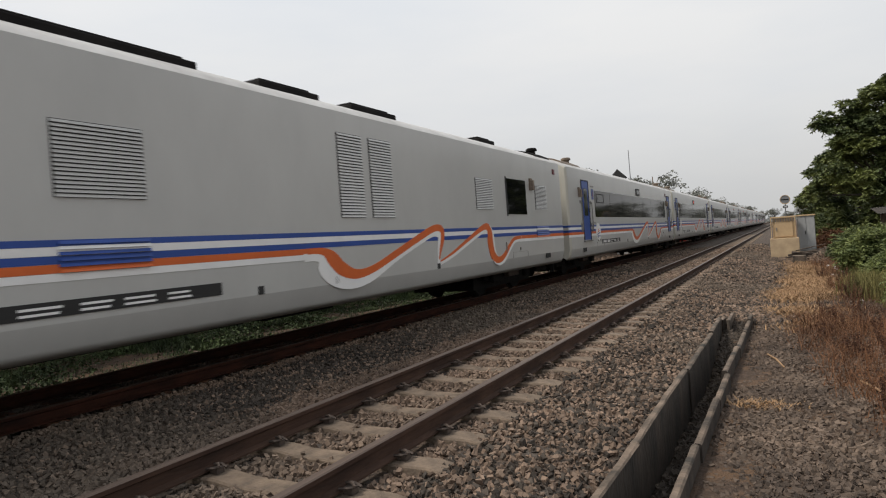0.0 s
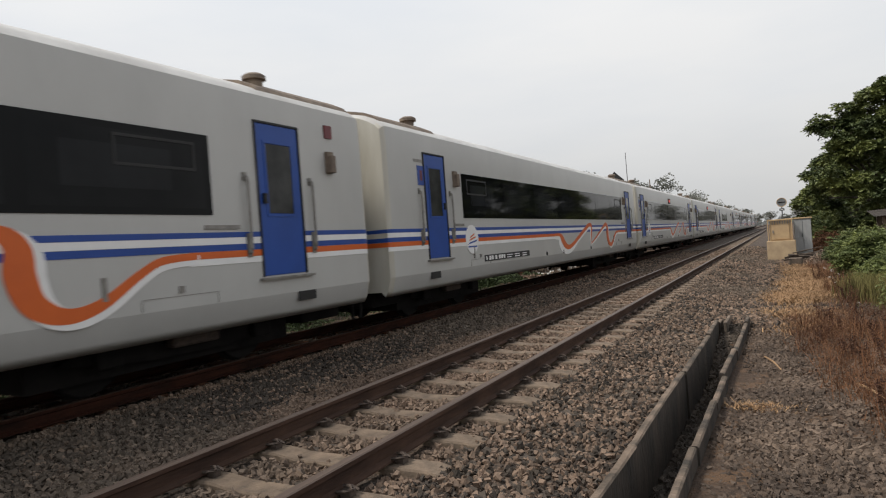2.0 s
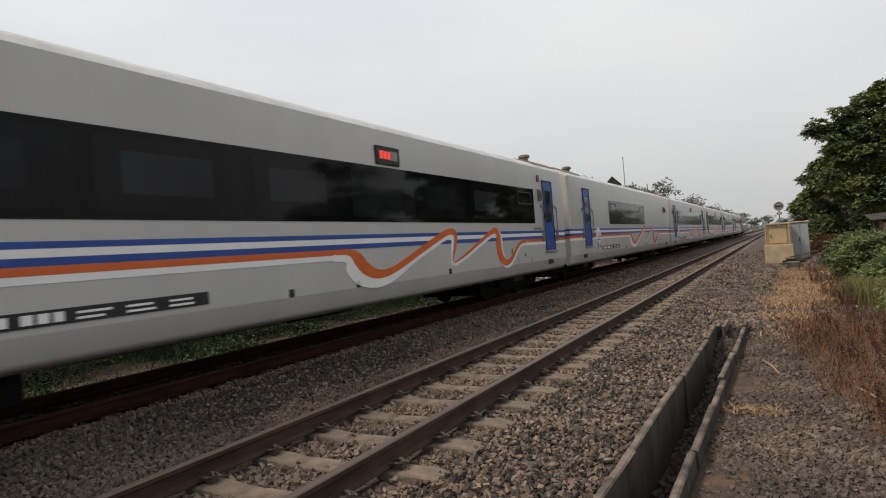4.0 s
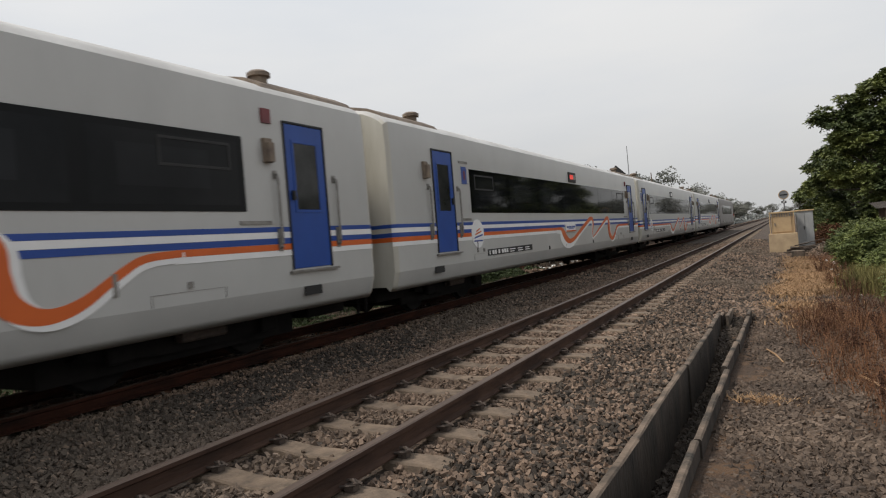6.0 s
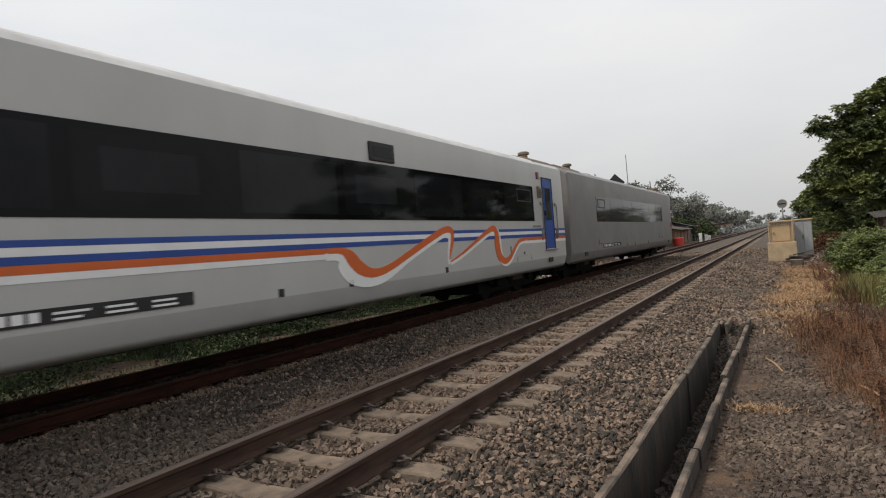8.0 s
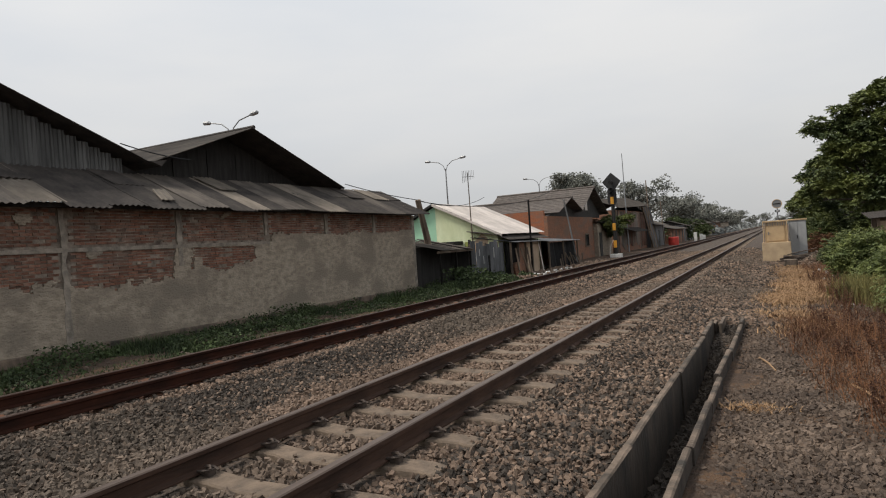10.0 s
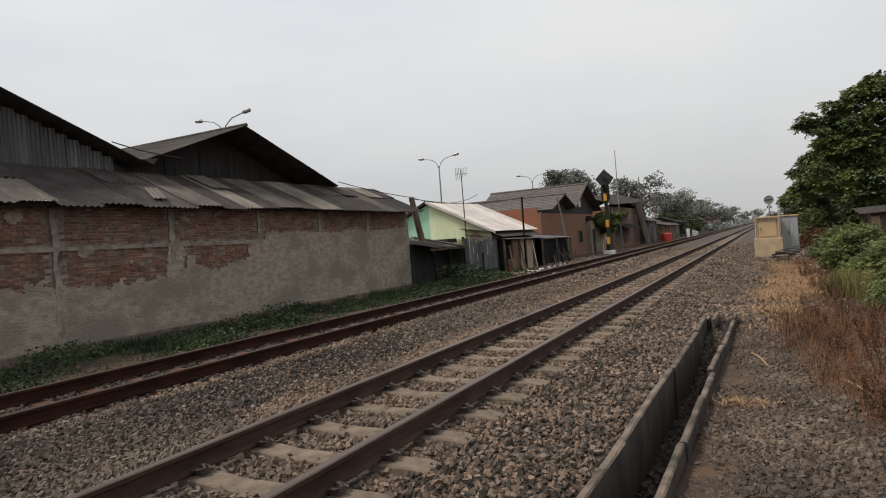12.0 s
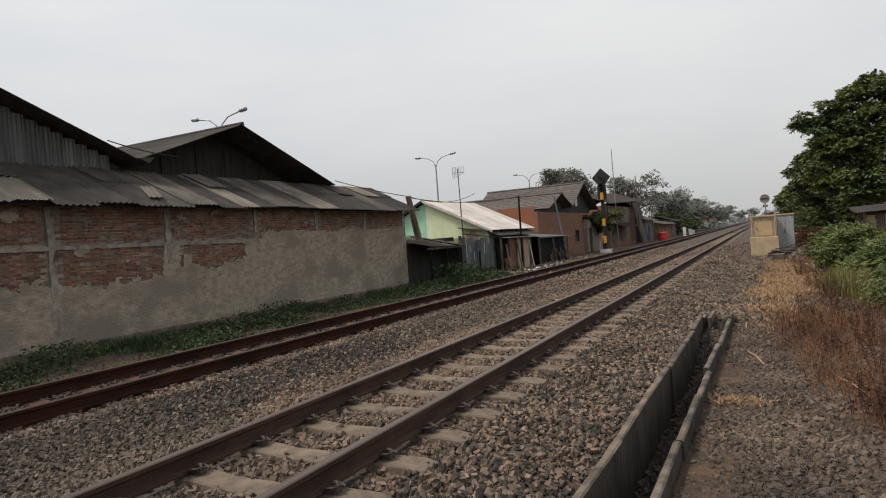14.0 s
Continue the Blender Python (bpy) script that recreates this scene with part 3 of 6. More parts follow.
def wrap_strip(y0, y1, z0, z1, out=0.004):
    """A painted band along the side that follows the drawn-in ends."""
    ys = sorted({y0, y1, *(y for y, _ in END_K if y > y0), *(CAR - y for y, _ in END_K if CAR - y < y1)})
    bm = bmesh.new()
    prev = None
    for y in ys:
        k = float(np.interp(min(y, CAR - y), [a for a, _ in END_K], [b for _, b in END_K]))
        x = SX * k
        cur = [bm.verts.new(p) for p in ((x - 0.006, y, z0), (x + out, y, z0), (x + out, y, z1), (x - 0.006, y, z1))]
        if prev:
            for i in range(4):
                bm.faces.new((prev[i], prev[(i + 1) % 4], cur[(i + 1) % 4], cur[i]))
        else:
            bm.faces.new(cur)
        prev = cur
    bm.faces.new(prev[::-1])
    return bm


def ribbon(path, out):
    """A painted band along a curved line on the side, with the given widths."""
    pts = []
    for i in range(len(path) - 1):
        p0, p1, p2, p3 = (path[max(i - 1, 0)], path[i], path[i + 1], path[min(i + 2, len(path) - 1)])
        for k in range(6):
            t = k / 6
            pts.append(tuple(0.5 * (2 * b + (c - a) * t + (2 * a - 5 * b + 4 * c - d) * t * t + (3 * b - a - 3 * c + d) * t ** 3) for a, b, c, d in zip(p0, p1, p2, p3)))
    pts.append(path[-1])
    bm = bmesh.new()
    prev = None
    for i, (y, z, w) in enumerate(pts):
        a, b = pts[max(i - 1, 0)], pts[min(i + 1, len(pts) - 1)]
        dy, dz = b[0] - a[0], b[1] - a[1]
        l = math.hypot(dy, dz) or 1
        ny, nz = -dz / l, dy / l
        hw = w / 2
        cur = [bm.verts.new((x, y + s * ny * hw, z + s * nz * hw)) for x in (SX - 0.004, SX + out) for s in (-1, 1)]
        if prev:
            for i0, i1 in ((0, 1), (1, 3), (3, 2), (2, 0)):
                bm.faces.new((prev[i0], prev[i1], cur[i1], cur[i0]))
        prev = cur
    return bm


WAVE_A = [(8.2, 1.42, 0.075), (8.52, 1.41, 0.10), (8.72, 1.30, 0.22), (8.92, 1.15, 0.21), (9.25, 1.05, 0.14), (9.7, 1.10, 0.11), (10.4, 1.31, 0.11), (11.2, 1.56, 0.12), (11.68, 1.685, 0.12), (11.93, 1.65, 0.13), (11.93, 1.48, 0.12), (11.84, 1.30, 0.08), (11.76, 1.12, 0.03)]
WAVE_B = [(11.80, 1.08, 0.02), (12.3, 1.21, 0.045), (13.0, 1.44, 0.07), (13.55, 1.62, 0.10), (13.90, 1.69, 0.14), (14.05, 1.56, 0.22), (14.06, 1.32, 0.26), (14.16, 1.08, 0.22), (14.42, 0.96, 0.14), (14.75, 1.03, 0.11), (15.15, 1.27, 0.085), (15.42, 1.39, 0.078), (15.85, 1.42, 0.075)]


def livery(car, dz=0.0, dy=0.0):
    """Blue, white and orange stripes with the wave; dz shifts them up or down, dy moves the wave along."""
    for z0, z1 in ((1.61, 1.67), (1.46, 1.53)):
        part("stripe", wrap_strip(0.0, CAR, z0 + dz, z1 + dz), M["blue"], car, "blue stripe")
    part("white_stripe", wrap_strip(0.0, CAR, 1.533 + dz, 1.607 + dz), M["white"], car)
    for y0, y1 in ((0.0, 8.3 + dy), (15.75 + dy, CAR)):
        part("orange_stripe", wrap_strip(y0, y1, 1.382 + dz, 1.457 + dz), M["orange"], car, "orange stripe")
        part("white_stripe", wrap_strip(y0, y1 - (0.1 if y0 < 1 else 0), 1.31 + dz, 1.379 + dz), M["white"], car)
    # the stripes go on round the leading end
    for z0, z1, nm in ((1.61, 1.67, "blue"), (1.46, 1.53, "blue"), (1.382, 1.457, "orange")):
        part("end_stripe", bbox(0.6, 1.442, -0.005, 0.003, z0 + dz, z1 + dz), M[nm], car, nm + " stripe on the end wall")
    for w, sy, sz, wide in ((WAVE_A, -0.16, -0.08, 0.11), (WAVE_B, 0.07, -0.04, 0.03)):
        part("wave_trim", ribbon([(y + dy + sy * min(1, k * 5), z + dz + sz, k + (wide if 8.6 < y < 9.8 else 0.03)) for y, z, k in w], 0.006), M["white"], car, "white edge of the painted wave")
        part("wave", ribbon([(y + dy, z + dz, k) for y, z, k in w], 0.009), M["orange"], car, "orange painted wave")


def bogie(car, y):
    bm = bmesh.new()
    for s in (-1, 1):
        prism(bm, [(y - 1.5, 0.42), (y - 1.3, 0.56), (y - 0.5, 0.58), (y - 0.35, 0.44), (y + 0.35, 0.44), (y + 0.5, 0.58), (y + 1.3, 0.56), (y + 1.5, 0.42), (y + 1.1, 0.36), (y + 0.5, 0.30), (y - 0.5, 0.30), (y - 1.1, 0.36)], "x", s * 0.86 - 0.06, s * 0.86 + 0.06)
    box(bm, -0.9, 0.9, y - 0.25, y + 0.25, 0.35, 0.62)
    # brake gear and motor casing between the wheels close the view below the car
    box(bm, -0.78, 0.78, y - 1.75, y + 1.75, 0.20, 0.60)
    b = part("bogie", bm, M["under"], car, "dark grimy bogie frame")
    part("brake_box", bbox(0.93, 1.08, y - 0.34, y + 0.30, 0.40, 0.60, bevel=0.03), M["clip"], b, "grimy grey brake gear box")
    for dy in (-1.05, 1.05):
        part("axle_box", bbox(0.925, 1.04, y + dy - 0.14, y + dy + 0.14, 0.32, 0.56, bevel=0.03), M["under"], b)
        bm = bmesh.new()
        tube(bm, [(-0.7, y + dy, 0.435), (0.7, y + dy, 0.435)], 0.07, 10)
        for s in (-1, 1):
            tube(bm, [(s * 0.505, y + dy, 0.435), (s * 0.53, y + dy, 0.435), (s * 0.533, y + dy, 0.435), (s * 0.63, y + dy, 0.435)], [0.43, 0.43, 0.40, 0.40], 24)
        part("wheelset", bm, M["under"], b, "steel wheels on their axle")


def underframe(car):
    part("underframe", bbox(-1.2, 1.2, 0.15, CAR - 0.15, 0.63, 0.75), M["under"], car)
    for y0, y1, z0 in ((5.0, 7.9, 0.47), (8.2, 9.7, 0.45), (10.2, 12.9, 0.48)):
        part("equipment_box", bbox(-1.0, 0.85, y0, y1, z0, 0.66, bevel=0.03), M["under"], car)
    for y in (2.9, CAR - 2.9):
        bogie(car, y)
    for y0 in (0.15, CAR - 1.0):
        part("equipment_box", bbox(-0.95, 0.95, y0, y0 + 0.85, 0.36, 0.64, bevel=0.03), M["under"], car)
    for y0, d in ((0, -1), (CAR, 1)):
        bm = bmesh.new()
        tube(bm, [(0, y0 - d * 0.2, 0.68), (0, y0 + d * 0.24, 0.68)], 0.09, 8)
        box(bm, -0.16, 0.16, y0 + d * 0.2 - 0.06, y0 + d * 0.2 + 0.06, 0.55, 0.82)
        part("coupler", bm, M["under"], car)
        part("gangway", bbox(-0.55, 0.55, min(y0, y0 + d * 0.27), max(y0, y0 + d * 0.27), 0.95, 3.05, bevel=0.04), M["black"], car, "dark rubber gangway bellows")
        for s in (-1, 1):
            bm = bmesh.new()
            tube(bm, [(s * 0.95, y0 - d * 0.1, 0.72), (s * 0.95, y0 + d * 0.18, 0.60), (s * 0.95, y0 + d * 0.2, 0.25)], 0.03, 6)
            part("brake_hose", bm, M["under"], car)


def roof_end(car, flip, paint="brown_metal", y0=0.12, y1=2.0, vent=True):
    f = (lambda y: CAR - y) if flip else (lambda y: y)
    bm = bmesh.new()
    prof = [(1.42, 3.32), (1.31, 3.45), (1.08, 3.56), (0.68, 3.65), (0, 3.70)]
    prof = prof + [(-x, z) for x, z in prof[-2::-1]]
    top = [(x * 0.99, z + 0.035) for x, z in prof]
    prev = None
    for y in (y0, y1):
        cur = [bm.verts.new((x, f(y), z - 0.05)) for x, z in prof] + [bm.verts.new((x, f(y), z)) for x, z in top]
        m = len(prof)
        if prev:
            for i in range(m - 1):
                bm.faces.new((prev[m + i], prev[m + i + 1], cur[m + i + 1], cur[m + i]))
            for i in (0, m - 1):
                bm.faces.new((prev[i], prev[m + i], cur[m + i], cur[i]))
        for i in range(m - 1):
            bm.faces.new((cur[i], cur[i + 1], cur[m + i + 1], cur[m + i]))
        prev = cur
    part("roof_hatch", bm, M[paint], car, "weathered brown roof end panel" if vent else "sooty black roof end panel")
    bm = bmesh.new()
    y = f(1.65 if vent else 0.85)
    tube(bm, [(1.0, y, 3.50), (1.0, y, 3.66), (1.0, y, 3.67), (1.0, y, 3.72), (1.0, y, 3.75)], [0.11, 0.11, 0.155, 0.155, 0.11], 16)
    part("roof_vent", bm, M[paint], car, "round roof ventilator")


def passenger_door(car, y0, handle):
    y1 = y0 + 0.74
    d = part("door", bbox(SX - 0.03, SX + 0.012, y0, y1, 1.10, 2.96, bevel=0.008), M["door"], car, "blue passenger door")
    bm = bmesh.new()
    for a in ((y0 - 0.02, y0 - 0.003, 1.09, 2.99), (y1 + 0.003, y1 + 0.028, 1.09, 2.99), (y0 - 0.003, y1 + 0.003, 2.965, 2.99)):
        box(bm, SX - 0.01, SX + 0.022, a[0], a[1], a[2], a[3])
    part("door_frame", bm, M["black"], d, "dark rubber door seal")
    part("door_window", bbox(SX - 0.01, SX + 0.016, y0 + 0.15, y1 - 0.15, 1.86, 2.72, bevel=0.006), M["door_glass"], d, "tinted door window")
    bm = bmesh.new()
    for a in ((y0 + 0.11, y0 + 0.147, 1.82, 2.76), (y1 - 0.147, y1 - 0.11, 1.82, 2.76), (y0 + 0.147, y1 - 0.147, 2.723, 2.76), (y0 + 0.147, y1 - 0.147, 1.82, 1.857)):
        box(bm, SX, SX + 0.02, a[0], a[1], a[2], a[3])
    part("window_rim", bm, M["door"], d)
    part("door_handle", bbox(SX + 0.012, SX + 0.05, y1 - 0.1 if handle else y0 + 0.05, y1 - 0.05 if handle else y0 + 0.1, 1.98, 2.1), M["black"], d)
    part("step", bbox(SX - 0.02, SX + 0.05, y0 - 0.08, y1 + 0.14, 1.05, 1.078), M["steel"], car, "metal door step")
    for y in (y0 - 0.22, y1 + 0.2):
        bm = bmesh.new()
        tube(bm, [(SX - 0.01, y, 1.36), (SX + 0.05, y, 1.40), (SX + 0.055, y, 1.44), (SX + 0.055, y, 2.24), (SX + 0.05, y, 2.28), (SX - 0.01, y, 2.31)], 0.018, 6)
        box(bm, SX - 0.004, SX + 0.02, y - 0.035, y + 0.035, 1.34, 1.62)
        box(bm, SX - 0.004, SX + 0.02, y - 0.03, y + 0.03, 2.24, 2.34)
        part("grab_rail", bm, M["steel"], car, "steel grab rail")


def number_board(car, y0, y1):
    nb = part("number_board", strip(y0, y1, 0.92, 1.055, 0.008), M["black"], car, "black marking panel with pale bars")
    y = y0 + 0.06
    rr = random.Random(3)

    def bar(a, b, z0, z1):
        part("bar", bbox(SX + 0.006, SX + 0.012, a, b, z0, z1), M["white"], nb)
    while y < y0 + (y1 - y0) * 0.4:
        w = rr.choice((0.05, 0.09, 0.1))
        bar(y, y + w, 0.945, 1.03)
        y += w + rr.choice((0.035, 0.04, 0.1))
    y = y0 + (y1 - y0) * 0.45
    while y < y1 - 0.3:
        w = rr.uniform(0.3, 0.45)
        for z in (0.945, 0.995):
            bar(y, min(y + w * rr.uniform(0.6, 1), y1 - 0.05), z, z + 0.022)
        y += w + 0.1


def roundel(car, y, dz=0.0):
    c = 1.43 + dz
    bm = bmesh.new()
    prism(bm, [(y + 0.29 * math.cos(a * math.pi / 16), c + 0.29 * math.sin(a * math.pi / 16)) for a in range(32)], "x", SX - 0.004, SX + 0.010)
    r = part("roundel", bm, M["white"], car, "white round emblem with slanted bars")
    for d, col, w in ((0.09, "orange", 0.10), (0.03, "orange", 0.16), (-0.04, "blue", 0.22)):
        part("emblem_bar", bprism([(y - w, c - 0.03 + d - 0.035), (y + w, c - 0.03 + d + 0.03), (y + w, c - 0.03 + d + 0.06), (y - w * 0.6, c - 0.03 + d + 0.01)], "x", SX + 0.008, SX + 0.013), M[col], r)
    part("emblem_bar", bbox(SX + 0.008, SX + 0.013, y - 0.2, y + 0.2, c - 0.16, c - 0.13), M["blue"], r)


def fixture(car, y, z, h=0.3):
    bm = bmesh.new()
    box(bm, SX - 0.01, SX + 0.05, y - 0.07, y + 0.07, z - h / 2, z + h / 2, bevel=0.012)
    box(bm, SX + 0.045, SX + 0.11, y - 0.06, y + 0.04, z - h / 2, z + h / 2 - 0.06, bevel=0.01)
    part("side_lamp", bm, M["brown_metal"], car, "boxy side lamp housing")


def small_marks(car):
    # thin joints of an access panel in the skirt
    for y in (2.9, CAR - 3.9):
        bm = bmesh.new()
        for q in ((y, y + 0.95, 0.987, 0.991), (y, y + 0.004, 0.87, 0.987), (y + 0.946, y + 0.95, 0.87, 0.987)):
            box(bm, SX - 0.006, SX + 0.003, *q)
        box(bm, SX - 0.006, SX + 0.015, y + 0.44, y + 0.5, 1.02, 1.09)
        part("access_panel", bm, M["steel"], car, "thin joints and latch of a skirt panel")
    # black patches on the skin stand in for shade inside step recesses
    for y in (1.25, CAR - 1.65):
        part("recess_shade", strip(y, y + 0.34, 0.74, 0.86, 0.006), M["black"], car, "black patch imitating a shaded recess in the skirt")
    # small black patches imitate the shade inside drain holes
    for y in (7.5, 8.95, 11.9):
        part("hole_shade", strip(y, y + 0.09, 0.86, 0.96, 0.006), M["black"], car)
    for y in (3.05, CAR - 4.3):
        part("latch", strip(y, y + 0.05, 1.02, 1.24, 0.012), M["steel"], car)


def coach_body(name, label, paint="coach", end="coach_end", roof="coach_roof"):
    car = empty(name, pose(FAR_X, 0, FAR_Z), label, "train car", "cars of the passing train")
    part("body", body_mesh(M[paint], M[end], M[roof]), None, car, "light painted steel car body" if paint == "coach" else "plain grey car body")
    underframe(car)
    return car


def windows(car, y0, y1, n):
    w = part("window_band", strip(y0, y1, 1.83, 2.71, 0.006), M["glass"], car, "long dark tinted window band")
    step = (y1 - y0) / n
    for i in range(n):
        a, b = y0 + i * step + 0.09, y0 + (i + 1) * step - 0.09
        part("pane", strip(a, b, 1.90, 2.64, 0.009), M["pane"], w)
        # patch on the glass imitates daylight from the other side's windows
        part("far_window", strip(a + 0.28, b - 0.42, 2.08, 2.50, 0.0115), M["pane_through"], w, "lighter patch for daylight seen through from the other side")
    for a in (y0 + 0.2, y1 - 1.15):
        bm = bmesh.new()
        for q in ((a, a + 0.95, 2.58, 2.61), (a, a + 0.95, 2.30, 2.33), (a, a + 0.03, 2.33, 2.58), (a + 0.92, a + 0.95, 2.33, 2.58)):
            box(bm, SX + 0.008, SX + 0.017, *q)
        part("vent_window", bm, M["black"], w, "frame of a tilting top window")


def passenger_coach(label, kind, sign, dz, dy):
    """kind a: door close to the front end; kind b: door further in, with the lamp before it."""
    car = coach_body("passenger_coach", label)
    livery(car, dz, dy)
    front, band, rear, lamps, emblem, disp, board = {
        "a": (0.72, (2.23, 16.45), 17.17, (1.9, 18.55), 2.48, 8.75, (0.37, 18.5)),
        "c": (1.23, (2.70, 16.79), 17.5, (2.4, 17.1), 3.0, 8.75, (1.0, 17.0)),
        "b": (1.42, (2.93, 16.85), 17.58, (1.12, 17.25), 3.12, 9.67, (2.58, 17.2))}[kind]
    windows(car, *band, 7)
    passenger_door(car, front, True)
    passenger_door(car, rear, False)
    part("vent_slot", strip(rear - 0.85, rear - 0.34, 1.705 + dz, 1.75 + dz, 0.012), M["steel"], car, "small steel vent slot")
    part("vent_slot", strip(front + 1.05, front + 1.45, 1.705 + dz, 1.75 + dz, 0.012), M["steel"], car, "small steel vent slot")
    for f in (False, True):
        roof_end(car, f)
    roundel(car, emblem, dz)
    number_board(car, 3.56, 6.22)
    for y in lamps:
        fixture(car, y, 2.58)
    cs = part("class_sign", strip(board[0], board[0] + 0.22, 2.40, 2.74, 0.008), M["blue"], car, "small blue sign")
    part("class_mark", strip(board[0] + 0.07, board[0] + 0.15, 2.48, 2.66, 0.012), M["dull_red"], cs)
    part("class_letters", strip(board[0] - 0.1, board[0] + 0.3, 2.80, 2.85, 0.005), M["steel"], car)
    if sign == "none":
        small_marks(car)
        return car
    lit = sign == "lit"
    ds = part("destination_sign", bbox(SX - 0.01, SX + 0.03, disp, disp + 0.7, 2.75, 3.05, bevel=0.012), M["black"], car, "dark sign box with red lit bars" if lit else "blank sign box")
    if lit:
        for i in range(3):
            part("sign_bar", strip(disp + 0.1 + 0.11 * i, disp + 0.19 + 0.11 * i, 2.84, 2.97, 0.034), M["red_led"], ds, "red glowing bar")
        part("sign_glass", strip(disp + 0.43, disp + 0.62, 2.83, 2.98, 0.033), M["steel"], ds)
    else:
        part("sign_glass", strip(disp + 0.08, disp + 0.62, 2.82, 2.98, 0.034), M["white"] if sign == "pale" else M["glass"], ds)
    small_marks(car)
    part("tail_lamp", strip(board[1], board[1] + 0.15, 2.92, 3.10, 0.02), M["dull_red"], car, "dull red side lamp")
    return car


def route_board(car):
    rb = part("route_board", bbox(SX - 0.01, SX + 0.035, 9.0, 9.95, 1.28, 1.50, bevel=0.008), M["white"], car, "white route board with blue bars")
    for y0, y1, z0, z1 in ((9.08, 9.25, 1.40, 1.45), (9.3, 9.52, 1.40, 1.45), (9.58, 9.86, 1.40, 1.45), (9.2, 9.7, 1.36, 1.38)):
        part("bar", strip(y0, y1, z0, z1, 0.040), M["blue"], rb)
    part("bar", strip(9.02, 9.93, 1.29, 1.33, 0.040), M["orange"], rb)


def louvre(car, y0, y1, z0, z1, n):
    lv = part("louvre", strip(y0, y1, z0, z1, 0.004), M["black"], car, "white louvred grille")
    h = (z1 - z0) / n
    for i in range(n):
        part("slat", bprism([(SX, z0 + i * h + 0.1 * h), (SX + 0.022, z0 + i * h + 0.1 * h), (SX + 0.008, z0 + (i + 0.82) * h), (SX, z0 + (i + 0.82) * h)], "y", y0 + 0.01, y1 - 0.01), M["coach"], lv)


def power_car(name, label):
    car = coach_body(name, label)
    livery(car, -0.09, 0.2)
    louvre(car, 5.2, 6.1, 1.95, 2.64, 18)
    louvre(car, 9.2, 9.8, 1.78, 3.0, 28)
    louvre(car, 9.98, 10.6, 1.78, 3.0, 28)
    louvre(car, 13.7, 14.55, 1.96, 2.61, 18)
    louvre(car, 17.2, 18.05, 2.0, 2.62, 18)
    part("tail_lamp", strip(18.7, 18.85, 2.98, 3.12, 0.02), M["dull_red"], car, "dull red side lamp")
    w = part("window", strip(15.35, 16.55, 1.87, 2.69, 0.01), M["glass"], car, "dark square window")
    part("window_rim", strip(15.30, 15.348, 1.83, 2.73, 0.014), M["black"], w)
    for y0 in (5.2, 17.15):
        for z, c in ((1.645, "blue"), (1.60, "white"), (1.55, "blue"), (1.50, "blue"), (1.45, "blue"), (1.40, "orange")):
            part("low_slat", bprism([(SX + 0.003, z - 0.106), (SX + 0.03, z - 0.106), (SX + 0.012, z - 0.076), (SX + 0.003, z - 0.076)], "y", y0, y0 + 0.9), M[c], car)
    number_board(car, 3.1, 6.95)
    for f in (False, True):
        roof_end(car, f, "under", 0.42, 1.5, False)
    for y0, y1 in ((3.5, 7.2), (8.2, 9.4), (10.2, 11.5), (15.0, 15.8)):
        bm = bmesh.new()
        box(bm, -0.9, 1.1, y0, y1, 3.50, 3.63, bevel=0.02)
        box(bm, -0.8, 1.0, y0 + 0.1, y1 - 0.1, 3.63, 3.69, bevel=0.02)
        part("exhaust_hatch", bm, M["under"], car, "sooty roof hatch")
    fixture(car, 16.9, 2.62)
    small_marks(car)
    return car


def dining_car(name, label):
    car = coach_body(name, label)
    livery(car)
    windows(car, 5.0, 12.0, 4)
    passenger_door(car, 1.5, True)
    for f in (False, True):
        roof_end(car, f)
    number_board(car, 3.65, 6.35)
    roundel(car, 3.2)
    fixture(car, CAR - 1.7, 2.62)
    part("vent_slot", strip(CAR - 2.3, CAR - 1.9, 1.43, 1.47, 0.01), M["steel"], car)
    small_marks(car)
    return car


def grey_car(name, label):
    car = coach_body(name, label, "grey_coach", "grey_coach", "grey_coach")
    windows(car, 3.05, 16.35, 7)
    for f in (False, True):
        roof_end(car, f)
    number_board(car, 3.65, 6.35)
    small_marks(car)
    part("tail_lamp", bbox(SX - 0.02, SX + 0.05, CAR - 0.35, CAR - 0.18, 1.55, 1.8, bevel=0.02), M["red"], car, "red tail lamp")
    part("tail_board", bbox(1.1, 1.3, CAR + 0.002, CAR + 0.04, 0.75, 1.0, bevel=0.01), M["red"], car, "red tail marker")
    return car


TRAIN = []


def build_train():
    TRAIN.append(power_car("generator_car", "light grey generator car with louvres and orange wave"))
    plain = "light grey coach with blue doors, orange wave and unlit sign"
    glowing = "light grey coach with blue doors, orange wave and lit sign"
    for spec in ((plain, "b", "dark", -0.10, 0.0), (glowing, "a", "lit", -0.03, 0.35), ("light grey coach with blue doors and orange wave, no sign", "c", "none", -0.03, 0.2),
                 (glowing, "a", "lit", -0.03, 0.4), (glowing, "b", "lit", -0.03, 0.3), None,
                 (glowing, "b", "lit", -0.03, 0.05), ("light grey passenger coach with a route board on its side", "b", "lit", -0.03, 0.1),
                 ("light grey passenger coach with unlit sign and low stripes", "a", "pale", -0.15, -0.35), ("light grey passenger coach with unlit destination sign", "b", "dark", -0.03, 0.3)):
        if spec is None:
            TRAIN.append(dining_car("dining_car", "light grey dining car with short window band"))
        else:
            TRAIN.append(passenger_coach(*spec))
    route_board(TRAIN[8])
    TRAIN.append(grey_car("grey_car", "plain grey last coach of the train"))


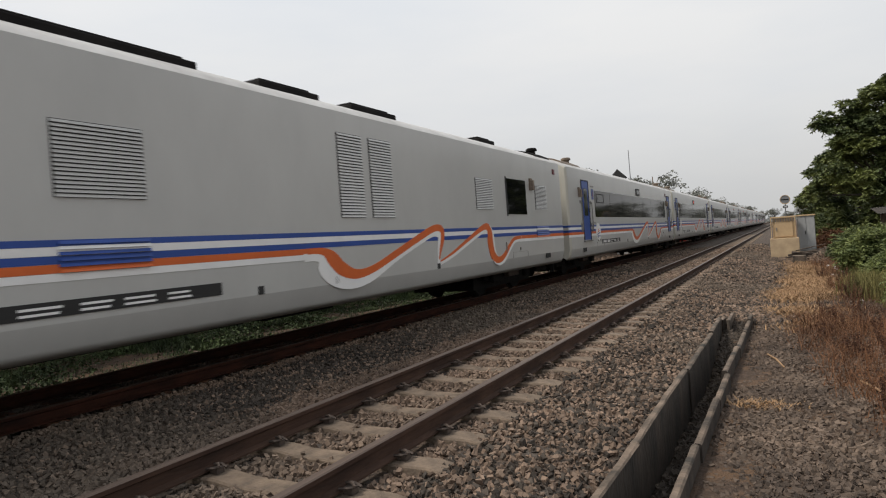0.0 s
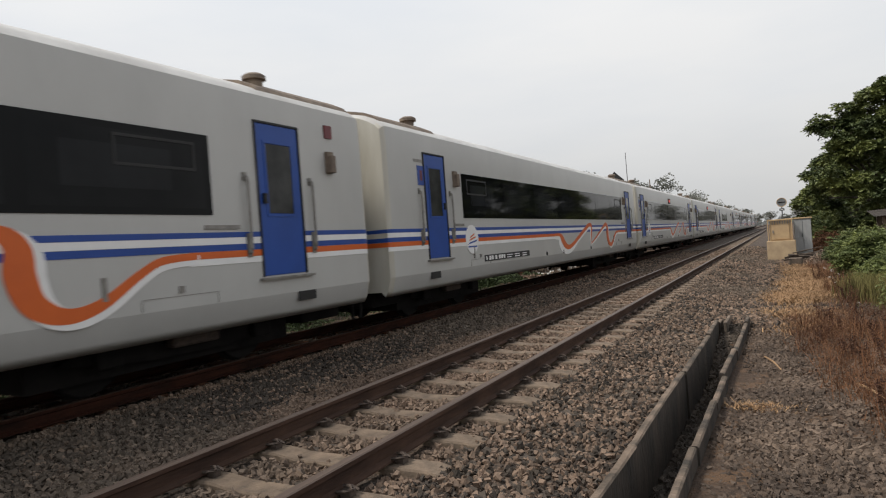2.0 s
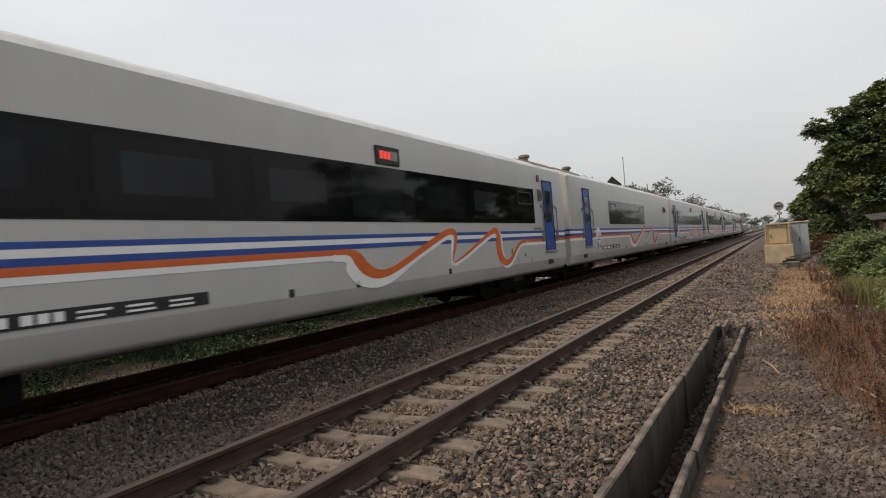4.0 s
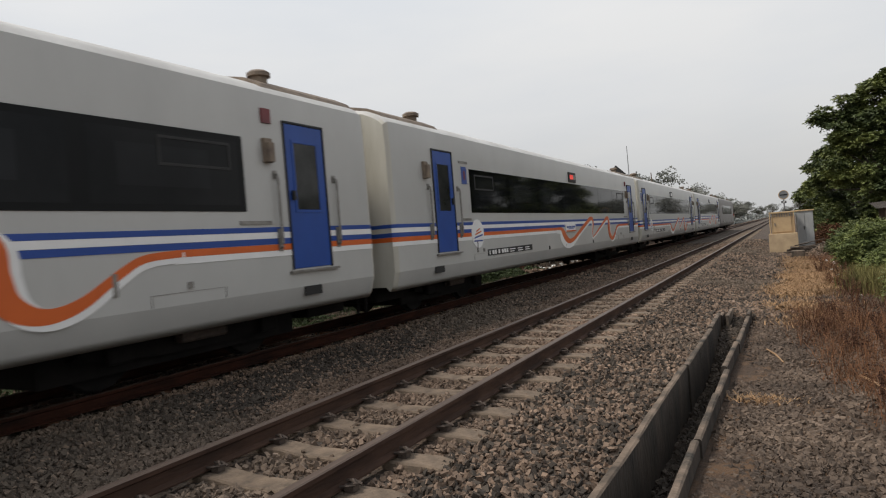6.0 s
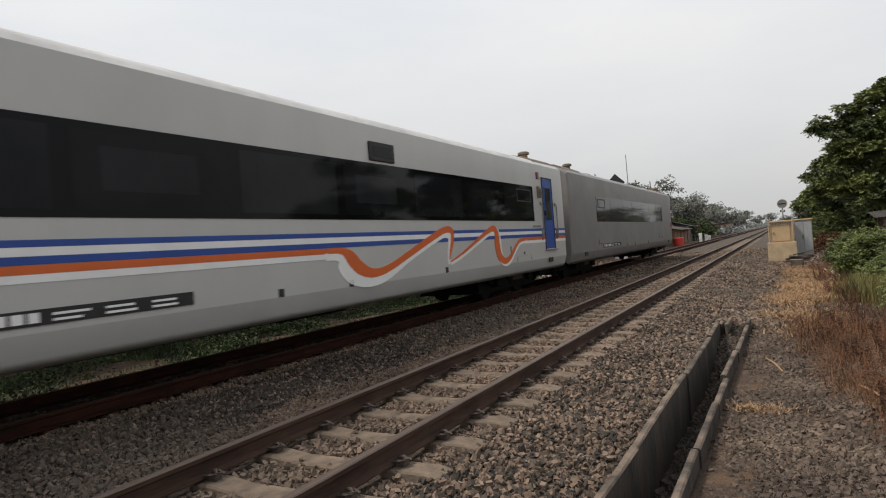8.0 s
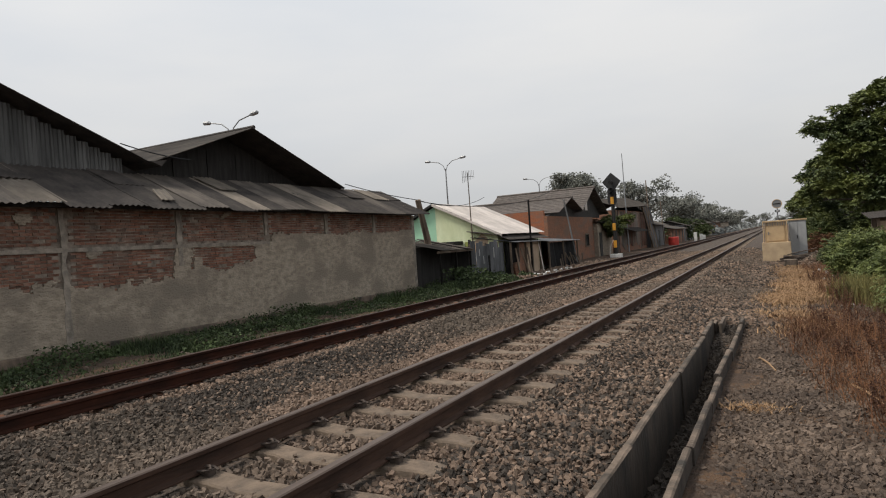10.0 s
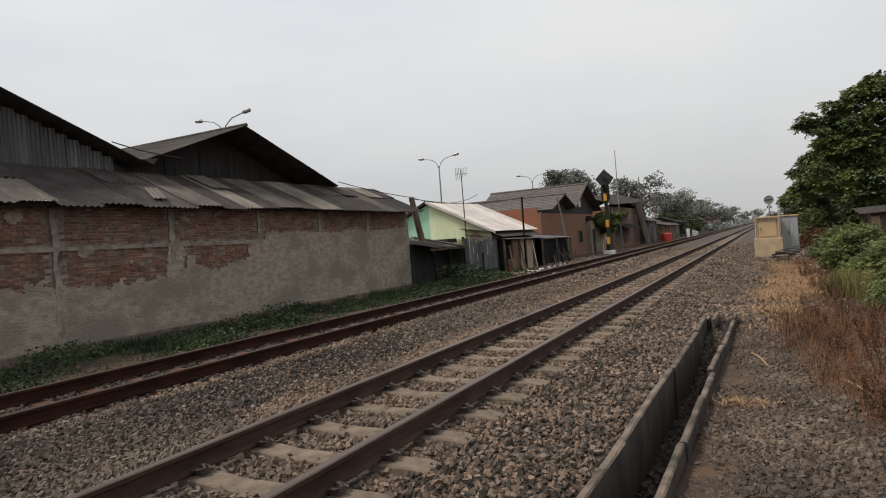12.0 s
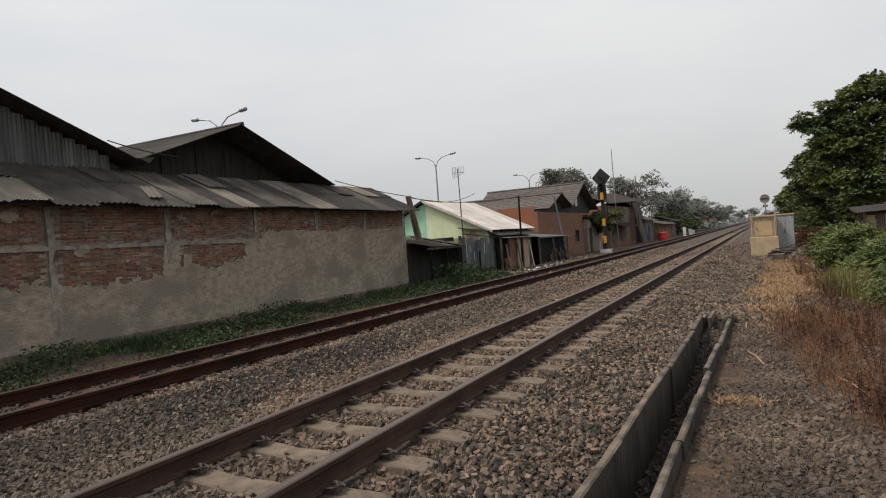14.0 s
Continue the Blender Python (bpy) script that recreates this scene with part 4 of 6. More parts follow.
def motions():
    """The train runs towards and past the camera at about 25 m/s."""
    for k, car in enumerate(TRAIN):
        off = PITCH * (k - 1) + (PITCH - CAR) / 2
        walk(car, [(t, pose(FAR_X, 17.70 + 0.22 * min(t * 2.5, 1) - 24.82 * t - 0.02 * t * t + off, FAR_Z)) for t in (0, 0.2, 0.4, 1, 2, 3, 4, 5, 6, 7, 8, 10, 12, 14)])
    # the bird rises across the line, nose first
    flight = ((0, 96, -30), (6, 50, -13.5), (10, 17, -2.3), (11.5, 5.2, 1.4), (12.0, 1.75, 2.55), (12.2, 0.18, 3.15), (12.4, -1.63, 3.86), (12.6, -4.4, 4.53), (12.8, -8.59, 5.21), (13.0, -14.3, 6.3), (13.5, -27, 8.4), (14, -40, 10.5))
    walk(BIRD, [(t, pose(x, 14, max(z, 2.2), 0, 0, 180)) for t, x, z in flight])


# ---- concrete drain beside the path ----
def build_drain():
    rr = random.Random(5)
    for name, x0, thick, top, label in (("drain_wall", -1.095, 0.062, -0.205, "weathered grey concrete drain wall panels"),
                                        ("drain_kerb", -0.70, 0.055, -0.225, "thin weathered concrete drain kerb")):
        d = empty(name, pose(0, 0, 0), label, "drain", kind="structure")
        y = -8.0
        while y < 11.0:
            n = rr.uniform(1.0, 1.5)
            y1 = min(y + n, 11.05 if name == "drain_wall" else 11.25)
            dx, dz, tw = rr.uniform(-0.012, 0.012), rr.uniform(-0.018, 0.018), rr.uniform(-0.018, 0.018)
            bm = bmesh.new()
            m = 7
            rows = []
            for i in range(m + 1):
                t = i / m
                yy = y + 0.006 + (y1 - y - 0.012) * t
                xx = x0 + drain_x(yy) + dx + tw * (t - 0.5)
                ch = 0.014 * noise.noise((yy * 3.1, x0 * 9, 2)) + 0.008 * noise.noise((yy * 11, x0 * 5, 7))
                zt = top + dz + ch
                rows.append([bm.verts.new(p) for p in ((xx, yy, -0.82), (xx + thick, yy, -0.82), (xx + thick + ch * 0.5, yy, zt - 0.012), (xx + thick - 0.012, yy, zt), (xx + 0.012, yy, zt), (xx, yy, zt - 0.012))])
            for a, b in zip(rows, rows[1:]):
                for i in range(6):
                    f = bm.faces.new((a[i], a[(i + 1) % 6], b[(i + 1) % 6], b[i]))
                    # top edge in plain concrete, faces in the colour with trench shade
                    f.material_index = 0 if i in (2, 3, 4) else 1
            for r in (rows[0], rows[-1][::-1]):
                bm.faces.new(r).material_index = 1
            part("panel", bm, M["concrete"], d).data.materials.append(M["damp_shade"])
            y = y1
    # a loose upright slab at the far end of the wall
    bm = bbox(-0.88, -0.83, 10.6, 11.5, -0.8, -0.21, bevel=0.01)
    s = new("concrete_slab", done("concrete_slab", bm, M["concrete"]))
    tagged(s, "broken concrete slab standing in the drain", "slab")


build_drain()

# ---- brick warehouse ----
WX = -12.0


def exposed(y, z):
    w = 0.2 * noise.noise((y * 0.9, z * 1.2, 4)) + 0.12 * noise.noise((y * 3, z * 4, 8)) + 0.09 * noise.noise((y * 8, z * 11, 2))
    if noise.noise((y * 1.3, z * 2.2, 30)) > 0.5 and z > 0.9:
        return False
    if z > 1.94 + 0.5 * w:
        return True
    if y < 12.8 + w and z > 1.74:
        return True
    if y < 9.75 + w and z > 0.98 + w and z < 1.68:
        return True
    return 10.25 + w < y < 12.15 + w and 1.2 + w < z < 1.66


def ragged(y0, y1, z0, z1, amp, seed):
    """A thin upright cement strip with crumbled sides."""
    n = 26
    zs = [z0 + (z1 - z0) * i / n for i in range(n + 1)]
    a = [(y0 + amp * noise.noise((z * 5, seed, 1)) + amp * 2.2 * max(0, noise.noise((z * 1.7, seed, 6))), z) for z in zs]
    b = [(y1 + amp * noise.noise((z * 5, seed, 3)) - amp * 2.2 * max(0, noise.noise((z * 1.9, seed, 4))), z) for z in zs]
    return bprism(b + a[::-1], "x", WX - 0.02, WX + 0.034)


def build_warehouse():
    wh = empty("warehouse", pose(WX, 12, -0.4), "brick and cement warehouse with corrugated roofs", "warehouse")
    off = Matrix.Translation((-WX, -12, 0.4))

    def add(name, bm, material, label="", parent=wh):
        me = done(name, bm, material)
        if parent is wh:
            me.transform(off)
        return part(name, me, material, parent, label)

    wall = add("wall", bbox(WX - 0.22, WX - 0.012, 1.5, 20.4, -0.5, 2.62), M["mortar"], "long brick wall with patchy plaster")
    add("end_wall", bbox(WX - 12, WX - 0.225, 20.15, 20.4, -0.5, 2.9), M["plaster"])
    add("end_wall", bbox(WX - 12, WX - 0.225, 1.5, 1.75, -0.5, 2.9), M["plaster"])
    add("back_wall", bbox(WX - 12.2, WX - 12.0, 1.5, 20.4, -0.5, 2.9), M["plaster"])
    # plaster coat, ragged where it has fallen off
    c = 0.042
    ny, nz = int(18.9 / c), int(3.0 / c)
    mask = np.zeros((ny, nz), bool)
    for i in range(ny):
        for j in range(nz):
            mask[i, j] = not exposed(1.5 + (i + 0.5) * c, -0.5 + (j + 0.5) * c)
    vid, verts, faces = {}, [], []

    def vert(i, j, k):
        key = (i, j, k)
        if key not in vid:
            vid[key] = len(verts)
            y, z = 1.5 + i * c, -0.5 + j * c
            y += 0.03 * noise.noise((i * 0.7, j * 0.7, 1))
            z += 0.03 * noise.noise((i * 0.7, j * 0.7, 5))
            verts.append((WX + (0.026 + 0.006 * noise.noise((y * 1.5, z * 1.5, 0)) if k else -0.013), y, z))
        return vid[key]
    for i in range(ny):
        for j in range(nz):
            if not mask[i, j]:
                continue
            faces.append((vert(i, j, 1), vert(i + 1, j, 1), vert(i + 1, j + 1, 1), vert(i, j + 1, 1)))
            for di, dj, a, b in ((-1, 0, (0, 0), (0, 1)), (1, 0, (1, 1), (1, 0)), (0, -1, (1, 0), (0, 0)), (0, 1, (0, 1), (1, 1))):
                u, v = i + di, j + dj
                if not (0 <= u < ny and 0 <= v < nz) or not mask[u, v]:
                    faces.append((vert(i + a[0], j + a[1], 1), vert(i + b[0], j + b[1], 1), vert(i + b[0], j + b[1], 0), vert(i + a[0], j + a[1], 0)))
    me = mesh_from("plaster", verts, faces, M["plaster"])
    me.transform(off)
    part("plaster", me, M["plaster"], wall, "rough grey cement plaster, broken away in patches")
    # concrete posts and band
    for y in (4.6, 7.24, 9.89, 12.65, 15.2, 17.76):
        low = -0.45 if y < 8 else (1.25 if y < 11 else 1.9)
        add("post", ragged(y - 0.07, y + 0.06, low, 2.5, 0.03, y), M["band"], "pale patchy concrete post")
    add("post", bbox(WX - 0.02, WX + 0.03, 20.25, 20.43, -0.45, 2.5, bevel=0.012), M["band"])
    bm = bmesh.new()
    n = 90
    ys = [1.6 + 11.15 * i / n for i in range(n + 1)]
    lo = [(y, 1.66 + 0.022 * noise.noise((y * 4, 1, 2))) for y in ys]
    hi = [(y, 1.74 + 0.020 * noise.noise((y * 4, 9, 2))) for y in ys]
    prism(bm, lo + hi[::-1], "x", WX - 0.02, WX + 0.036)
    add("band", bm, M["band"], "chipped concrete ring beam")
    # low footing
    add("footing", bbox(WX - 0.02, WX + 0.09, 1.5, 20.42, -0.5, -0.16, bevel=0.03), M["concrete"])
    # lean-to roof in overlapping sheets
    rr = random.Random(11)
    y = 1.2
    k = 0
    while y < 20.2:
        w = rr.uniform(0.55, 1.0)
        dz, dx = rr.uniform(-0.012, 0.012), rr.uniform(-0.09, 0.10)
        tone = rr.choice(("asbestos", "roof_dark", "roof_dark", "roof_dark", "asbestos", "asbestos", "asbestos_pale"))
        add("roof_sheet", sheet((-11.48 + dx, y, 2.515 - dx * 0.47 + dz + 0.010 * (k % 2)), (0, w + 0.06, rr.uniform(-0.012, 0.012)), (-2.2 - dx, rr.uniform(-0.05, 0.05), 1.04 + dx * 0.47), 0.13, 0.018, 0.008), M[tone])
        if rr.random() < 0.6:
            add("roof_sheet", sheet((-12.75 + rr.uniform(-0.15, 0.1), y + 0.1, 3.142), (0, w, rr.uniform(-0.02, 0.02)), (-0.92, rr.uniform(-0.1, 0.1), 0.435), 0.13, 0.018, 0.008), M[rr.choice(("asbestos", "asbestos_pale", "roof_dark"))])
        y += w
        k += 1
    add("loose_sheet", sheet((-11.74, 9.3, 2.70), (0, 0.34, 0.0), (-0.5, 0.16, 0.29), 0.13, 0.012, 0.02), M["asbestos_pale"], "loose pale sheet lying on the roof")
    add("rafter", bbox(-11.85, -11.75, 1.5, 20.3, 2.50, 2.60), M["gable"])
    # two gables behind with steep sheet roofs, their eave shade put into the colour
    for (yl, zl), (ya, za), (yr, zr), boards in (((2.4, 3.72), (6.5, 5.26), (10.45, 3.72), "zinc"), ((10.30, 3.80), (13.76, 5.09), (18.05, 3.54), "gable")):
        gx = -13.75 if boards == "zinc" else -14.5
        add("gable", bprism([(yl + 0.5, 3.3), (yr - 0.5, 3.3), (yr - 0.3, zr - 0.08), (ya, za - 0.08), (yl + 0.3, zl - 0.08)], "x", gx - 0.15, gx), M["gable"], "boarded gable coloured dark for its eave shade")
        if boards == "zinc":
            for i in range(23):
                yy = 3.6 + i * 0.27
                zt = za - 0.14 - (abs(yy + 0.14 - ya) + 0.05) * (za - zl) / (ya - yl)
                add("board", sheet((gx + 0.024, yy, 3.3), (0, 0.29, 0), (0, 0, max(3.42, zt) - 3.3), 0.09, 0.012, 0.004), M["grey_zinc"], "dull zinc gable sheet")
        else:
            for i, yy in enumerate((11.9, 13.1, 14.2, 15.6, 16.3)):
                zt = za - 0.3 - abs(yy + 0.2 - ya) * 0.37
                add("board", bbox(gx + 0.004, gx + 0.03, yy, yy + 0.5, 3.35, zt), M["gable"])
        for (y0, z0), (y1, z1) in (((ya, za), (yl, zl)), ((ya, za), (yr, zr))):
            n = 5
            for i in range(n):
                x0 = -13.25 - i * 2.1 + (0.05 * ((i * 7) % 3))
                add("roof_sheet", sheet((x0, y0, z0 + 0.006 * i), (-2.16, 0, 0), (0, y1 - y0, z1 - z0), 0.13, 0.018, 0.012), M["roof_dark"] if y1 > y0 else M["asbestos"])
        add("ridge_cap", rod([(-13.2, ya, za + 0.02), (-24, ya, za + 0.02)], 0.06, 6), M["roof_dark"])
    bm = bmesh.new()
    prism(bm, [(10.15, 3.80), (10.45, 3.70), (10.60, 3.86)], "x", -13.1, -24)
    add("valley_gutter", bm, M["roof_dark"])
    return wall, off


def build_bricks(wall, off):
    var = []
    for k in range(4):
        r2 = random.Random(40 + k)
        bm = bmesh.new()
        vs = box(bm, -0.04, 0.0, -0.107, 0.107, -0.0235, 0.0235)
        for v in vs:
            v.co += Vector((r2.uniform(-0.004, 0.005), r2.uniform(-0.006, 0.006), r2.uniform(-0.004, 0.004)))
        var.append(done("brick", bm, M["brick"]))
    rr = random.Random(21)
    near, rest = [], []
    z, c = 0.86, 0
    while z < 2.5:
        y = 1.7 + (0.11 if c % 2 else 0)
        while y < 20.15:
            hit = any(abs(y - p) < 0.17 for p in (4.6, 7.24, 9.89, 12.65, 15.2, 17.76))
            bare = any(exposed(y + a, z + b) for a in (-0.1, 0.0, 0.1) for b in (-0.03, 0.03))
            if bare and not hit and not (1.63 < z < 1.77 and y < 12.9) and rr.random() > 0.07:
                (near if y < 7.6 and len(near) < 300 and y > 4.4 else rest).append((y, z))
            y += 0.222
        z += 0.064
        c += 1
    for y, z in near:
        b = new("brick", rr.choice(var))
        b.matrix_basis = off @ pose(WX + rr.uniform(-0.004, 0.008), y + rr.uniform(-0.005, 0.005), z + rr.uniform(-0.004, 0.004), 0, 0, rr.uniform(-1, 1))
        b.parent = wall
    verts, faces = [], []
    for y, z in rest:
        h = len(verts)
        dx = rr.uniform(-0.012, 0.010)
        yy, zz = y + rr.uniform(-0.006, 0.006), z + rr.uniform(-0.005, 0.005)
        hw, hh = 0.110 + rr.uniform(-0.010, 0.003), 0.0225 + rr.uniform(-0.005, 0.003)
        for x in (WX - 0.04, WX + dx):
            verts += [(x, yy - hw, zz - hh), (x, yy + hw, zz - hh), (x, yy + hw, zz + hh), (x, yy - hw, zz + hh)]
        faces += [tuple(h + i for i in f) for f in ((4, 5, 6, 7), (0, 1, 5, 4), (1, 2, 6, 5), (2, 3, 7, 6), (3, 0, 4, 7))]
    me = mesh_from("bricks", verts, faces, M["brick_i"])
    me.transform(off)
    tagged(part("bricks", me, None, wall), kind="stuff")


WALL, WALL_OFF = build_warehouse()

# ---- plants ----


def limb(bm, p, d, length, r, rr, depth, tips):
    pts, rads = [Vector(p)], [r]
    d = Vector(d).normalized()
    n = 5
    for i in range(n):
        d = (d + Vector((rr.uniform(-1, 1), rr.uniform(-1, 1), rr.uniform(-0.3, 0.6))) * 0.18).normalized()
        pts.append(pts[-1] + d * length / n)
        rads.append(r * (1 - 0.62 * (i + 1) / n))
    tube(bm, pts, rads, 7 if r > 0.05 else 5)
    if depth == 0:
        tips.append(pts[-1])
        tips.append(pts[-2])
        return
    for k in range(rr.choice((3, 4)) if depth > 1 else 3):
        i = rr.randint(2, n)
        a = rr.uniform(0, 2 * math.pi)
        dd = (d * 0.7 + Vector((math.cos(a), math.sin(a), rr.uniform(-0.1, 0.7)))).normalized()
        limb(bm, pts[i], dd, length * rr.uniform(0.55, 0.8), rads[i] * 0.8, rr, depth - 1, tips)


def tree(name, at, height, spread, seed, leaf, label, n_leaf=120, size=0.17, low=0.25, limbs=9, fill=90, scatter=0.42, cat="tree"):
    """A tapered trunk with limbs, and leaves in loose clumps round the limb ends, inside an uneven crown."""
    rr = random.Random(seed)
    rng = np.random.default_rng(seed)
    t = empty(name, pose(*at), label, cat)
    bm = bmesh.new()
    tips = []
    top = height * (low + 0.22)
    pts = [(0, 0, -0.3), (0.04, 0.02, height * 0.12), (rr.uniform(-0.1, 0.1), 0.06, height * low), (rr.uniform(-0.2, 0.2), rr.uniform(-0.2, 0.2), top)]
    tr = 0.022 * height + 0.05
    tube(bm, pts, [tr * 1.3, tr, tr * 0.85, tr * 0.6], 10)
    for k in range(limbs):
        a = 2 * math.pi * k / limbs + rr.uniform(-0.4, 0.4)
        z = rr.uniform(height * low, top)
        up = rr.uniform(0.15, 1.3)
        limb(bm, (0, 0, z), (math.cos(a), math.sin(a), up), spread * rr.uniform(0.45, 0.75), tr * 0.45, rr, 1, tips)
    part("trunk", bm, M["bark"], t, "grey-brown trunk and limbs")
    cz = height * (low + 1) / 2
    rz = height * (1 - low) / 2
    cl = [np.array(p) for p in tips]
    lobes = []
    for k in range(18):
        v = rng.normal(size=3)
        v /= np.linalg.norm(v)
        bump = 0.72 + 0.5 * noise.noise((v[0] * 1.6 + seed, v[1] * 1.6, v[2] * 1.6))
        lobes.append((np.array((0, 0, cz)) + v * bump * np.array((spread, spread, rz)) * 0.86, rng.uniform(0.2, 0.36) * spread))
    for k in range(fill):
        c, r = lobes[rng.integers(0, len(lobes))]
        v = rng.normal(size=3)
        v[2] = abs(v[2]) * 0.6 - 0.15
        v /= np.linalg.norm(v)
        cl.append(c + v * r * rng.uniform(0.55, 1.05) * np.array((1, 1, 0.62)))
    cl = np.array(cl)
    reach = scatter * (0.6 + 0.8 * rng.random(len(cl)))
    n = n_leaf * len(cl)
    idx = np.repeat(np.arange(len(cl)), n_leaf)
    off = np.clip(rng.normal(size=(n, 3)), -1.7, 1.7) * reach[idx][:, None] * np.array((1.15, 1.15, 0.38))
    off[:, 2] -= 0.22 * (off[:, 0] ** 2 + off[:, 1] ** 2) / (scatter + 0.1)
    pos = cl[idx] + off
    pos[:, 2] = np.maximum(pos[:, 2], 0.02)
    me = leaves("crown", pos, size * rng.uniform(0.55, 1.3, n), leaf)
    tagged(part("crown", me, None, t), "uneven crown of small leaves")
    return t


def fronds(name, pos, axis, length, material, pairs=6, slim=0.30):
    """Feathery leaves: pairs of small leaflets along a drooping stalk."""
    n = len(pos)
    axis = axis / np.linalg.norm(axis, axis=1)[:, None]
    side = np.cross(axis, np.array([0, 0, 1.0]))
    side /= np.maximum(np.linalg.norm(side, axis=1), 1e-6)[:, None]
    side = side + 0.35 * RNG.normal(size=(n, 3))
    quads = []
    for i in range(pairs + 1):
        u = (i + 0.6) / (pairs + 0.6)
        root = pos + axis * (length * u)[:, None] - np.array([0, 0, 1.0]) * (length * 0.45 * u * u)[:, None]
        reach = length * (0.34 + 0.1 * math.sin(3.1 * u))
        for sgn in (-1, 1):
            if i == pairs and sgn == 1:
                continue
            d = axis if i == pairs else side * sgn + axis * 0.45
            d = d + np.array([0, 0, -0.35]) + 0.25 * RNG.normal(size=(n, 3))
            w = np.cross(d, RNG.normal(size=(n, 3)) * 0.6 + np.array([0, 0, 1.0]))
            w /= np.maximum(np.linalg.norm(w, axis=1), 1e-6)[:, None]
            l = reach[:, None]
            quads.append(np.stack([root, root + d * l * 0.45 + w * l * slim, root + d * l, root + d * l * 0.45 - w * l * slim], 1))
    v = np.stack(quads, 1).reshape(-1, 3)
    return fast_mesh(name, v, np.arange(len(v)).reshape(-1, 4), material)


def lobe_fronds(lobes, per, rng, flat=0.62):
    """Places and directions of feathery leaves over and inside the lobes of a crown."""
    pos, axis = [], []
    for x, y, z, r in lobes:
        n = int(per * r * r)
        v = rng.normal(size=(n, 3))
        v[:, 2] = np.abs(v[:, 2]) - 0.55 * rng.random(n)
        v /= np.linalg.norm(v, axis=1)[:, None]
        bump = np.array([0.86 + 0.32 * noise.noise((a * 2.2 + x * 3, b * 2.2, c * 2.2 + z)) for a, b, c in v])
        rad = r * bump * (0.35 + 0.65 * rng.random(n) ** 0.5)
        pos.append(np.array((x, y, z)) + v * rad[:, None] * np.array((1.08, 1.08, flat)))
        axis.append(np.stack([v[:, 0], v[:, 1], 0.25 * v[:, 2] + 0.1], 1) + 0.4 * rng.normal(size=(n, 3)) * np.array((1, 1, 0.4)))
    return np.concatenate(pos), np.concatenate(axis)


def feathery_tree(at, lobes, seed, label, per=520, length=0.27):
    """A trunk that forks into limbs, one to each lobe of feathery leaves."""
    rr = random.Random(seed)
    rng = np.random.default_rng(seed)
    t = empty("tree", pose(*at), label, "tree")
    base = Vector(at)
    bm = bmesh.new()
    fork = Vector((0.1, 0.1, 2.0))
    tube(bm, [(0, 0, -0.3), (0.05, 0.03, 0.9), tuple(fork)], [0.30, 0.22, 0.17], 10)
    rel = []
    for x, y, z, r in lobes:
        p = Vector((x, y, z)) - base
        rel.append((p.x, p.y, p.z, r))
        mid = fork.lerp(p, 0.5) + Vector((rr.uniform(-0.3, 0.3), rr.uniform(-0.3, 0.3), 0.25))
        tube(bm, [tuple(fork), tuple(mid), tuple(p)], [0.085, 0.055, 0.02], 6)
        for k in range(5):
            q = p + Vector((rr.uniform(-1, 1), rr.uniform(-1, 1), rr.uniform(-0.2, 0.5))) * r * 0.8
            tube(bm, [tuple(p.lerp(mid, 0.3)), tuple(q)], [0.025, 0.008], 5)
    part("trunk", bm, M["bark"], t, "grey-brown trunk and limbs")
    clumps = []
    for x, y, z, r in rel:
        for k in range(7):
            a, e = rr.uniform(0, 6.28), rr.uniform(0.25, 0.85)
            clumps.append((x + r * e * math.cos(a), y + r * e * math.sin(a), z + r * rr.uniform(-0.6, 0.6), r * rr.uniform(0.26, 0.52)))
    pos, axis = lobe_fronds(clumps, per, rng, 0.8)
    part("crown", fronds("crown", pos, axis, length * rng.uniform(0.7, 1.3, len(pos)), M["frond"]), None, t, "uneven crown of feathery leaves")
    return t


def dock_weed(x, y, high, seed):
    """Dead dock: a few upright stalks with dense dark red-brown seed heads."""
    rr = random.Random(seed)
    d = empty("dock_weed", pose(x, y, -0.39), "dead dock stalks with rust-brown seed heads", "weed", "dead dock beside the path")
    bm = bmesh.new()
    heads = []
    for k in range(rr.randint(4, 8)):
        a, b = rr.uniform(-0.14, 0.14), rr.uniform(-0.14, 0.14)
        h = high * rr.uniform(0.6, 1.0)
        l, m = rr.uniform(-0.1, 0.1), rr.uniform(-0.1, 0.1)
        tube(bm, [(a * 0.4, b * 0.4, -0.03), (a + l * 0.5, b + m * 0.5, h * 0.6), (a + l, b + m, h)], [0.006, 0.005, 0.003], 5)
        for _ in range(70):
            u = rr.uniform(0.4, 1.0)
            heads.append((a + l * u + rr.gauss(0, 0.014), b + m * u + rr.gauss(0, 0.014), h * u + rr.gauss(0, 0.01)))
    tagged(part("stalk", bm, M["dry"], d), kind="stuff")
    heads_ob = part("seed_head", leaves("seed_head", np.array(heads), np.array([rr.uniform(0.012, 0.03) for _ in heads]), M["dock"], 0.2, 0.35), None, d, "dark rust-brown seed heads")
    tagged(heads_ob, "dark rust-brown seed heads", kind="stuff")


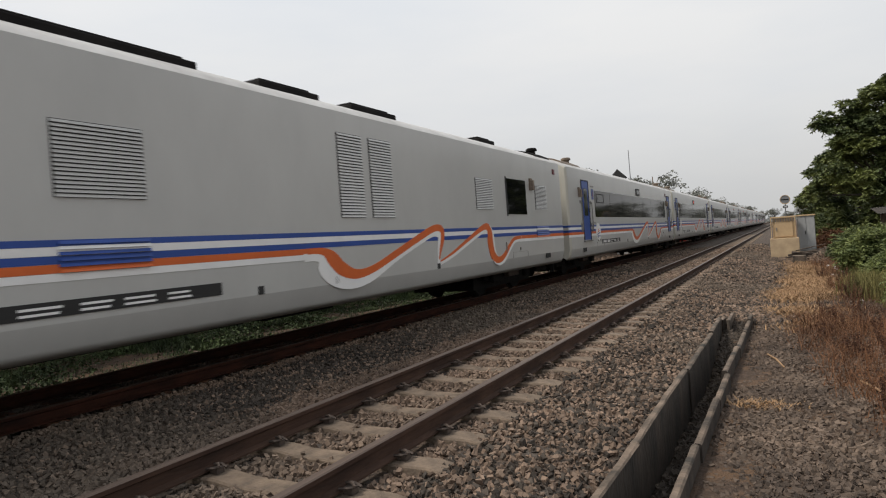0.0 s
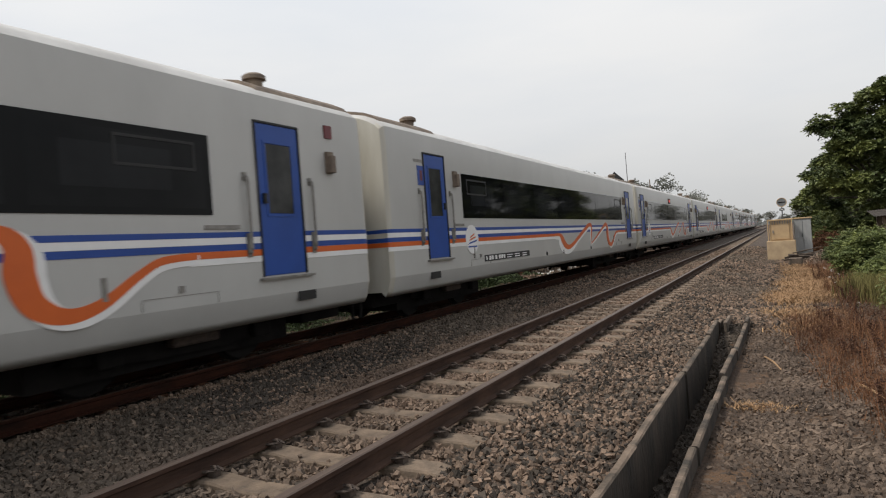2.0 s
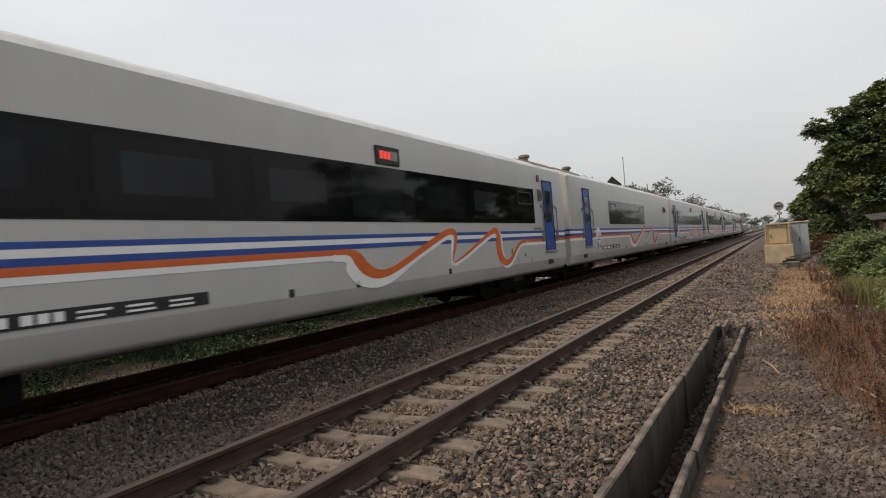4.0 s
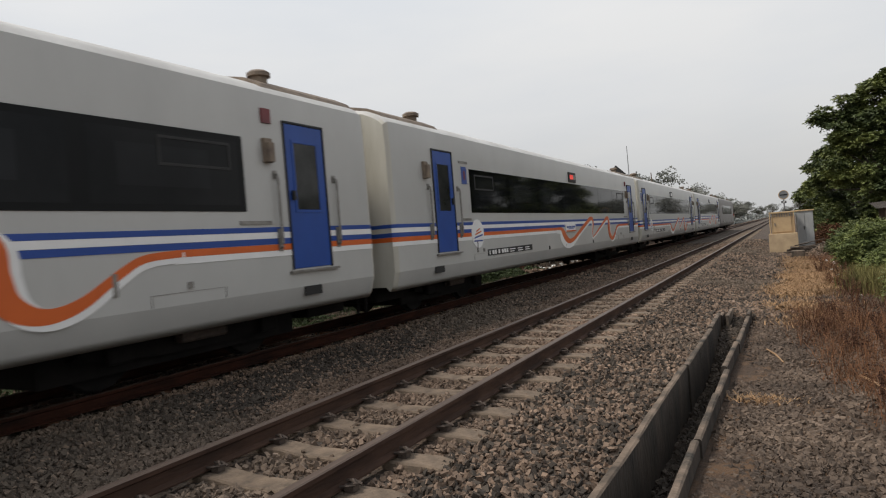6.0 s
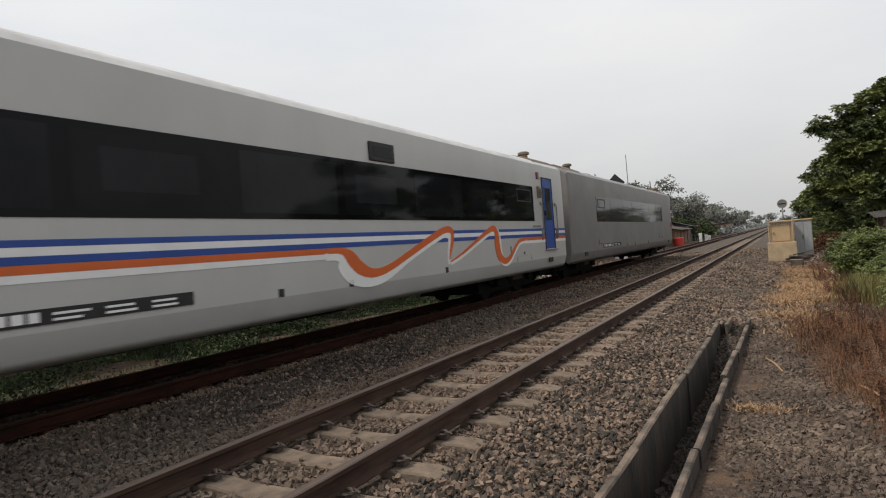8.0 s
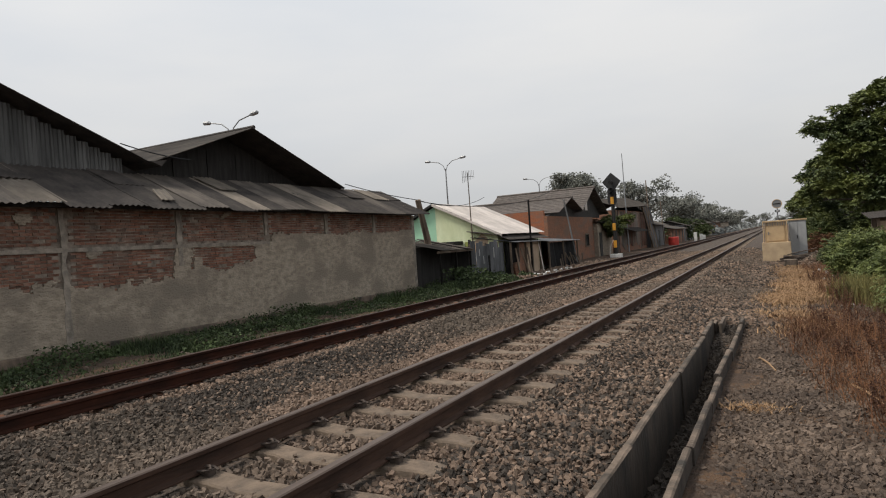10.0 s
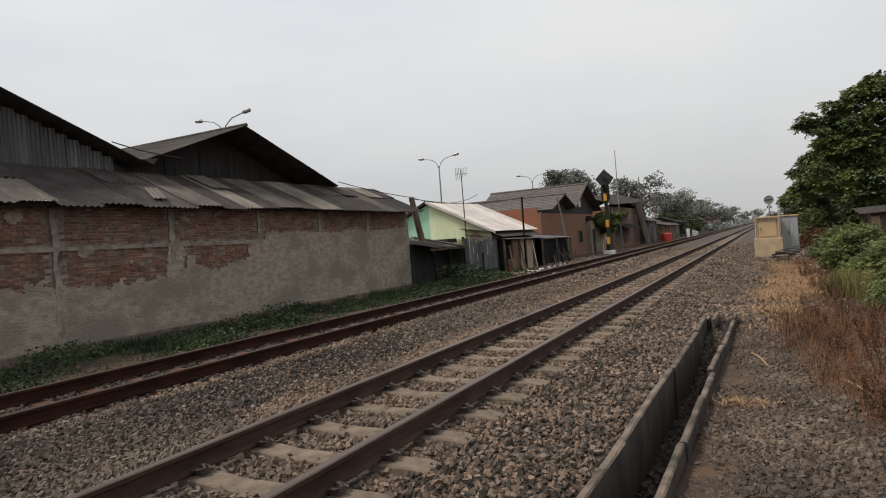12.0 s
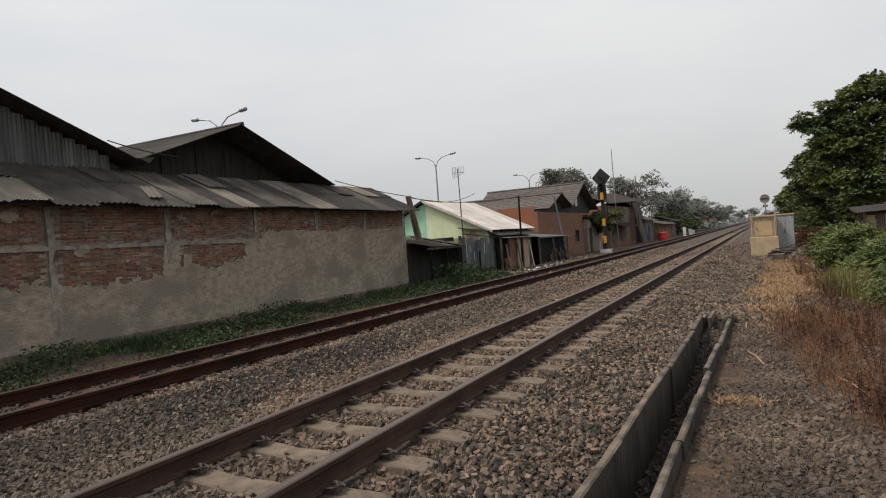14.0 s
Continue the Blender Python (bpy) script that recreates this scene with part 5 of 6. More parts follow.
def bush(name, at, r, h, seed, leaf, label, n=2600, size=0.07):
    rng = np.random.default_rng(seed)
    rr = random.Random(seed)
    b = empty(name, pose(*at), label, "bush")
    bm = bmesh.new()
    for k in range(12):
        a = rr.uniform(0, 6.28)
        tube(bm, [(0.1 * math.cos(a), 0.1 * math.sin(a), -0.15), (0.4 * r * math.cos(a), 0.4 * r * math.sin(a), h * 0.5), (0.8 * r * math.cos(a), 0.8 * r * math.sin(a), h * rr.uniform(0.6, 0.95))], [0.02, 0.014, 0.005], 5)
    part("stems", bm, M["bark"], b)
    c = []
    while len(c) < 60:
        v = rng.uniform(-1, 1, 3)
        if 0.25 < np.linalg.norm(v) < 1 and v[2] > -0.7:
            c.append((v[0] * r, v[1] * r, h * 0.5 + v[2] * h * 0.5))
    c = np.array(c)
    n = int(n * 1.7)
    idx = rng.integers(0, 60, n)
    pos = c[idx] + rng.normal(size=(n, 3)) * r * 0.13
    pos[:, 2] = np.maximum(pos[:, 2], -0.02)
    axis = np.stack([pos[:, 0] / r, pos[:, 1] / r, (pos[:, 2] - h * 0.3) / h], 1) + 0.5 * rng.normal(size=(n, 3))
    me = fronds("foliage", pos, axis, size * 1.35 * rng.uniform(0.7, 1.3, n), leaf, 5)
    part("foliage", me, None, b, "dense small green leaves")
    return b


def scatter(name, label, cat, pts, material, high, lean=0.5, wide=0.012):
    pts = np.array(pts)
    me = blades(name, pts, np.array(high), lean, material, wide)
    return tagged(new(name, me), label, cat, kind="stuff")


def build_plants():
    rng = np.random.default_rng(3)
    feathery_tree((4.5, 34.8, -0.5), (
        (5.2, 34.5, 6.5, 1.15), (4.1, 34.2, 6.15, 1.0), (3.1, 34.0, 5.85, 0.85), (2.05, 34.0, 5.55, 0.55), (6.5, 35.0, 7.0, 1.4), (7.8, 34.0, 6.8, 1.5),
        (2.75, 34.0, 4.85, 0.8), (3.7, 33.6, 4.75, 1.1), (5.0, 33.5, 4.9, 1.2), (6.5, 33.5, 5.1, 1.4), (8.2, 34.5, 4.6, 1.6),
        (2.75, 34.0, 3.8, 0.9), (4.1, 33.2, 3.6, 1.15), (5.6, 33.0, 3.6, 1.3), (2.2, 35.5, 3.2, 0.9), (7.2, 33.0, 3.4, 1.3),
        (2.5, 34.2, 2.5, 0.95), (3.7, 33.0, 2.3, 1.05), (5.1, 32.6, 2.2, 1.1), (6.6, 33.0, 2.4, 1.2), (2.0, 37.0, 2.3, 1.0), (3.2, 33.8, 1.2, 0.85), (4.6, 33.2, 1.0, 0.9), (2.2, 36.5, 1.1, 0.9)),
        2, "large dark green feathery tree beside the line")
    tree("tree", (11.5, 31.0, -0.5), 8.8, 4.0, 5, M["leaf"], "large dark green leafy tree beside the line", 160, 0.13, 0.12, 11, 150, 0.36)
    feathery_tree((3.9, 46.5, -0.5), ((2.55, 46.0, 3.3, 1.25), (2.2, 46.5, 1.9, 1.15), (3.6, 45.4, 4.4, 1.4), (4.8, 46.0, 3.1, 1.5), (2.1, 47.5, 0.8, 1.05), (3.4, 45.0, 1.8, 1.3), (5.0, 46.0, 5.2, 1.5)),
                  8, "dense green tree behind the cabinets", 460, 0.36)
    tree("tree", (6.5, 55.0, -0.5), 7.0, 3.8, 9, M["leaf"], "dense green tree behind the cabinets", 120, 0.19, 0.08, 9, 100, 0.45)
    tree("tree", (5.4, 70.0, -0.5), 5.6, 2.8, 14, M["leaf_grey"], "green tree further along the line, haze in its leaf colour", 90, 0.22, 0.08, 9, 80, 0.45)
    bush("bush", (2.75, 17.3, -0.5), 1.05, 0.95, 1, M["frond_light"], "low light green bush beside the rubbish", 5200, 0.075)
    bush("bush", (2.2, 20.6, -0.5), 0.82, 1.25, 2, M["frond_light"], "dark green bush beside the path", 4200, 0.085)
    bush("bush", (2.45, 12.6, -0.5), 0.95, 0.9, 3, M["frond_light"], "light green bush at the path's edge", 5200, 0.06)
    bush("bush", (3.5, 14.6, -0.6), 1.15, 1.2, 4, M["frond_light"], "light green bush at the path's edge", 4200, 0.07)
    bush("bush", (3.1, 36.5, -0.5), 1.9, 2.0, 31, M["frond"], "dark green undergrowth behind the cabinet", 6000, 0.11)
    bush("bush", (1.75, 33.6, -0.45), 0.85, 0.95, 32, M["dry"], "brown dead brushwood behind the cabinet", 3000, 0.08)
    bush("bush", (2.4, 27.0, -0.5), 1.0, 1.1, 6, M["frond"], "dark green bush beside the path", 3000, 0.09)
    feathery_tree((-11.3, 50.4, -0.5), ((-12.1, 50.0, 2.3, 0.75), (-11.2, 49.6, 2.05, 0.7), (-10.6, 51.0, 2.35, 0.75), (-11.4, 51.5, 1.6, 0.65), (-12.3, 51.0, 1.4, 0.6)), 17, "small spreading tree behind the signal", 520, 0.3)
    # weeds along the warehouse
    n = 80000
    y = rng.uniform(3.5, 22.5, n)
    x = -11.85 + 3.2 * rng.random(n)
    k = np.array([noise.noise((a * 0.8, b * 0.55, 2)) + 0.5 * noise.noise((a * 2.5, b * 2.2, 5)) for a, b in zip(x, y)])
    keep = k > -0.62 + 0.35 * rng.random(n)
    h = (0.25 + np.clip(k, 0, 0.6) * 1.6) * rng.uniform(0.05, 0.34, n) * np.clip((-8.7 - x) / 2.0, 0.25, 1)
    scatter("weeds", "uneven green weeds along the foot of the wall", "weeds", np.stack([x, y, np.full(n, -0.37)], 1)[keep], M["grass"], h[keep], 0.9, 0.011)
    n = 12000
    pts = np.stack([rng.uniform(-10.0, -8.35, n), rng.uniform(3.5, 24, n), np.full(n, -0.36)], 1)
    scatter("low_weeds", "low dark green growth beside the far rail", "weeds", pts, M["grass"], rng.uniform(0.02, 0.09, n), 1.2, 0.012)
    m = 30000
    y = rng.uniform(3.5, 23.5, m)
    x = -11.85 + 2.7 * rng.random(m)
    k = np.array([noise.noise((a * 0.7, b * 0.5, 12)) + 0.4 * noise.noise((a * 2.2, b * 2.0, 15)) for a, b in zip(x, y)])
    keep = k > -0.15
    pos = np.stack([x, y, -0.36 + rng.uniform(0, 0.55, m) * np.clip(k + 0.2, 0.05, 0.7)], 1)[keep]
    me = leaves("weed_leaves", pos, rng.uniform(0.03, 0.085, len(pos)), M["grass"])
    tagged(new("weed_leaves", me), "broad-leaved green weeds by the wall", "weeds", kind="stuff")
    m = 7500
    y, x = rng.uniform(20.6, 27.0, m), rng.uniform(-11.2, -9.4, m)
    k = np.array([noise.noise((a * 0.9, b * 0.8, 22)) for a, b in zip(x, y)])
    keep = k > -0.1
    me = leaves("weed_leaves", np.stack([x, y, -0.36 + rng.uniform(0, 0.85, m) ** 1.3 * np.clip((-9.2 - x) / 1.4, 0.1, 1) * np.where(y < 23.4, 1.0, 0.5)], 1)[keep], rng.uniform(0.06, 0.15, m)[keep], M["grass"])
    tagged(new("weed_leaves", me), "broad-leaved green weeds by the fence", "weeds", kind="stuff")
    n = 420
    pts = np.stack([rng.uniform(-11.6, -9.3, n), rng.uniform(4, 20, n), np.full(n, -0.33)], 1)
    me = stones("rubble", pts, 0.015 + 0.05 * rng.random(n) ** 2, M["gravel"])
    tagged(new("rubble", me), "grey rubble among the weeds", "rubble", kind="stuff")
    # dead brown weeds beside the path
    pts, hs = [], []
    for _ in range(330):
        b = rng.uniform(4.0, 12.0)
        a = 0.75 - 0.16 * (b - 5.0) + abs(rng.normal()) * 0.8 if b < 8.6 else 0.12 + abs(rng.normal()) * 0.8
        if a > 2.4:
            continue
        tall = rng.uniform(0.35, 1.0) if rng.random() > 0.12 else 1.3
        if noise.noise((a * 1.5, b * 0.9, 40)) < -0.22:
            continue
        for _ in range(int(rng.uniform(5, 22))):
            pts.append((a + rng.normal() * 0.10, b + rng.normal() * 0.12, -0.38))
            hs.append(rng.uniform(0.06, 0.36) * tall)
    for _ in range(60):
        a, b = rng.uniform(0.75, 1.5), rng.uniform(12, 25)
        for _ in range(22):
            pts.append((a + rng.normal() * 0.10, b + rng.normal() * 0.12, -0.38))
            hs.append(rng.uniform(0.08, 0.36))
    scatter("dead_weeds", "dry rust-brown weeds beside the path", "weeds", pts, M["dry"], hs, 1.5, 0.0040)
    m = 70000
    src = np.array(pts)[rng.integers(0, len(pts), m)]
    pos = src + np.stack([rng.normal(size=m) * 0.07, rng.normal(size=m) * 0.07, np.abs(rng.normal(size=m)) * 0.13], 1)
    me = leaves("dead_leaves", pos, rng.uniform(0.006, 0.017, m), M["dry"])
    tagged(new("dead_leaves", me), "withered brown seed heads and leaves", "weeds", kind="stuff")
    # low mat of dry growth between the clumps
    pts, hs = [], []
    while len(pts) < 16000:
        a, b = rng.uniform(-0.3, 1.7), 4.5 + 14 * rng.random() ** 1.2
        if b > 12.2 and a < 0.75:
            continue
        if noise.noise((a * 1.1, b * 0.7, 51)) + 0.4 * noise.noise((a * 4, b * 3, 7)) > 0.30 - 0.38 * min(max(a - 0.05, -0.4), 0.8):
            pts.append((a, b, -0.375))
            hs.append(rng.uniform(0.015, 0.07))
    scatter("dry_mat", "low rust-brown dry growth on the path", "grass", pts, M["dry"], hs, 2.0, 0.0055)
    for k, (a, b, h) in enumerate(((0.67, 6.07, 0.60), (0.74, 5.55, 0.5), (0.92, 7.6, 0.5), (0.62, 8.3, 0.42), (1.0, 9.1, 0.5), (0.7, 10.4, 0.42), (0.86, 12.1, 0.5), (0.95, 13.2, 0.5), (1.05, 14.6, 0.48), (0.9, 16.2, 0.5), (1.12, 17.4, 0.5), (0.55, 11.3, 0.4), (0.35, 9.6, 0.38), (0.8, 19.0, 0.5))):
        dock_weed(a, b, h, 60 + k)
    # yellowing grass between the bushes
    n = 2600
    pts = np.stack([1.55 + rng.normal(size=n) * 0.22, 15.4 + rng.normal(size=n) * 0.9, np.full(n, -0.42)], 1)
    scatter("yellow_grass", "tall yellow-green grass between the bushes", "grass", pts, M["yellow_grass"], rng.uniform(0.2, 0.55, n), 0.6, 0.008)
    # straw patches
    pts, hs = [], []
    for cx, cy, rx, ry, k in ((-0.26, 6.2, 0.22, 0.15, 900), (0.2, 15.4, 0.5, 0.9, 13000), (0.5, 18.6, 0.5, 1.1, 11000), (0.6, 22.5, 0.45, 1.2, 7000), (0.1, 12.7, 0.55, 0.5, 2200), (0.35, 10.9, 0.5, 0.6, 800), (0.6, 21.5, 0.5, 1.2, 1000), (0.3, 25.5, 0.5, 1.4, 1000)):
        for _ in range(k):
            near = cy < 8
            pts.append((cx + rng.normal() * rx * (0.5 if near else 0.6), cy + rng.normal() * ry * (0.5 if near else 0.7), -0.37 if near else -0.355))
            hs.append(rng.uniform(0.015, 0.06) if near else rng.uniform(0.02, 0.085))
    scatter("straw_grass", "flattened pale straw-coloured dry grass", "grass", pts, M["straw"], hs, 2.2, 0.008)


build_plants()

# ---- things on the path side ----


def relay_box():
    b = empty("relay_box", pose(-0.05, 31.0, -0.4), "tan trackside relay box on a painted plinth", "relay box")
    part("plinth", bbox(-0.55, 0.55, -0.45, 0.45, -0.1, 0.86, bevel=0.02), M["tan_wall"], b, "tan concrete plinth with flaking paint")
    part("cabinet", bbox(-0.42, 0.42, -0.3, 0.3, 0.862, 1.72, bevel=0.015), M["tan"], b)
    part("door", bbox(-0.34, 0.34, -0.325, -0.302, 0.92, 1.55, bevel=0.008), M["tan"], b)
    part("handle", bbox(-0.30, -0.26, -0.36, -0.325, 1.2, 1.32), M["steel"], b)
    part("roof", bbox(-0.45, 0.45, -0.36, 0.36, 1.722, 1.79, bevel=0.012), M["tan"], b)
    for i in range(9):
        part("rail_bar", bbox(-0.40 + i * 0.096, -0.37 + i * 0.096, -0.352, -0.33, 1.57, 1.715), M["steel"], b)
    for x in (-0.47, 0.44):
        part("frame_post", rod([(x, -0.36, 0.86), (x, -0.36, 1.80)], 0.022, 6), M["tan"], b)


def grey_cabinet():
    b = empty("signal_cabinet", pose(0.80, 31.6, -0.4), "grey weathered metal signal cabinet with a tan cap", "cabinet")
    part("body", bbox(-0.33, 0.33, -0.28, 0.28, 0.25, 1.74, bevel=0.012), M["cabinet"], b)
    for x in (-0.31, 0.012):
        part("door", bbox(x, x + 0.298, -0.302, -0.282, 0.32, 1.66, bevel=0.006), M["cabinet"], b)
    part("handle", bbox(-0.05, -0.02, -0.33, -0.302, 0.95, 1.1), M["black"], b)
    part("cap", bbox(-0.37, 0.37, -0.33, 0.33, 1.742, 1.80, bevel=0.01), M["tan"], b, "tan metal cap")
    part("base", bbox(-0.36, 0.36, -0.32, 0.32, -0.1, 0.248), M["concrete"], b)


def disc_sign():
    s = empty("disc_signal", pose(0.10, 45.0, -0.4), "round grey disc signal on a slim post", "signal")
    part("post", rod([(0, 0, -0.2), (0, 0, 2.9)], 0.035, 8), M["lampgrey"], s)
    bm = bmesh.new()
    tube(bm, [(0, -0.04, 2.88), (0, -0.07, 2.88)], 0.27, 24)
    d = part("disc", bm, M["lampgrey"], s, "round disc with a dark cross bar")
    bm = bmesh.new()
    ring = [(0.27 * math.cos(a * math.pi / 16), -0.075, 2.88 + 0.27 * math.sin(a * math.pi / 16)) for a in range(33)]
    tube(bm, ring, 0.022, 5, False)
    part("rim", bm, M["tan"], d)
    part("cross_bar", bbox(-0.2, 0.2, -0.085, -0.072, 2.85, 2.91), M["under"], d)
    part("number_plate", bbox(-0.14, 0.14, -0.07, -0.04, 2.36, 2.5, bevel=0.01), M["black"], s, "small black plate")
    part("plate_bar", bbox(-0.07, 0.07, -0.076, -0.071, 2.4, 2.46), M["white"], s)


def path_shed():
    s = empty("shed", pose(3.65, 29.6, -0.72), "small weathered wooden shed among the trees", "shed")
    part("roof", sheet((-0.5, -0.5, 1.92), (3.2, 0, 0.12), (0, 2.4, 0.25), 0.1, 0.015, 0.01), M["roof_dark"], s, "thin weathered sheet roof")
    for x in (-0.2, 0.75, 1.7):
        part("post", bbox(x, x + 0.1, -0.1, 0.0, -0.2, 1.9), M["wood"], s)
    for i in range(8):
        x = -0.1 + i * 0.31
        part("board", bbox(x, x + 0.295, 0.01, 0.04, -0.2, 1.8 + 0.04 * (i % 3)), M["wood"] if i % 3 == 1 else M["cream"], s)
    part("back_wall", bbox(-0.2, 2.5, 1.6, 1.7, -0.2, 2.0), M["wood"], s)


def litter_and_sticks():
    rng = np.random.default_rng(12)
    rr = random.Random(12)
    for p, q in (((-0.28, 8.55, -0.34), (-0.10, 7.75, -0.33)), ((0.55, 7.2, -0.33), (0.72, 6.4, -0.32))):
        s = new("stick", done("stick", rod([p, tuple((a + b) / 2 + 0.01 for a, b in zip(p, q)), q], [0.011, 0.012, 0.008], 7), M["straw"]))
        tagged(s, "pale dry stick lying on the ground", "stick")
    pts = np.stack([rng.uniform(0.9, 2.0, 46), rng.uniform(13, 25, 46), np.full(46, -0.36)], 1)
    me = stones("litter", pts, rng.uniform(0.02, 0.085, 46), M["litter"])
    tagged(new("litter", me), "scattered pale plastic litter", "litter", kind="stuff")
    n = 420
    a, r = rng.random(n) * 6.28, np.abs(rng.normal(size=n)) * 0.45
    pts = np.stack([1.35 + r * np.cos(a), 28.4 + 1.6 * r * np.sin(a), -0.36 + np.maximum(0, 0.42 - 0.55 * r) * rng.random(n)], 1)
    me = stones("rubble_heap", pts, rng.uniform(0.03, 0.11, n), M["stone"])
    tagged(new("rubble_heap", me), "heap of grey rubble and rubbish", "rubble", kind="stuff")
    for i in range(14):
        x, y, a = 1.1 + rr.uniform(-0.3, 1.2), 29.8 + rr.uniform(-0.6, 0.9), rr.uniform(-0.6, 0.6)
        l = rr.uniform(0.5, 1.1)
        s = new("branch", done("branch", rod([(x - l * math.cos(a), y - l * math.sin(a) * 0.4, -0.34 + rr.uniform(0, 0.25)), (x + l * math.cos(a), y + l * math.sin(a) * 0.4, -0.30 + rr.uniform(0, 0.45))], [0.035, 0.015], 6), M["bark"]))
        tagged(s, "dead branch on the brushwood heap", "branch", "branches of the brushwood heap")
    s = new("concrete_block", done("concrete_block", bbox(0.18, 0.62, 26.8, 27.3, -0.5, -0.12, bevel=0.02), M["concrete"]))
    tagged(s, "low concrete block beside the relay box", "block")


relay_box()
grey_cabinet()
disc_sign()
path_shed()
litter_and_sticks()

# ---- houses and things beyond the far track ----


def local(bm, o):
    bmesh.ops.translate(bm, verts=bm.verts, vec=(-o[0], -o[1], -o[2]))
    return bm


def lean_shed():
    o = (-11.9, 21.5, -0.4)
    s = empty("lean_to_shed", pose(*o), "dark open lean-to with a rusty sheet roof", "shed")
    rr = random.Random(2)
    for i in range(7):
        y = 20.45 + i * 0.42
        part("roof_sheet", local(sheet((-10.95 + rr.uniform(-0.08, 0.08), y, 1.12 + rr.uniform(-0.02, 0.02)), (0, 0.48, -0.03), (-2.3, 0, 0.5 + rr.uniform(-0.03, 0.03)), 0.1, 0.014, 0.008), o), M["asbestos"], s)
    # posts and walls coloured near black to hold the open shed's shade
    for y in (20.6, 21.9, 23.2):
        part("post", local(bbox(-11.1, -11.03, y, y + 0.07, -0.5, 1.1), o), M["under"], s)
    part("back_wall", local(bbox(-12.05, -11.97, 20.45, 23.4, -0.5, 1.3), o), M["gable"], s)
    part("side_wall", local(bbox(-13.1, -11.2, 23.3, 23.36, -0.5, 1.2), o), M["gable"], s)
    part("beam", local(bbox(-11.1, -11.0, 20.45, 23.4, 1.02, 1.1), o), M["wood"], s)


def zinc_fence():
    o = (-11.1, 25, -0.4)
    f = empty("sheet_fence", pose(*o), "patched grey zinc sheet fence", "fence")
    rr = random.Random(6)
    y = 23.4
    while y < 26.4:
        w = rr.uniform(0.32, 0.5)
        top = rr.uniform(0.95, 1.5)
        part("panel", local(sheet((-11.1 + rr.uniform(-0.03, 0.03), y, -0.5), (0, w, 0), (rr.uniform(-0.06, 0.06), 0, top + 0.5), 0.076, 0.01, 0.004), o), M["zinc"], f)
        y += w * 0.96
    # added dark strip imitates the shade in a gap of the fence
    part("gap", local(bbox(-11.09, -11.06, 25.05, 25.2, -0.3, 0.75), o), M["under"], f, "dark strip imitating the shade of an opening between sheets")
    for y, z, w, h in ((23.75, 0.55, 0.05, 0.4), (24.1, 0.75, 0.06, 0.3), (25.6, 0.6, 0.07, 0.5), (24.5, 0.4, 0.04, 0.35)):
        part("bare_streak", local(bprism([(y, z), (y + w, z + 0.05), (y + w * 0.8, z + h), (y + w * 0.2, z + h * 0.9)], "x", -11.07, -11.055), o), M["litter"], f, "pale streak of peeled paint")
    for y in (23.5, 25.0, 26.35):
        part("post", local(bbox(-11.25, -11.17, y, y + 0.08, -0.5, 1.3), o), M["wood"], f)


def green_house():
    o = (-14.6, 30, -0.4)
    g = empty("green_house", pose(*o), "small pale green house with a light metal roof", "house")
    ya = 27.0
    part("wall", local(bprism([(-14.6, -0.5), (-11.4, -0.5), (-11.4, 1.66), (-14.6, 3.22)], "y", ya, ya + 0.15), o), M["lime"], g, "pale lime plastered gable wall")
    part("wall", local(bprism([(-17.9, -0.5), (-14.603, -0.5), (-14.603, 3.22), (-17.9, 1.66)], "y", ya, ya + 0.15), o), M["mint"], g, "mint green gable wall")
    part("wall", local(bbox(-11.55, -11.4, ya + 0.153, 32.6, -0.5, 1.62), o), M["lime"], g)
    part("wall", local(bbox(-17.9, -17.75, ya + 0.153, 32.6, -0.5, 1.62), o), M["mint"], g)
    part("wall", local(bprism([(-17.9, -0.5), (-11.4, -0.5), (-11.4, 1.66), (-14.6, 3.22), (-17.9, 1.66)], "y", 32.603, 32.75), o), M["lime"], g)
    for i in range(6):
        y = ya - 0.2 + i * 1.0
        part("roof_sheet", local(sheet((-14.65, y, 3.36 + 0.006 * (i % 2)), (0, 1.03, 0), (3.55, 0, -1.70), 0.12, 0.014, 0.008), o), M["pale_roof"], g)
        part("roof_sheet", local(sheet((-14.65, y, 3.36 + 0.006 * (i % 2)), (0, 1.03, 0), (-3.5, 0, -1.68), 0.12, 0.014, 0.008), o), M["roof_dark"], g)
    part("barge_board", local(bprism([(-14.65, 3.24), (-11.1, 1.55), (-11.1, 1.66), (-14.65, 3.35)], "y", ya - 0.24, ya - 0.202), o), M["pale_roof"], g)
    part("barge_board", local(bprism([(-18.1, 1.55), (-14.655, 3.24), (-14.655, 3.35), (-18.1, 1.66)], "y", ya - 0.24, ya - 0.202), o), M["gable"], g, "dark barge board")
    part("awning", local(bbox(-15.8, -13.2, ya - 0.9, ya - 0.02, 1.28, 1.46), o), M["gable"], g, "dark timber awning")
    part("panel", local(bbox(-14.6, -13.1, ya - 0.45, ya - 0.41, 0.92, 1.275, bevel=0.006), o), M["pale_roof"], g, "pale board under the awning")
    part("stain", local(bprism([(-13.1, 0.0), (-12.75, 0.0), (-12.75, 1.35), (-13.1, 1.42)], "y", ya - 0.012, ya - 0.002), o), M["moss"], g, "mossy green streak on the plaster")
    part("stain", local(bprism([(-12.7, 0.2), (-11.9, 0.2), (-11.9, 1.5), (-12.2, 1.75), (-12.7, 1.3)], "y", ya - 0.012, ya - 0.002), o), M["cream"], g, "patch of bare plaster")


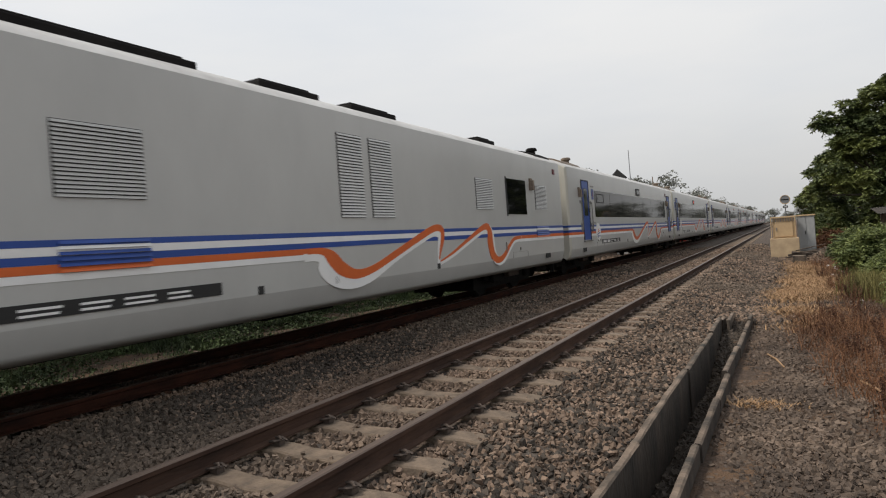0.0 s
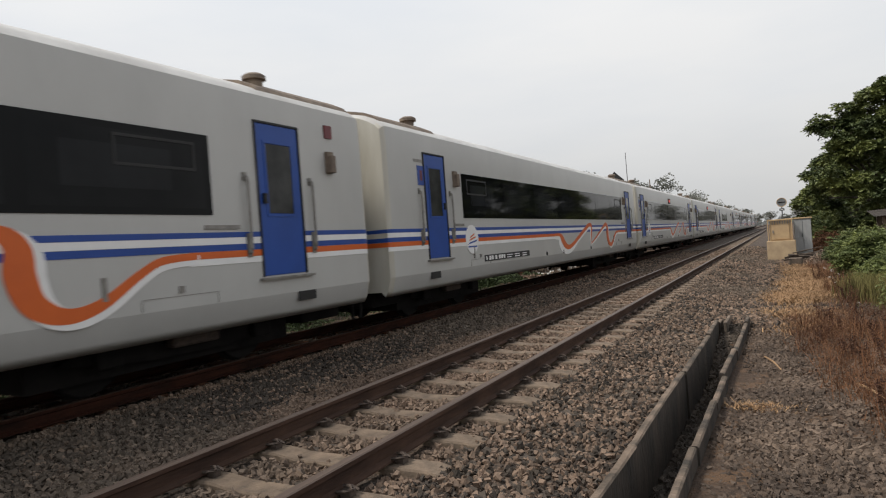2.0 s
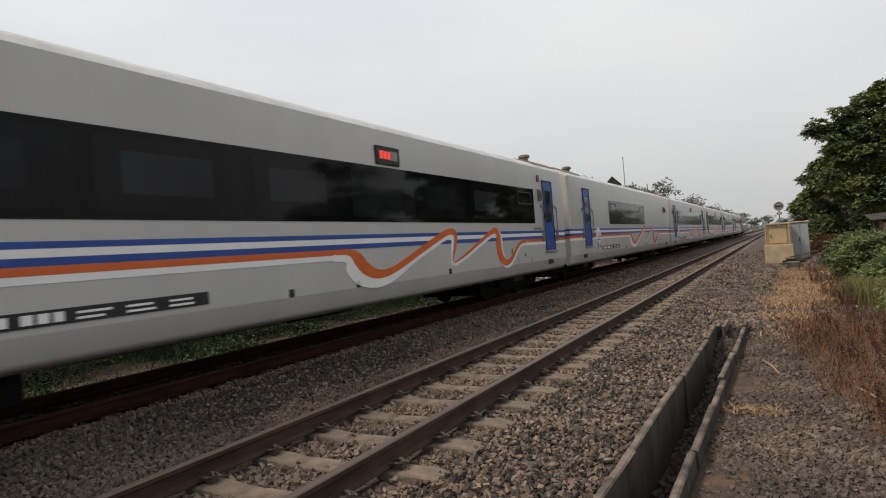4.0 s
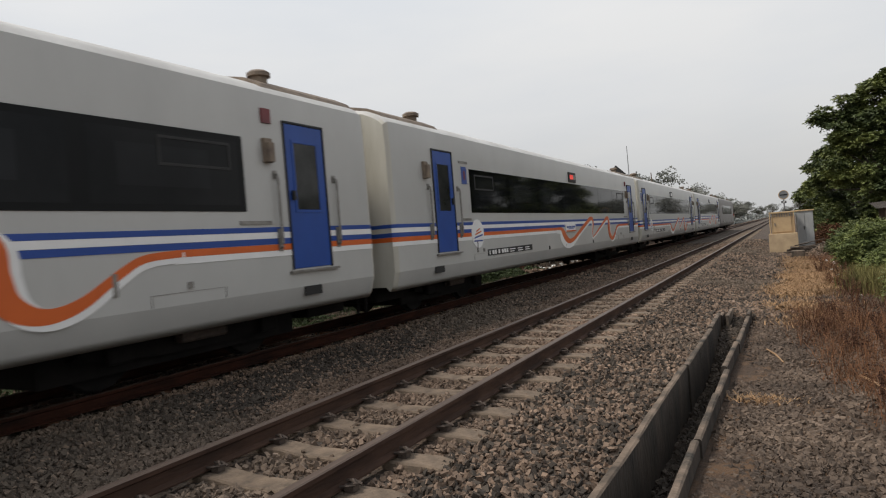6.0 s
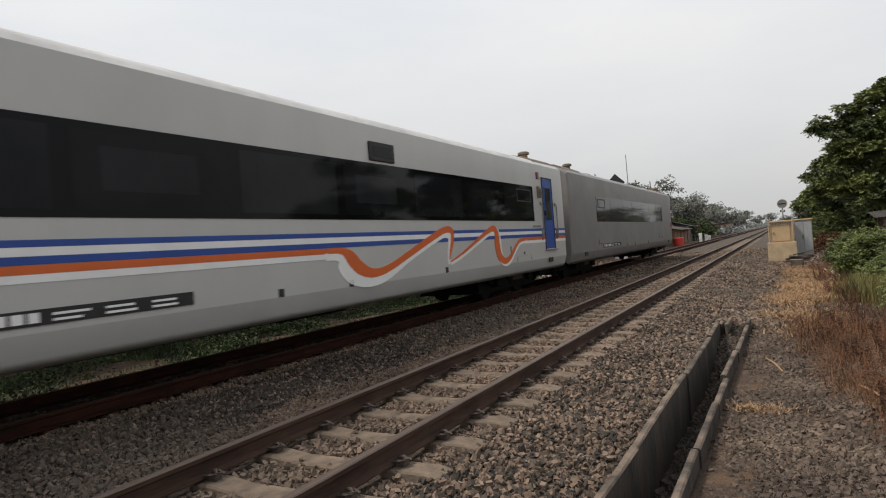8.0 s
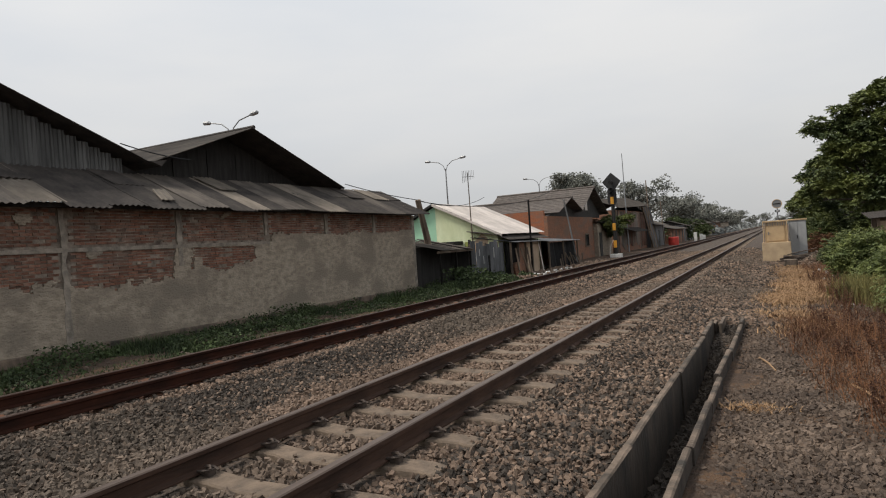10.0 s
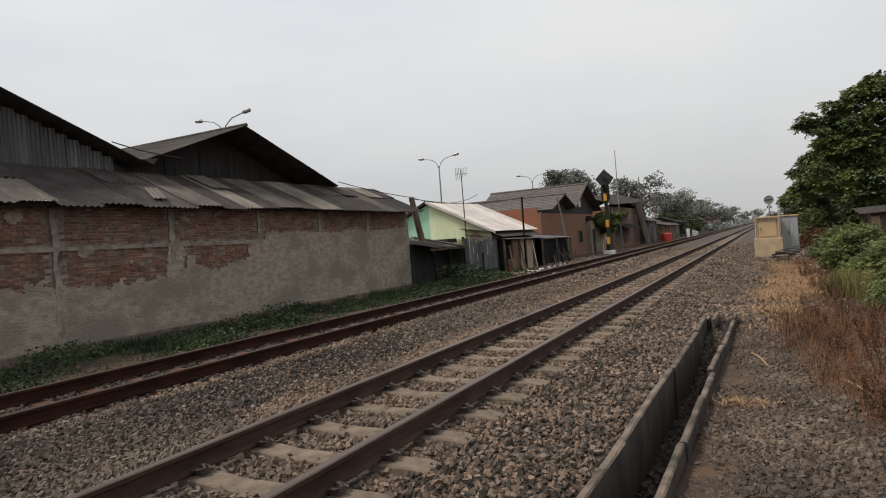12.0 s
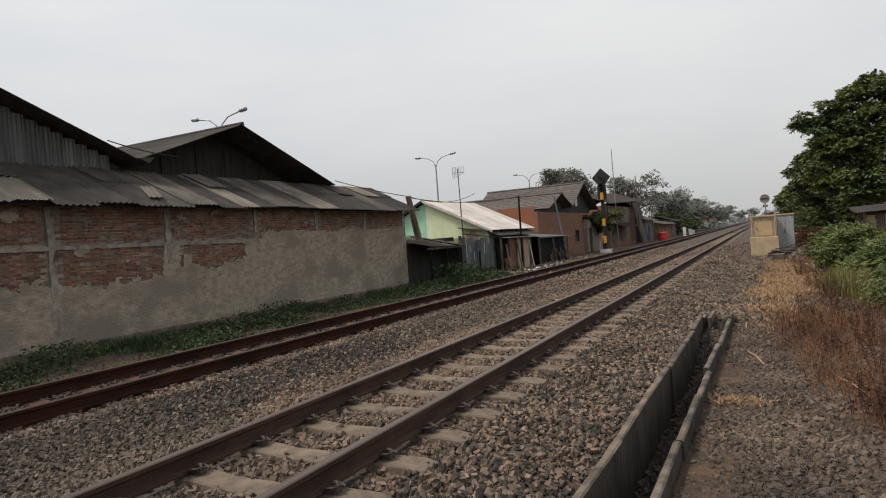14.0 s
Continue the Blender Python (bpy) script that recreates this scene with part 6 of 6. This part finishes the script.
def hut():
    o = (-11.5, 29, -0.4)
    h = empty("hut", pose(*o), "low hut with cream board panels and sheet roof", "hut")
    part("roof", local(sheet((-10.55, 26.9, 1.24), (0, 4.6, -0.05), (-2.2, 0, 0.35), 0.1, 0.014, 0.01), o), M["zinc"], h, "grey sheet roof")
    part("roof", local(sheet((-11.2, 26.6, 1.62), (0, 4.0, 0), (-1.6, 0, 0.25), 0.1, 0.014, 0.01), o), M["roof_dark"], h)
    part("roof", local(sheet((-10.75, 26.8, 1.37), (0, 5.7, 0), (-0.63, 0, 0.24), 0.1, 0.014, 0.01), o), M["roof_dark"], h, "dark sheet roof under the eaves")
    # added dark sheet imitates the shade under the eaves, hides the lime wall
    part("shade_sheet", local(bbox(-10.99, -10.94, 26.95, 31.05, -0.4, 1.24), o), M["under"], h, "dark sheet standing in for shade behind the panels")
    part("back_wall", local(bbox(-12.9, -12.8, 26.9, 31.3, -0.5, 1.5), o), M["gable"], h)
    for y, l in ((27.15, 0.25), (28.35, -0.3), (28.75, 0.15)):
        part("leaning_plank", local(rod([(-10.45, y, -0.42), (-10.72, y + l, 0.95)], [0.05, 0.04], 4), o), M["wood"], h)
    for y0, y1, m in ((28.0, 28.9, "mud"), (28.95, 29.75, "cream"), (29.95, 30.95, "cream")):
        part("panel", local(bbox(-10.9, -10.85, y0, y1, -0.3, 1.2, bevel=0.006), o), M[m], h)
    for y in (26.95, 27.9, 28.9, 29.8, 31.0):
        part("post", local(bbox(-10.84, -10.76, y, y + 0.09, -0.5, 1.28), o), M["wood"], h)
    part("side_wall", local(bbox(-12.8, -10.95, 31.1, 31.2, -0.5, 1.2), o), M["gable"], h)
    part("side_wall", local(bbox(-12.8, -10.95, 27.75, 27.85, -0.5, 1.2), o), M["gable"], h)
    b = new("gas_drum", done("gas_drum", rod([(-10.7, 27.45, -0.45), (-10.7, 27.45, 0.25), (-10.7, 27.45, 0.3)], [0.2, 0.2, 0.16], 14), M["mud"]))
    tagged(b, "rusty brown drum beside the hut", "drum")


def tarp_shack():
    o = (-11.3, 34, -0.4)
    t = empty("tarpaulin_shack", pose(*o), "shack hung with black tarpaulin and scrap", "shack")
    part("roof", local(sheet((-10.4, 31.6, 1.15), (0, 5.6, -0.06), (-2.4, 0, 0.25), 0.1, 0.014, 0.01), o), M["zinc"], t)
    bm = bmesh.new()
    n = 24
    lo, hi = [], []
    for i in range(n + 1):
        y = 31.8 + 5.2 * i / n
        x = -10.7 + 0.02 * math.sin(i * 1.9) + 0.05 * math.sin(i * 0.7)
        lo.append([bm.verts.new((x + 0.12 + d, y, -0.32)) for d in (0, 0.02)])
        hi.append([bm.verts.new((x + d, y, 1.08)) for d in (0, 0.02)])
    for i in range(n):
        for k in (0, 1):
            bm.faces.new((lo[i][k], lo[i + 1][k], hi[i + 1][k], hi[i][k]))
        bm.faces.new((hi[i][0], hi[i + 1][0], hi[i + 1][1], hi[i][1]))
    part("tarpaulin", local(bm, o), M["tarp"], t, "sagging black tarpaulin")
    for y in (31.7, 34.2, 37.0):
        part("post", local(bbox(-10.6, -10.52, y, y + 0.08, -0.5, 1.15), o), M["wood"], t)
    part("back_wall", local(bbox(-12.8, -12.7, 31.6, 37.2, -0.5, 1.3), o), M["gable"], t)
    rr = random.Random(9)
    for i in range(11):
        y = rr.uniform(33, 38.5)
        p = new("scrap_plank", done("scrap_plank", rod([(-10.35 + rr.uniform(-0.2, 0.3), y, -0.36), (-10.5, y + rr.uniform(-0.4, 0.4), rr.uniform(0.1, 0.5))], 0.035, 4), M["wood"]))
        tagged(p, "scrap plank leaning by the shack", "plank", "scrap by the shack")
    rng = np.random.default_rng(5)
    pts = np.stack([rng.uniform(-10.5, -8.9, 500), rng.uniform(25.5, 41, 500), rng.uniform(-0.38, -0.26, 500)], 1)
    me = stones("rubble", pts, rng.uniform(0.03, 0.13, 500), M["stone"])
    tagged(new("rubble", me), "grey rubble strewn before the shacks", "rubble", kind="stuff")
    pts = np.stack([rng.uniform(-9.8, -8.9, 16), rng.uniform(27, 32, 16), np.full(16, -0.3)], 1)
    me = stones("pale_stones", pts, rng.uniform(0.06, 0.14, 16), M["litter"])
    tagged(new("pale_stones", me), "pale stones along the track", "stones", kind="stuff")


def brick_house():
    o = (-15, 44, -0.4)
    b = empty("brick_house", pose(*o), "brown rendered house with two tiled gables", "house")
    fx = -12.3
    part("wall", local(bbox(fx - 0.2, fx, 37.0, 47.8, -0.5, 2.68), o), M["mud"], b, "brown rendered front wall")
    # the deep eaves' shade is put into this gable's dark colour
    part("gable", local(bprism([(37.4, 2.683), (50.4, 2.683), (50.4, 3.0), (46.9, 4.72), (43.7, 3.0), (40.9, 3.74), (38.6, 2.9)], "x", fx - 0.3, fx - 0.12), o), M["gable"], b, "gable coloured dark for the shade of its deep eaves")
    part("wall", local(bbox(-19.3, fx - 0.203, 37.0, 37.2, -0.5, 3.02), o), M["orange_brick"], b, "raw orange brick side wall")
    part("wall", local(bbox(-19.3, fx - 0.203, 50.0, 50.2, -0.5, 2.6), o), M["mud"], b)
    part("wall", local(bbox(-19.5, -19.303, 37.0, 50.2, -0.5, 2.68), o), M["mud"], b)
    # added dark slab stands for the shaded void under the right slope
    part("side_shade", local(bbox(fx - 1.5, fx - 1.2, 47.85, 50.4, -0.5, 2.68), o), M["gable"], b)
    for (y0, z0), (y1, z1), nm in (((40.9, 3.88), (38.0, 2.86), "tile"), ((40.9, 3.88), (43.6, 3.02), "tile"), ((46.9, 4.86), (43.2, 2.95), "tile"), ((46.9, 4.86), (51.0, 2.92), "tile")):
        d = Vector((0, y1 - y0, z1 - z0))
        n = max(4, int(d.length / 0.34))
        for i in range(n):
            a, c = i / n, (i + 1.12) / n
            p, q = Vector((0, y0, z0)) + d * a, Vector((0, y0, z0)) + d * c
            bm = bmesh.new()
            prism(bm, [(p.y, p.z), (q.y, q.z + 0.03), (q.y, q.z + 0.055), (p.y, p.z + 0.03)], "x", -11.8, -19.6)
            part("tile_course", local(bm, o), M[nm], b)
    part("ridge", local(rod([(-11.75, 46.9, 4.9), (-19.6, 46.9, 4.9)], 0.1, 6), o), M["tile"], b)
    part("ridge", local(rod([(-11.75, 40.9, 3.92), (-19.6, 40.9, 3.92)], 0.1, 6), o), M["tile"], b)
    w = part("window", local(bbox(fx + 0.003, fx + 0.05, 45.3, 46.3, 0.5, 1.5, bevel=0.01), o), M["wood"], b, "dark wooden window")
    part("pane", local(bbox(fx + 0.045, fx + 0.058, 45.4, 46.2, 0.6, 1.4), o), M["glass"], w)
    part("window", local(bbox(fx - 0.118, fx - 0.07, 46.2, 46.8, 3.2, 4.0, bevel=0.01), o), M["pale_roof"], b, "small pale gable window")
    part("annex", local(bbox(-13.3, -12.0, 47.85, 52.4, -0.5, 2.2, bevel=0.02), o), M["plaster"], b, "grey cement annex")
    part("annex_roof", local(sheet((-11.6, 47.6, 2.26), (0, 5.0, 0), (-1.7, 0, 0.15), 0.1, 0.014, 0.01), o), M["roof_dark"], b)
    part("door", local(bbox(-11.998, -11.95, 48.3, 49.0, -0.5, 1.5), o), M["black"], b, "dark doorway")


def plank_house():
    o = (-14, 58, -0.4)
    h = empty("plank_house", pose(*o), "two-storey shack of rusty sheets and leaning planks", "house")
    part("wall", local(bbox(-16, -12.0, 54.2, 68.5, -0.5, 3.35), o), M["mud"], h)
    rr = random.Random(4)
    for i in range(33):
        y = 54.3 + i * 0.43
        part("plank", local(bbox(-11.995, -11.955, y, y + 0.4, 0.1 + rr.uniform(-0.4, 0.3), 3.3 + rr.uniform(-0.1, 0.1)), o), M["wood"] if i % 3 == 0 else M["rust_plank"], h)
    for i in range(6):
        y = 65.0 + i * 0.7
        part("leaning_plank", local(rod([(-11.0, y + 1.0, -0.45), (-11.7, y, 3.9)], [0.1, 0.12], 4), o), M["zinc"] if i % 2 else M["wood"], h)
    part("roof", local(sheet((-11.5, 54.0, 3.45), (0, 15.0, 0.6), (-2.4, 0, 0.95), 0.12, 0.02, 0.02), o), M["asbestos"], h, "sheet roof slope")
    part("roof", local(sheet((-13.9, 54.0, 4.4), (0, 15.0, 0.6), (-2.4, 0, -0.95), 0.12, 0.02, 0.02), o), M["roof_dark"], h)
    part("gable", local(bprism([(-16, 3.3), (-12, 3.3), (-13.9, 4.85)], "y", 68.2, 68.4), o), M["gable"], h)
    part("porch", local(sheet((-10.7, 56.0, 1.4), (0, 7.0, 0), (-1.2, 0, 0.4), 0.1, 0.014, 0.01), o), M["roof_dark"], h)


def far_sheds():
    specs = ((68, 76, -13.6, 2.1, 2.9, "zinc"), (78, 90, -13.2, 1.5, 2.0, "mud"), (93, 104, -13.5, 1.9, 2.6, "zinc"), (110, 122, -14, 2.2, 3.0, "mud"), (128, 145, -14, 2.3, 3.2, "plaster"), (150, 172, -14.5, 2.6, 3.6, "mud"), (180, 210, -15, 2.8, 3.8, "plaster"))
    for k, (y0, y1, x, ze, zr, m) in enumerate(specs):
        o = (x, (y0 + y1) / 2, -0.4)
        s = empty("shed", pose(*o), "low tin-roofed shed along the line", "shed", "sheds along the line")
        part("wall", local(bbox(x - 2.2, x + 2.2, y0, y1, -0.5, ze), o), M[m], s)
        part("gable", local(bprism([(x - 2.2, ze), (x + 2.2, ze), (x, zr)], "y", y0 + 0.02, y0 + 0.15), o), M["gable"], s)
        for i in range(int((y1 - y0) / 2)):
            y = y0 - 0.3 + i * 2.0
            for d in (1, -1):
                part("roof_sheet", local(sheet((x, y, zr + 0.03), (0, 2.06, 0), (d * 2.8, 0, -(zr - ze) * 1.25), 0.3, 0.02, 0.02), o), M["asbestos"], s)
        for i in range(int((y1 - y0) / 3)):
            y = y0 + 1 + i * 3
            part("doorway", local(bbox(x + 2.19, x + 2.23, y, y + 0.9, -0.45, min(1.4, ze - 0.2)), o), M["black"] if i % 2 else M["wood"], s)
    b = new("water_barrel", done("water_barrel", rod([(-9.9, 72, -0.45), (-9.9, 72, -0.4), (-9.9, 72, 0.5), (-9.9, 72, 0.56)], [0.5, 0.55, 0.55, 0.45], 18), M["red"]))
    tagged(b, "bright red plastic water barrel beside the track", "barrel")
    for y, hgt in ((95, 0.9), (99, 0.7), (88, 1.2)):
        p = new("marker_post", done("marker_post", bbox(-9.6, -9.2, y, y + 0.3, -0.5, hgt - 0.4, bevel=0.03), M["litter"]))
        tagged(p, "white painted lineside marker", "marker", "lineside markers")


def colour_signal():
    s = empty("signal", pose(-9.95, 44.5, -0.4), "dark railway signal with a diamond board and yellow bands", "signal")
    part("base", bbox(-0.38, 0.38, -0.3, 0.3, -0.2, 0.32, bevel=0.02), M["litter"], s, "white painted footing")
    part("post", rod([(0, 0, 0.3), (0, 0, 4.4)], 0.11, 12), M["black"], s)
    for z in (0.75, 1.95, 3.78):
        part("yellow_band", bbox(-0.11, 0.11, -0.24 if z > 3 else -0.16, -0.202 if z > 3 else -0.112, z, z + 0.5, bevel=0.01), M["yellow"], s, "yellow band")
    part("diamond_board", bprism([(0.3, 4.9), (0.64, 5.34), (0, 5.98), (-0.64, 5.34), (-0.3, 4.9)], "y", -0.12, -0.06), M["black"], s, "black diamond backing board")
    bm = bmesh.new()
    prism(bm, [(0.22, 3.72), (0.3, 3.95), (0.3, 4.6), (0.24, 4.92), (-0.24, 4.92), (-0.3, 4.6), (-0.3, 3.95), (-0.22, 3.72)], "y", -0.20, -0.13)
    part("lamp_board", bm, M["black"], s)
    for z in (4.5, 4.78, 5.3):
        bm = bmesh.new()
        tube(bm, [(0, -0.2, z), (0, -0.42, z)], 0.12, 12, False)
        part("lamp_hood", bm, M["black"], s)
    for d in (-0.2, 0.2):
        part("ladder_rail", rod([(d, 0.3, -0.1), (d, 0.3, 4.2)], 0.02, 6), M["under"], s)
    part("cable", rod([(-0.12, -0.1, 1.3), (-0.35, -0.2, 0.8), (-0.4, -0.2, 0.2)], 0.025, 6), M["litter"], s)


def pole(name, label, pts, r, m="wood", cat="pole"):
    return tagged(new(name, done(name, rod(pts, r, 7), M[m])), label, cat)


def street_lamp():
    o = empty("street_lamp", pose(-30.8, 30, -0.4), "grey double-armed street lamp", "street lamp", "street lamps behind the houses")
    part("pole", rod([(0, 0, 0), (0, 0, 5), (0, 0, 9.9)], [0.11, 0.09, 0.06], 10), M["lampgrey"], o)
    for s in (-1, 1):
        part("arm", rod([(0, 0, 9.6), (s * 0.25, 0, 10.25), (s * 0.8, 0, 10.65), (s * 1.8, 0, 10.85)], 0.04, 6), M["lampgrey"], o)
        bm = bmesh.new()
        tube(bm, [(s * 1.75, 0, 10.84), (s * 1.95, 0, 10.88), (s * 2.35, 0, 10.92), (s * 2.45, 0, 10.92)], [0.06, 0.14, 0.13, 0.05], 8)
        part("lamp_head", bm, M["lampgrey"], o)
    for y in (60, 90, 120, 150):
        copy_thing(o, pose(-30.8, y, -0.4))


def antenna():
    a = empty("tv_antenna", pose(-12.6, 26.8, -0.4), "television antenna on a tall bamboo mast", "antenna")
    part("mast", rod([(0.1, -0.3, 0.0), (0, 0, 2), (-0.05, 0.05, 5.05)], [0.035, 0.03, 0.02], 6), M["wood"], a)
    part("boom", rod([(-0.25, -0.1, 4.85), (0.25, 0.1, 4.85)], 0.015, 5), M["lampgrey"], a)
    for i in range(8):
        t = -0.25 + i * 0.07
        part("element", rod([(t + 0.05, t * 0.4 - 0.1, 4.55 + 0.03 * i), (t - 0.05, t * 0.4 + 0.1, 5.15)], 0.012, 4), M["lampgrey"], a)


lean_shed()
zinc_fence()
green_house()
hut()
tarp_shack()
brick_house()
plank_house()
far_sheds()
colour_signal()
street_lamp()
antenna()
pole("leaning_post", "thick leaning wooden post by the warehouse corner", [(-12.3, 22.3, -0.45), (-12.3, 21.95, 1.6), (-12.3, 21.4, 3.15)], [0.15, 0.14, 0.11])
pole("iron_pole", "dark iron pole before the hut", [(-10.65, 29.3, -0.45), (-10.7, 29.5, 3.25)], 0.05, "under")
pole("lamp_pole", "slim grey pole with a small lamp", [(-10.55, 36.9, -0.45), (-10.75, 36.4, 2.0), (-10.85, 35.9, 3.5)], 0.045, "lampgrey")
pole("radio_mast", "tall thin mast among the houses", [(-11.4, 56.0, -0.45), (-11.5, 56.2, 4.0), (-11.6, 56.5, 8.3)], [0.06, 0.05, 0.03], "lampgrey")
pole("bamboo_pole", "thin pole beside the shacks", [(-11.2, 66.0, -0.45), (-11.4, 66.2, 6.5)], 0.05, "wood")
pole("bamboo_pole", "thin pole beside the shacks", [(-11.0, 73.0, -0.45), (-11.2, 73.2, 4.6)], 0.05, "wood")
pole("white_post", "pale slanting post by the hut", [(-10.47, 30.53, -0.4), (-10.72, 30.62, 1.08)], 0.03, "pale_roof")


def wires():
    for a, b, sag in (((-13.3, 18.1, 3.7), (-12.3, 21.4, 3.15), 0.05), ((-12.3, 21.4, 3.15), (-14.6, 33.0, 3.9), 0.35), ((-12.3, 21.4, 3.1), (-12.3, 38, 4.2), 0.5), ((-13.4, 9.6, 4.2), (-13.2, 11.4, 3.95), 0.05)):
        pts = [tuple(p + (q - p) * i / 10 - (sag * 4 * (i / 10) * (1 - i / 10) if k == 2 else 0) for k, (p, q) in enumerate(zip(a, b))) for i in range(11)]
        tagged(new("overhead_wire", done("overhead_wire", rod(pts, 0.014, 5), M["black"])), "thin black wire slung between the roofs", "wire", "overhead wires")


wires()


def far_trees():
    tree("tree", (-25, 90, -0.5), 13.0, 4.6, 21, M["leaf_grey"], "round tree behind the houses, haze in its leaf colour", 70, 0.34, 0.35, 9, 110, 0.55)
    a = tree("tree", (-17, 92, -0.5), 10.2, 5.2, 22, M["leaf_grey"], "sparse tree behind the houses, haze in its leaf colour", 30, 0.32, 0.35, 11, 60, 0.45)
    b = tree("tree", (-13.5, 104, -0.5), 7.6, 4.4, 23, M["leaf_grey"], "sparse tree behind the sheds, haze in its leaf colour", 30, 0.34, 0.3, 11, 60, 0.5)
    c = tree("tree", (-14, 78, -0.5), 4.2, 2.4, 24, M["leaf"], "green shrub-like tree among the sheds", 80, 0.24, 0.05, 8, 60, 0.4)
    for x, y, k, g in ((-16, 125, 0, 0.9), (-13, 140, 1, 0.9), (-18, 150, 0, 0.95), (-12.5, 170, 1, 0.95), (-17, 190, 0, 0.95), (-13, 215, 1, 0.8), (-20, 240, 0, 0.9), (-14, 270, 1, 0.9), (-16, 330, 0, 1.0), (-12, 400, 1, 1.0), (-6, 480, 0, 1.0), (9, 95, 1, 0.8), (10, 140, 0, 0.8), (9, 180, 1, 0.85), (11, 250, 0, 0.9), (12, 330, 1, 1.0), (9, 420, 0, 1.0), (3, 520, 1, 1.0)):
        copy_thing(b if k else a, pose(x, y, -0.5, 0, 0, (x * 37 + y * 13) % 360) @ Matrix.Scale(g, 4))
    for x, y in ((-12.5, 112), (-12.6, 124), (-12.4, 97)):
        copy_thing(c, pose(x, y, -0.5, 0, 0, (y * 29) % 360))


far_trees()


def distant_woods():
    rng = np.random.default_rng(31)
    n = 26000
    y = 140 + 760 * rng.random(n) ** 1.5
    side = np.where(rng.random(n) < 0.6, -1, 1)
    x = side * (11 + np.abs(rng.normal(size=n)) * 9)
    end = rng.random(n) < 0.25
    x = np.where(end, rng.uniform(-14, 14, n), x)
    y = np.where(end, rng.uniform(640, 900, n), y)
    top = np.array([2.2 + 2.2 * noise.noise((a * 0.12, b * 0.03, 6)) for a, b in zip(x, y)]) * np.where(end, 2.0, 1.0)
    z = -0.4 + rng.random(n) * np.maximum(top, 0.6)
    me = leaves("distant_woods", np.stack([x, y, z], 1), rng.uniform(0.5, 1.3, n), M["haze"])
    tagged(new("distant_woods", me), "grey-green scrub far along the line, distance haze in its colour", "woods", kind="stuff")


distant_woods()


def build_bird():
    """A small dark bird that crosses the sky near the end."""
    b = empty("bird", pose(0, 14, 5), "small dark bird in flight", "bird")
    bm = bmesh.new()
    tube(bm, [(-0.04, 0, 0), (-0.028, 0, 0.003), (-0.006, 0, 0.003), (0.022, 0, 0), (0.044, 0, -0.002)], [0.004, 0.009, 0.011, 0.006, 0.002], 8)
    part("body", bm, M["black"], b)
    for s in (-1, 1):
        bm = bmesh.new()
        prism(bm, [(-0.011, 0.004 * s), (0.011, 0.004 * s), (0.019, 0.036 * s), (0.032, 0.072 * s), (0.008, 0.04 * s)], "z", 0.002, 0.005)
        w = part("wing", bm, M["black"], b)
        w.rotation_euler.x = 0.35 * s
    return b


BIRD = build_bird()

build_bricks(WALL, WALL_OFF)
build_train()
build_track("track_near", NEAR_X, 0.0, M["rail_side"], M["rail_top"], M["sleeper"], "worn railway track on concrete sleepers", True)
build_track("track_far", FAR_X, FAR_Z, M["far_rail"], M["far_top"], M["old_sleeper"], "rusty railway track half sunk in ballast", False)
motions()
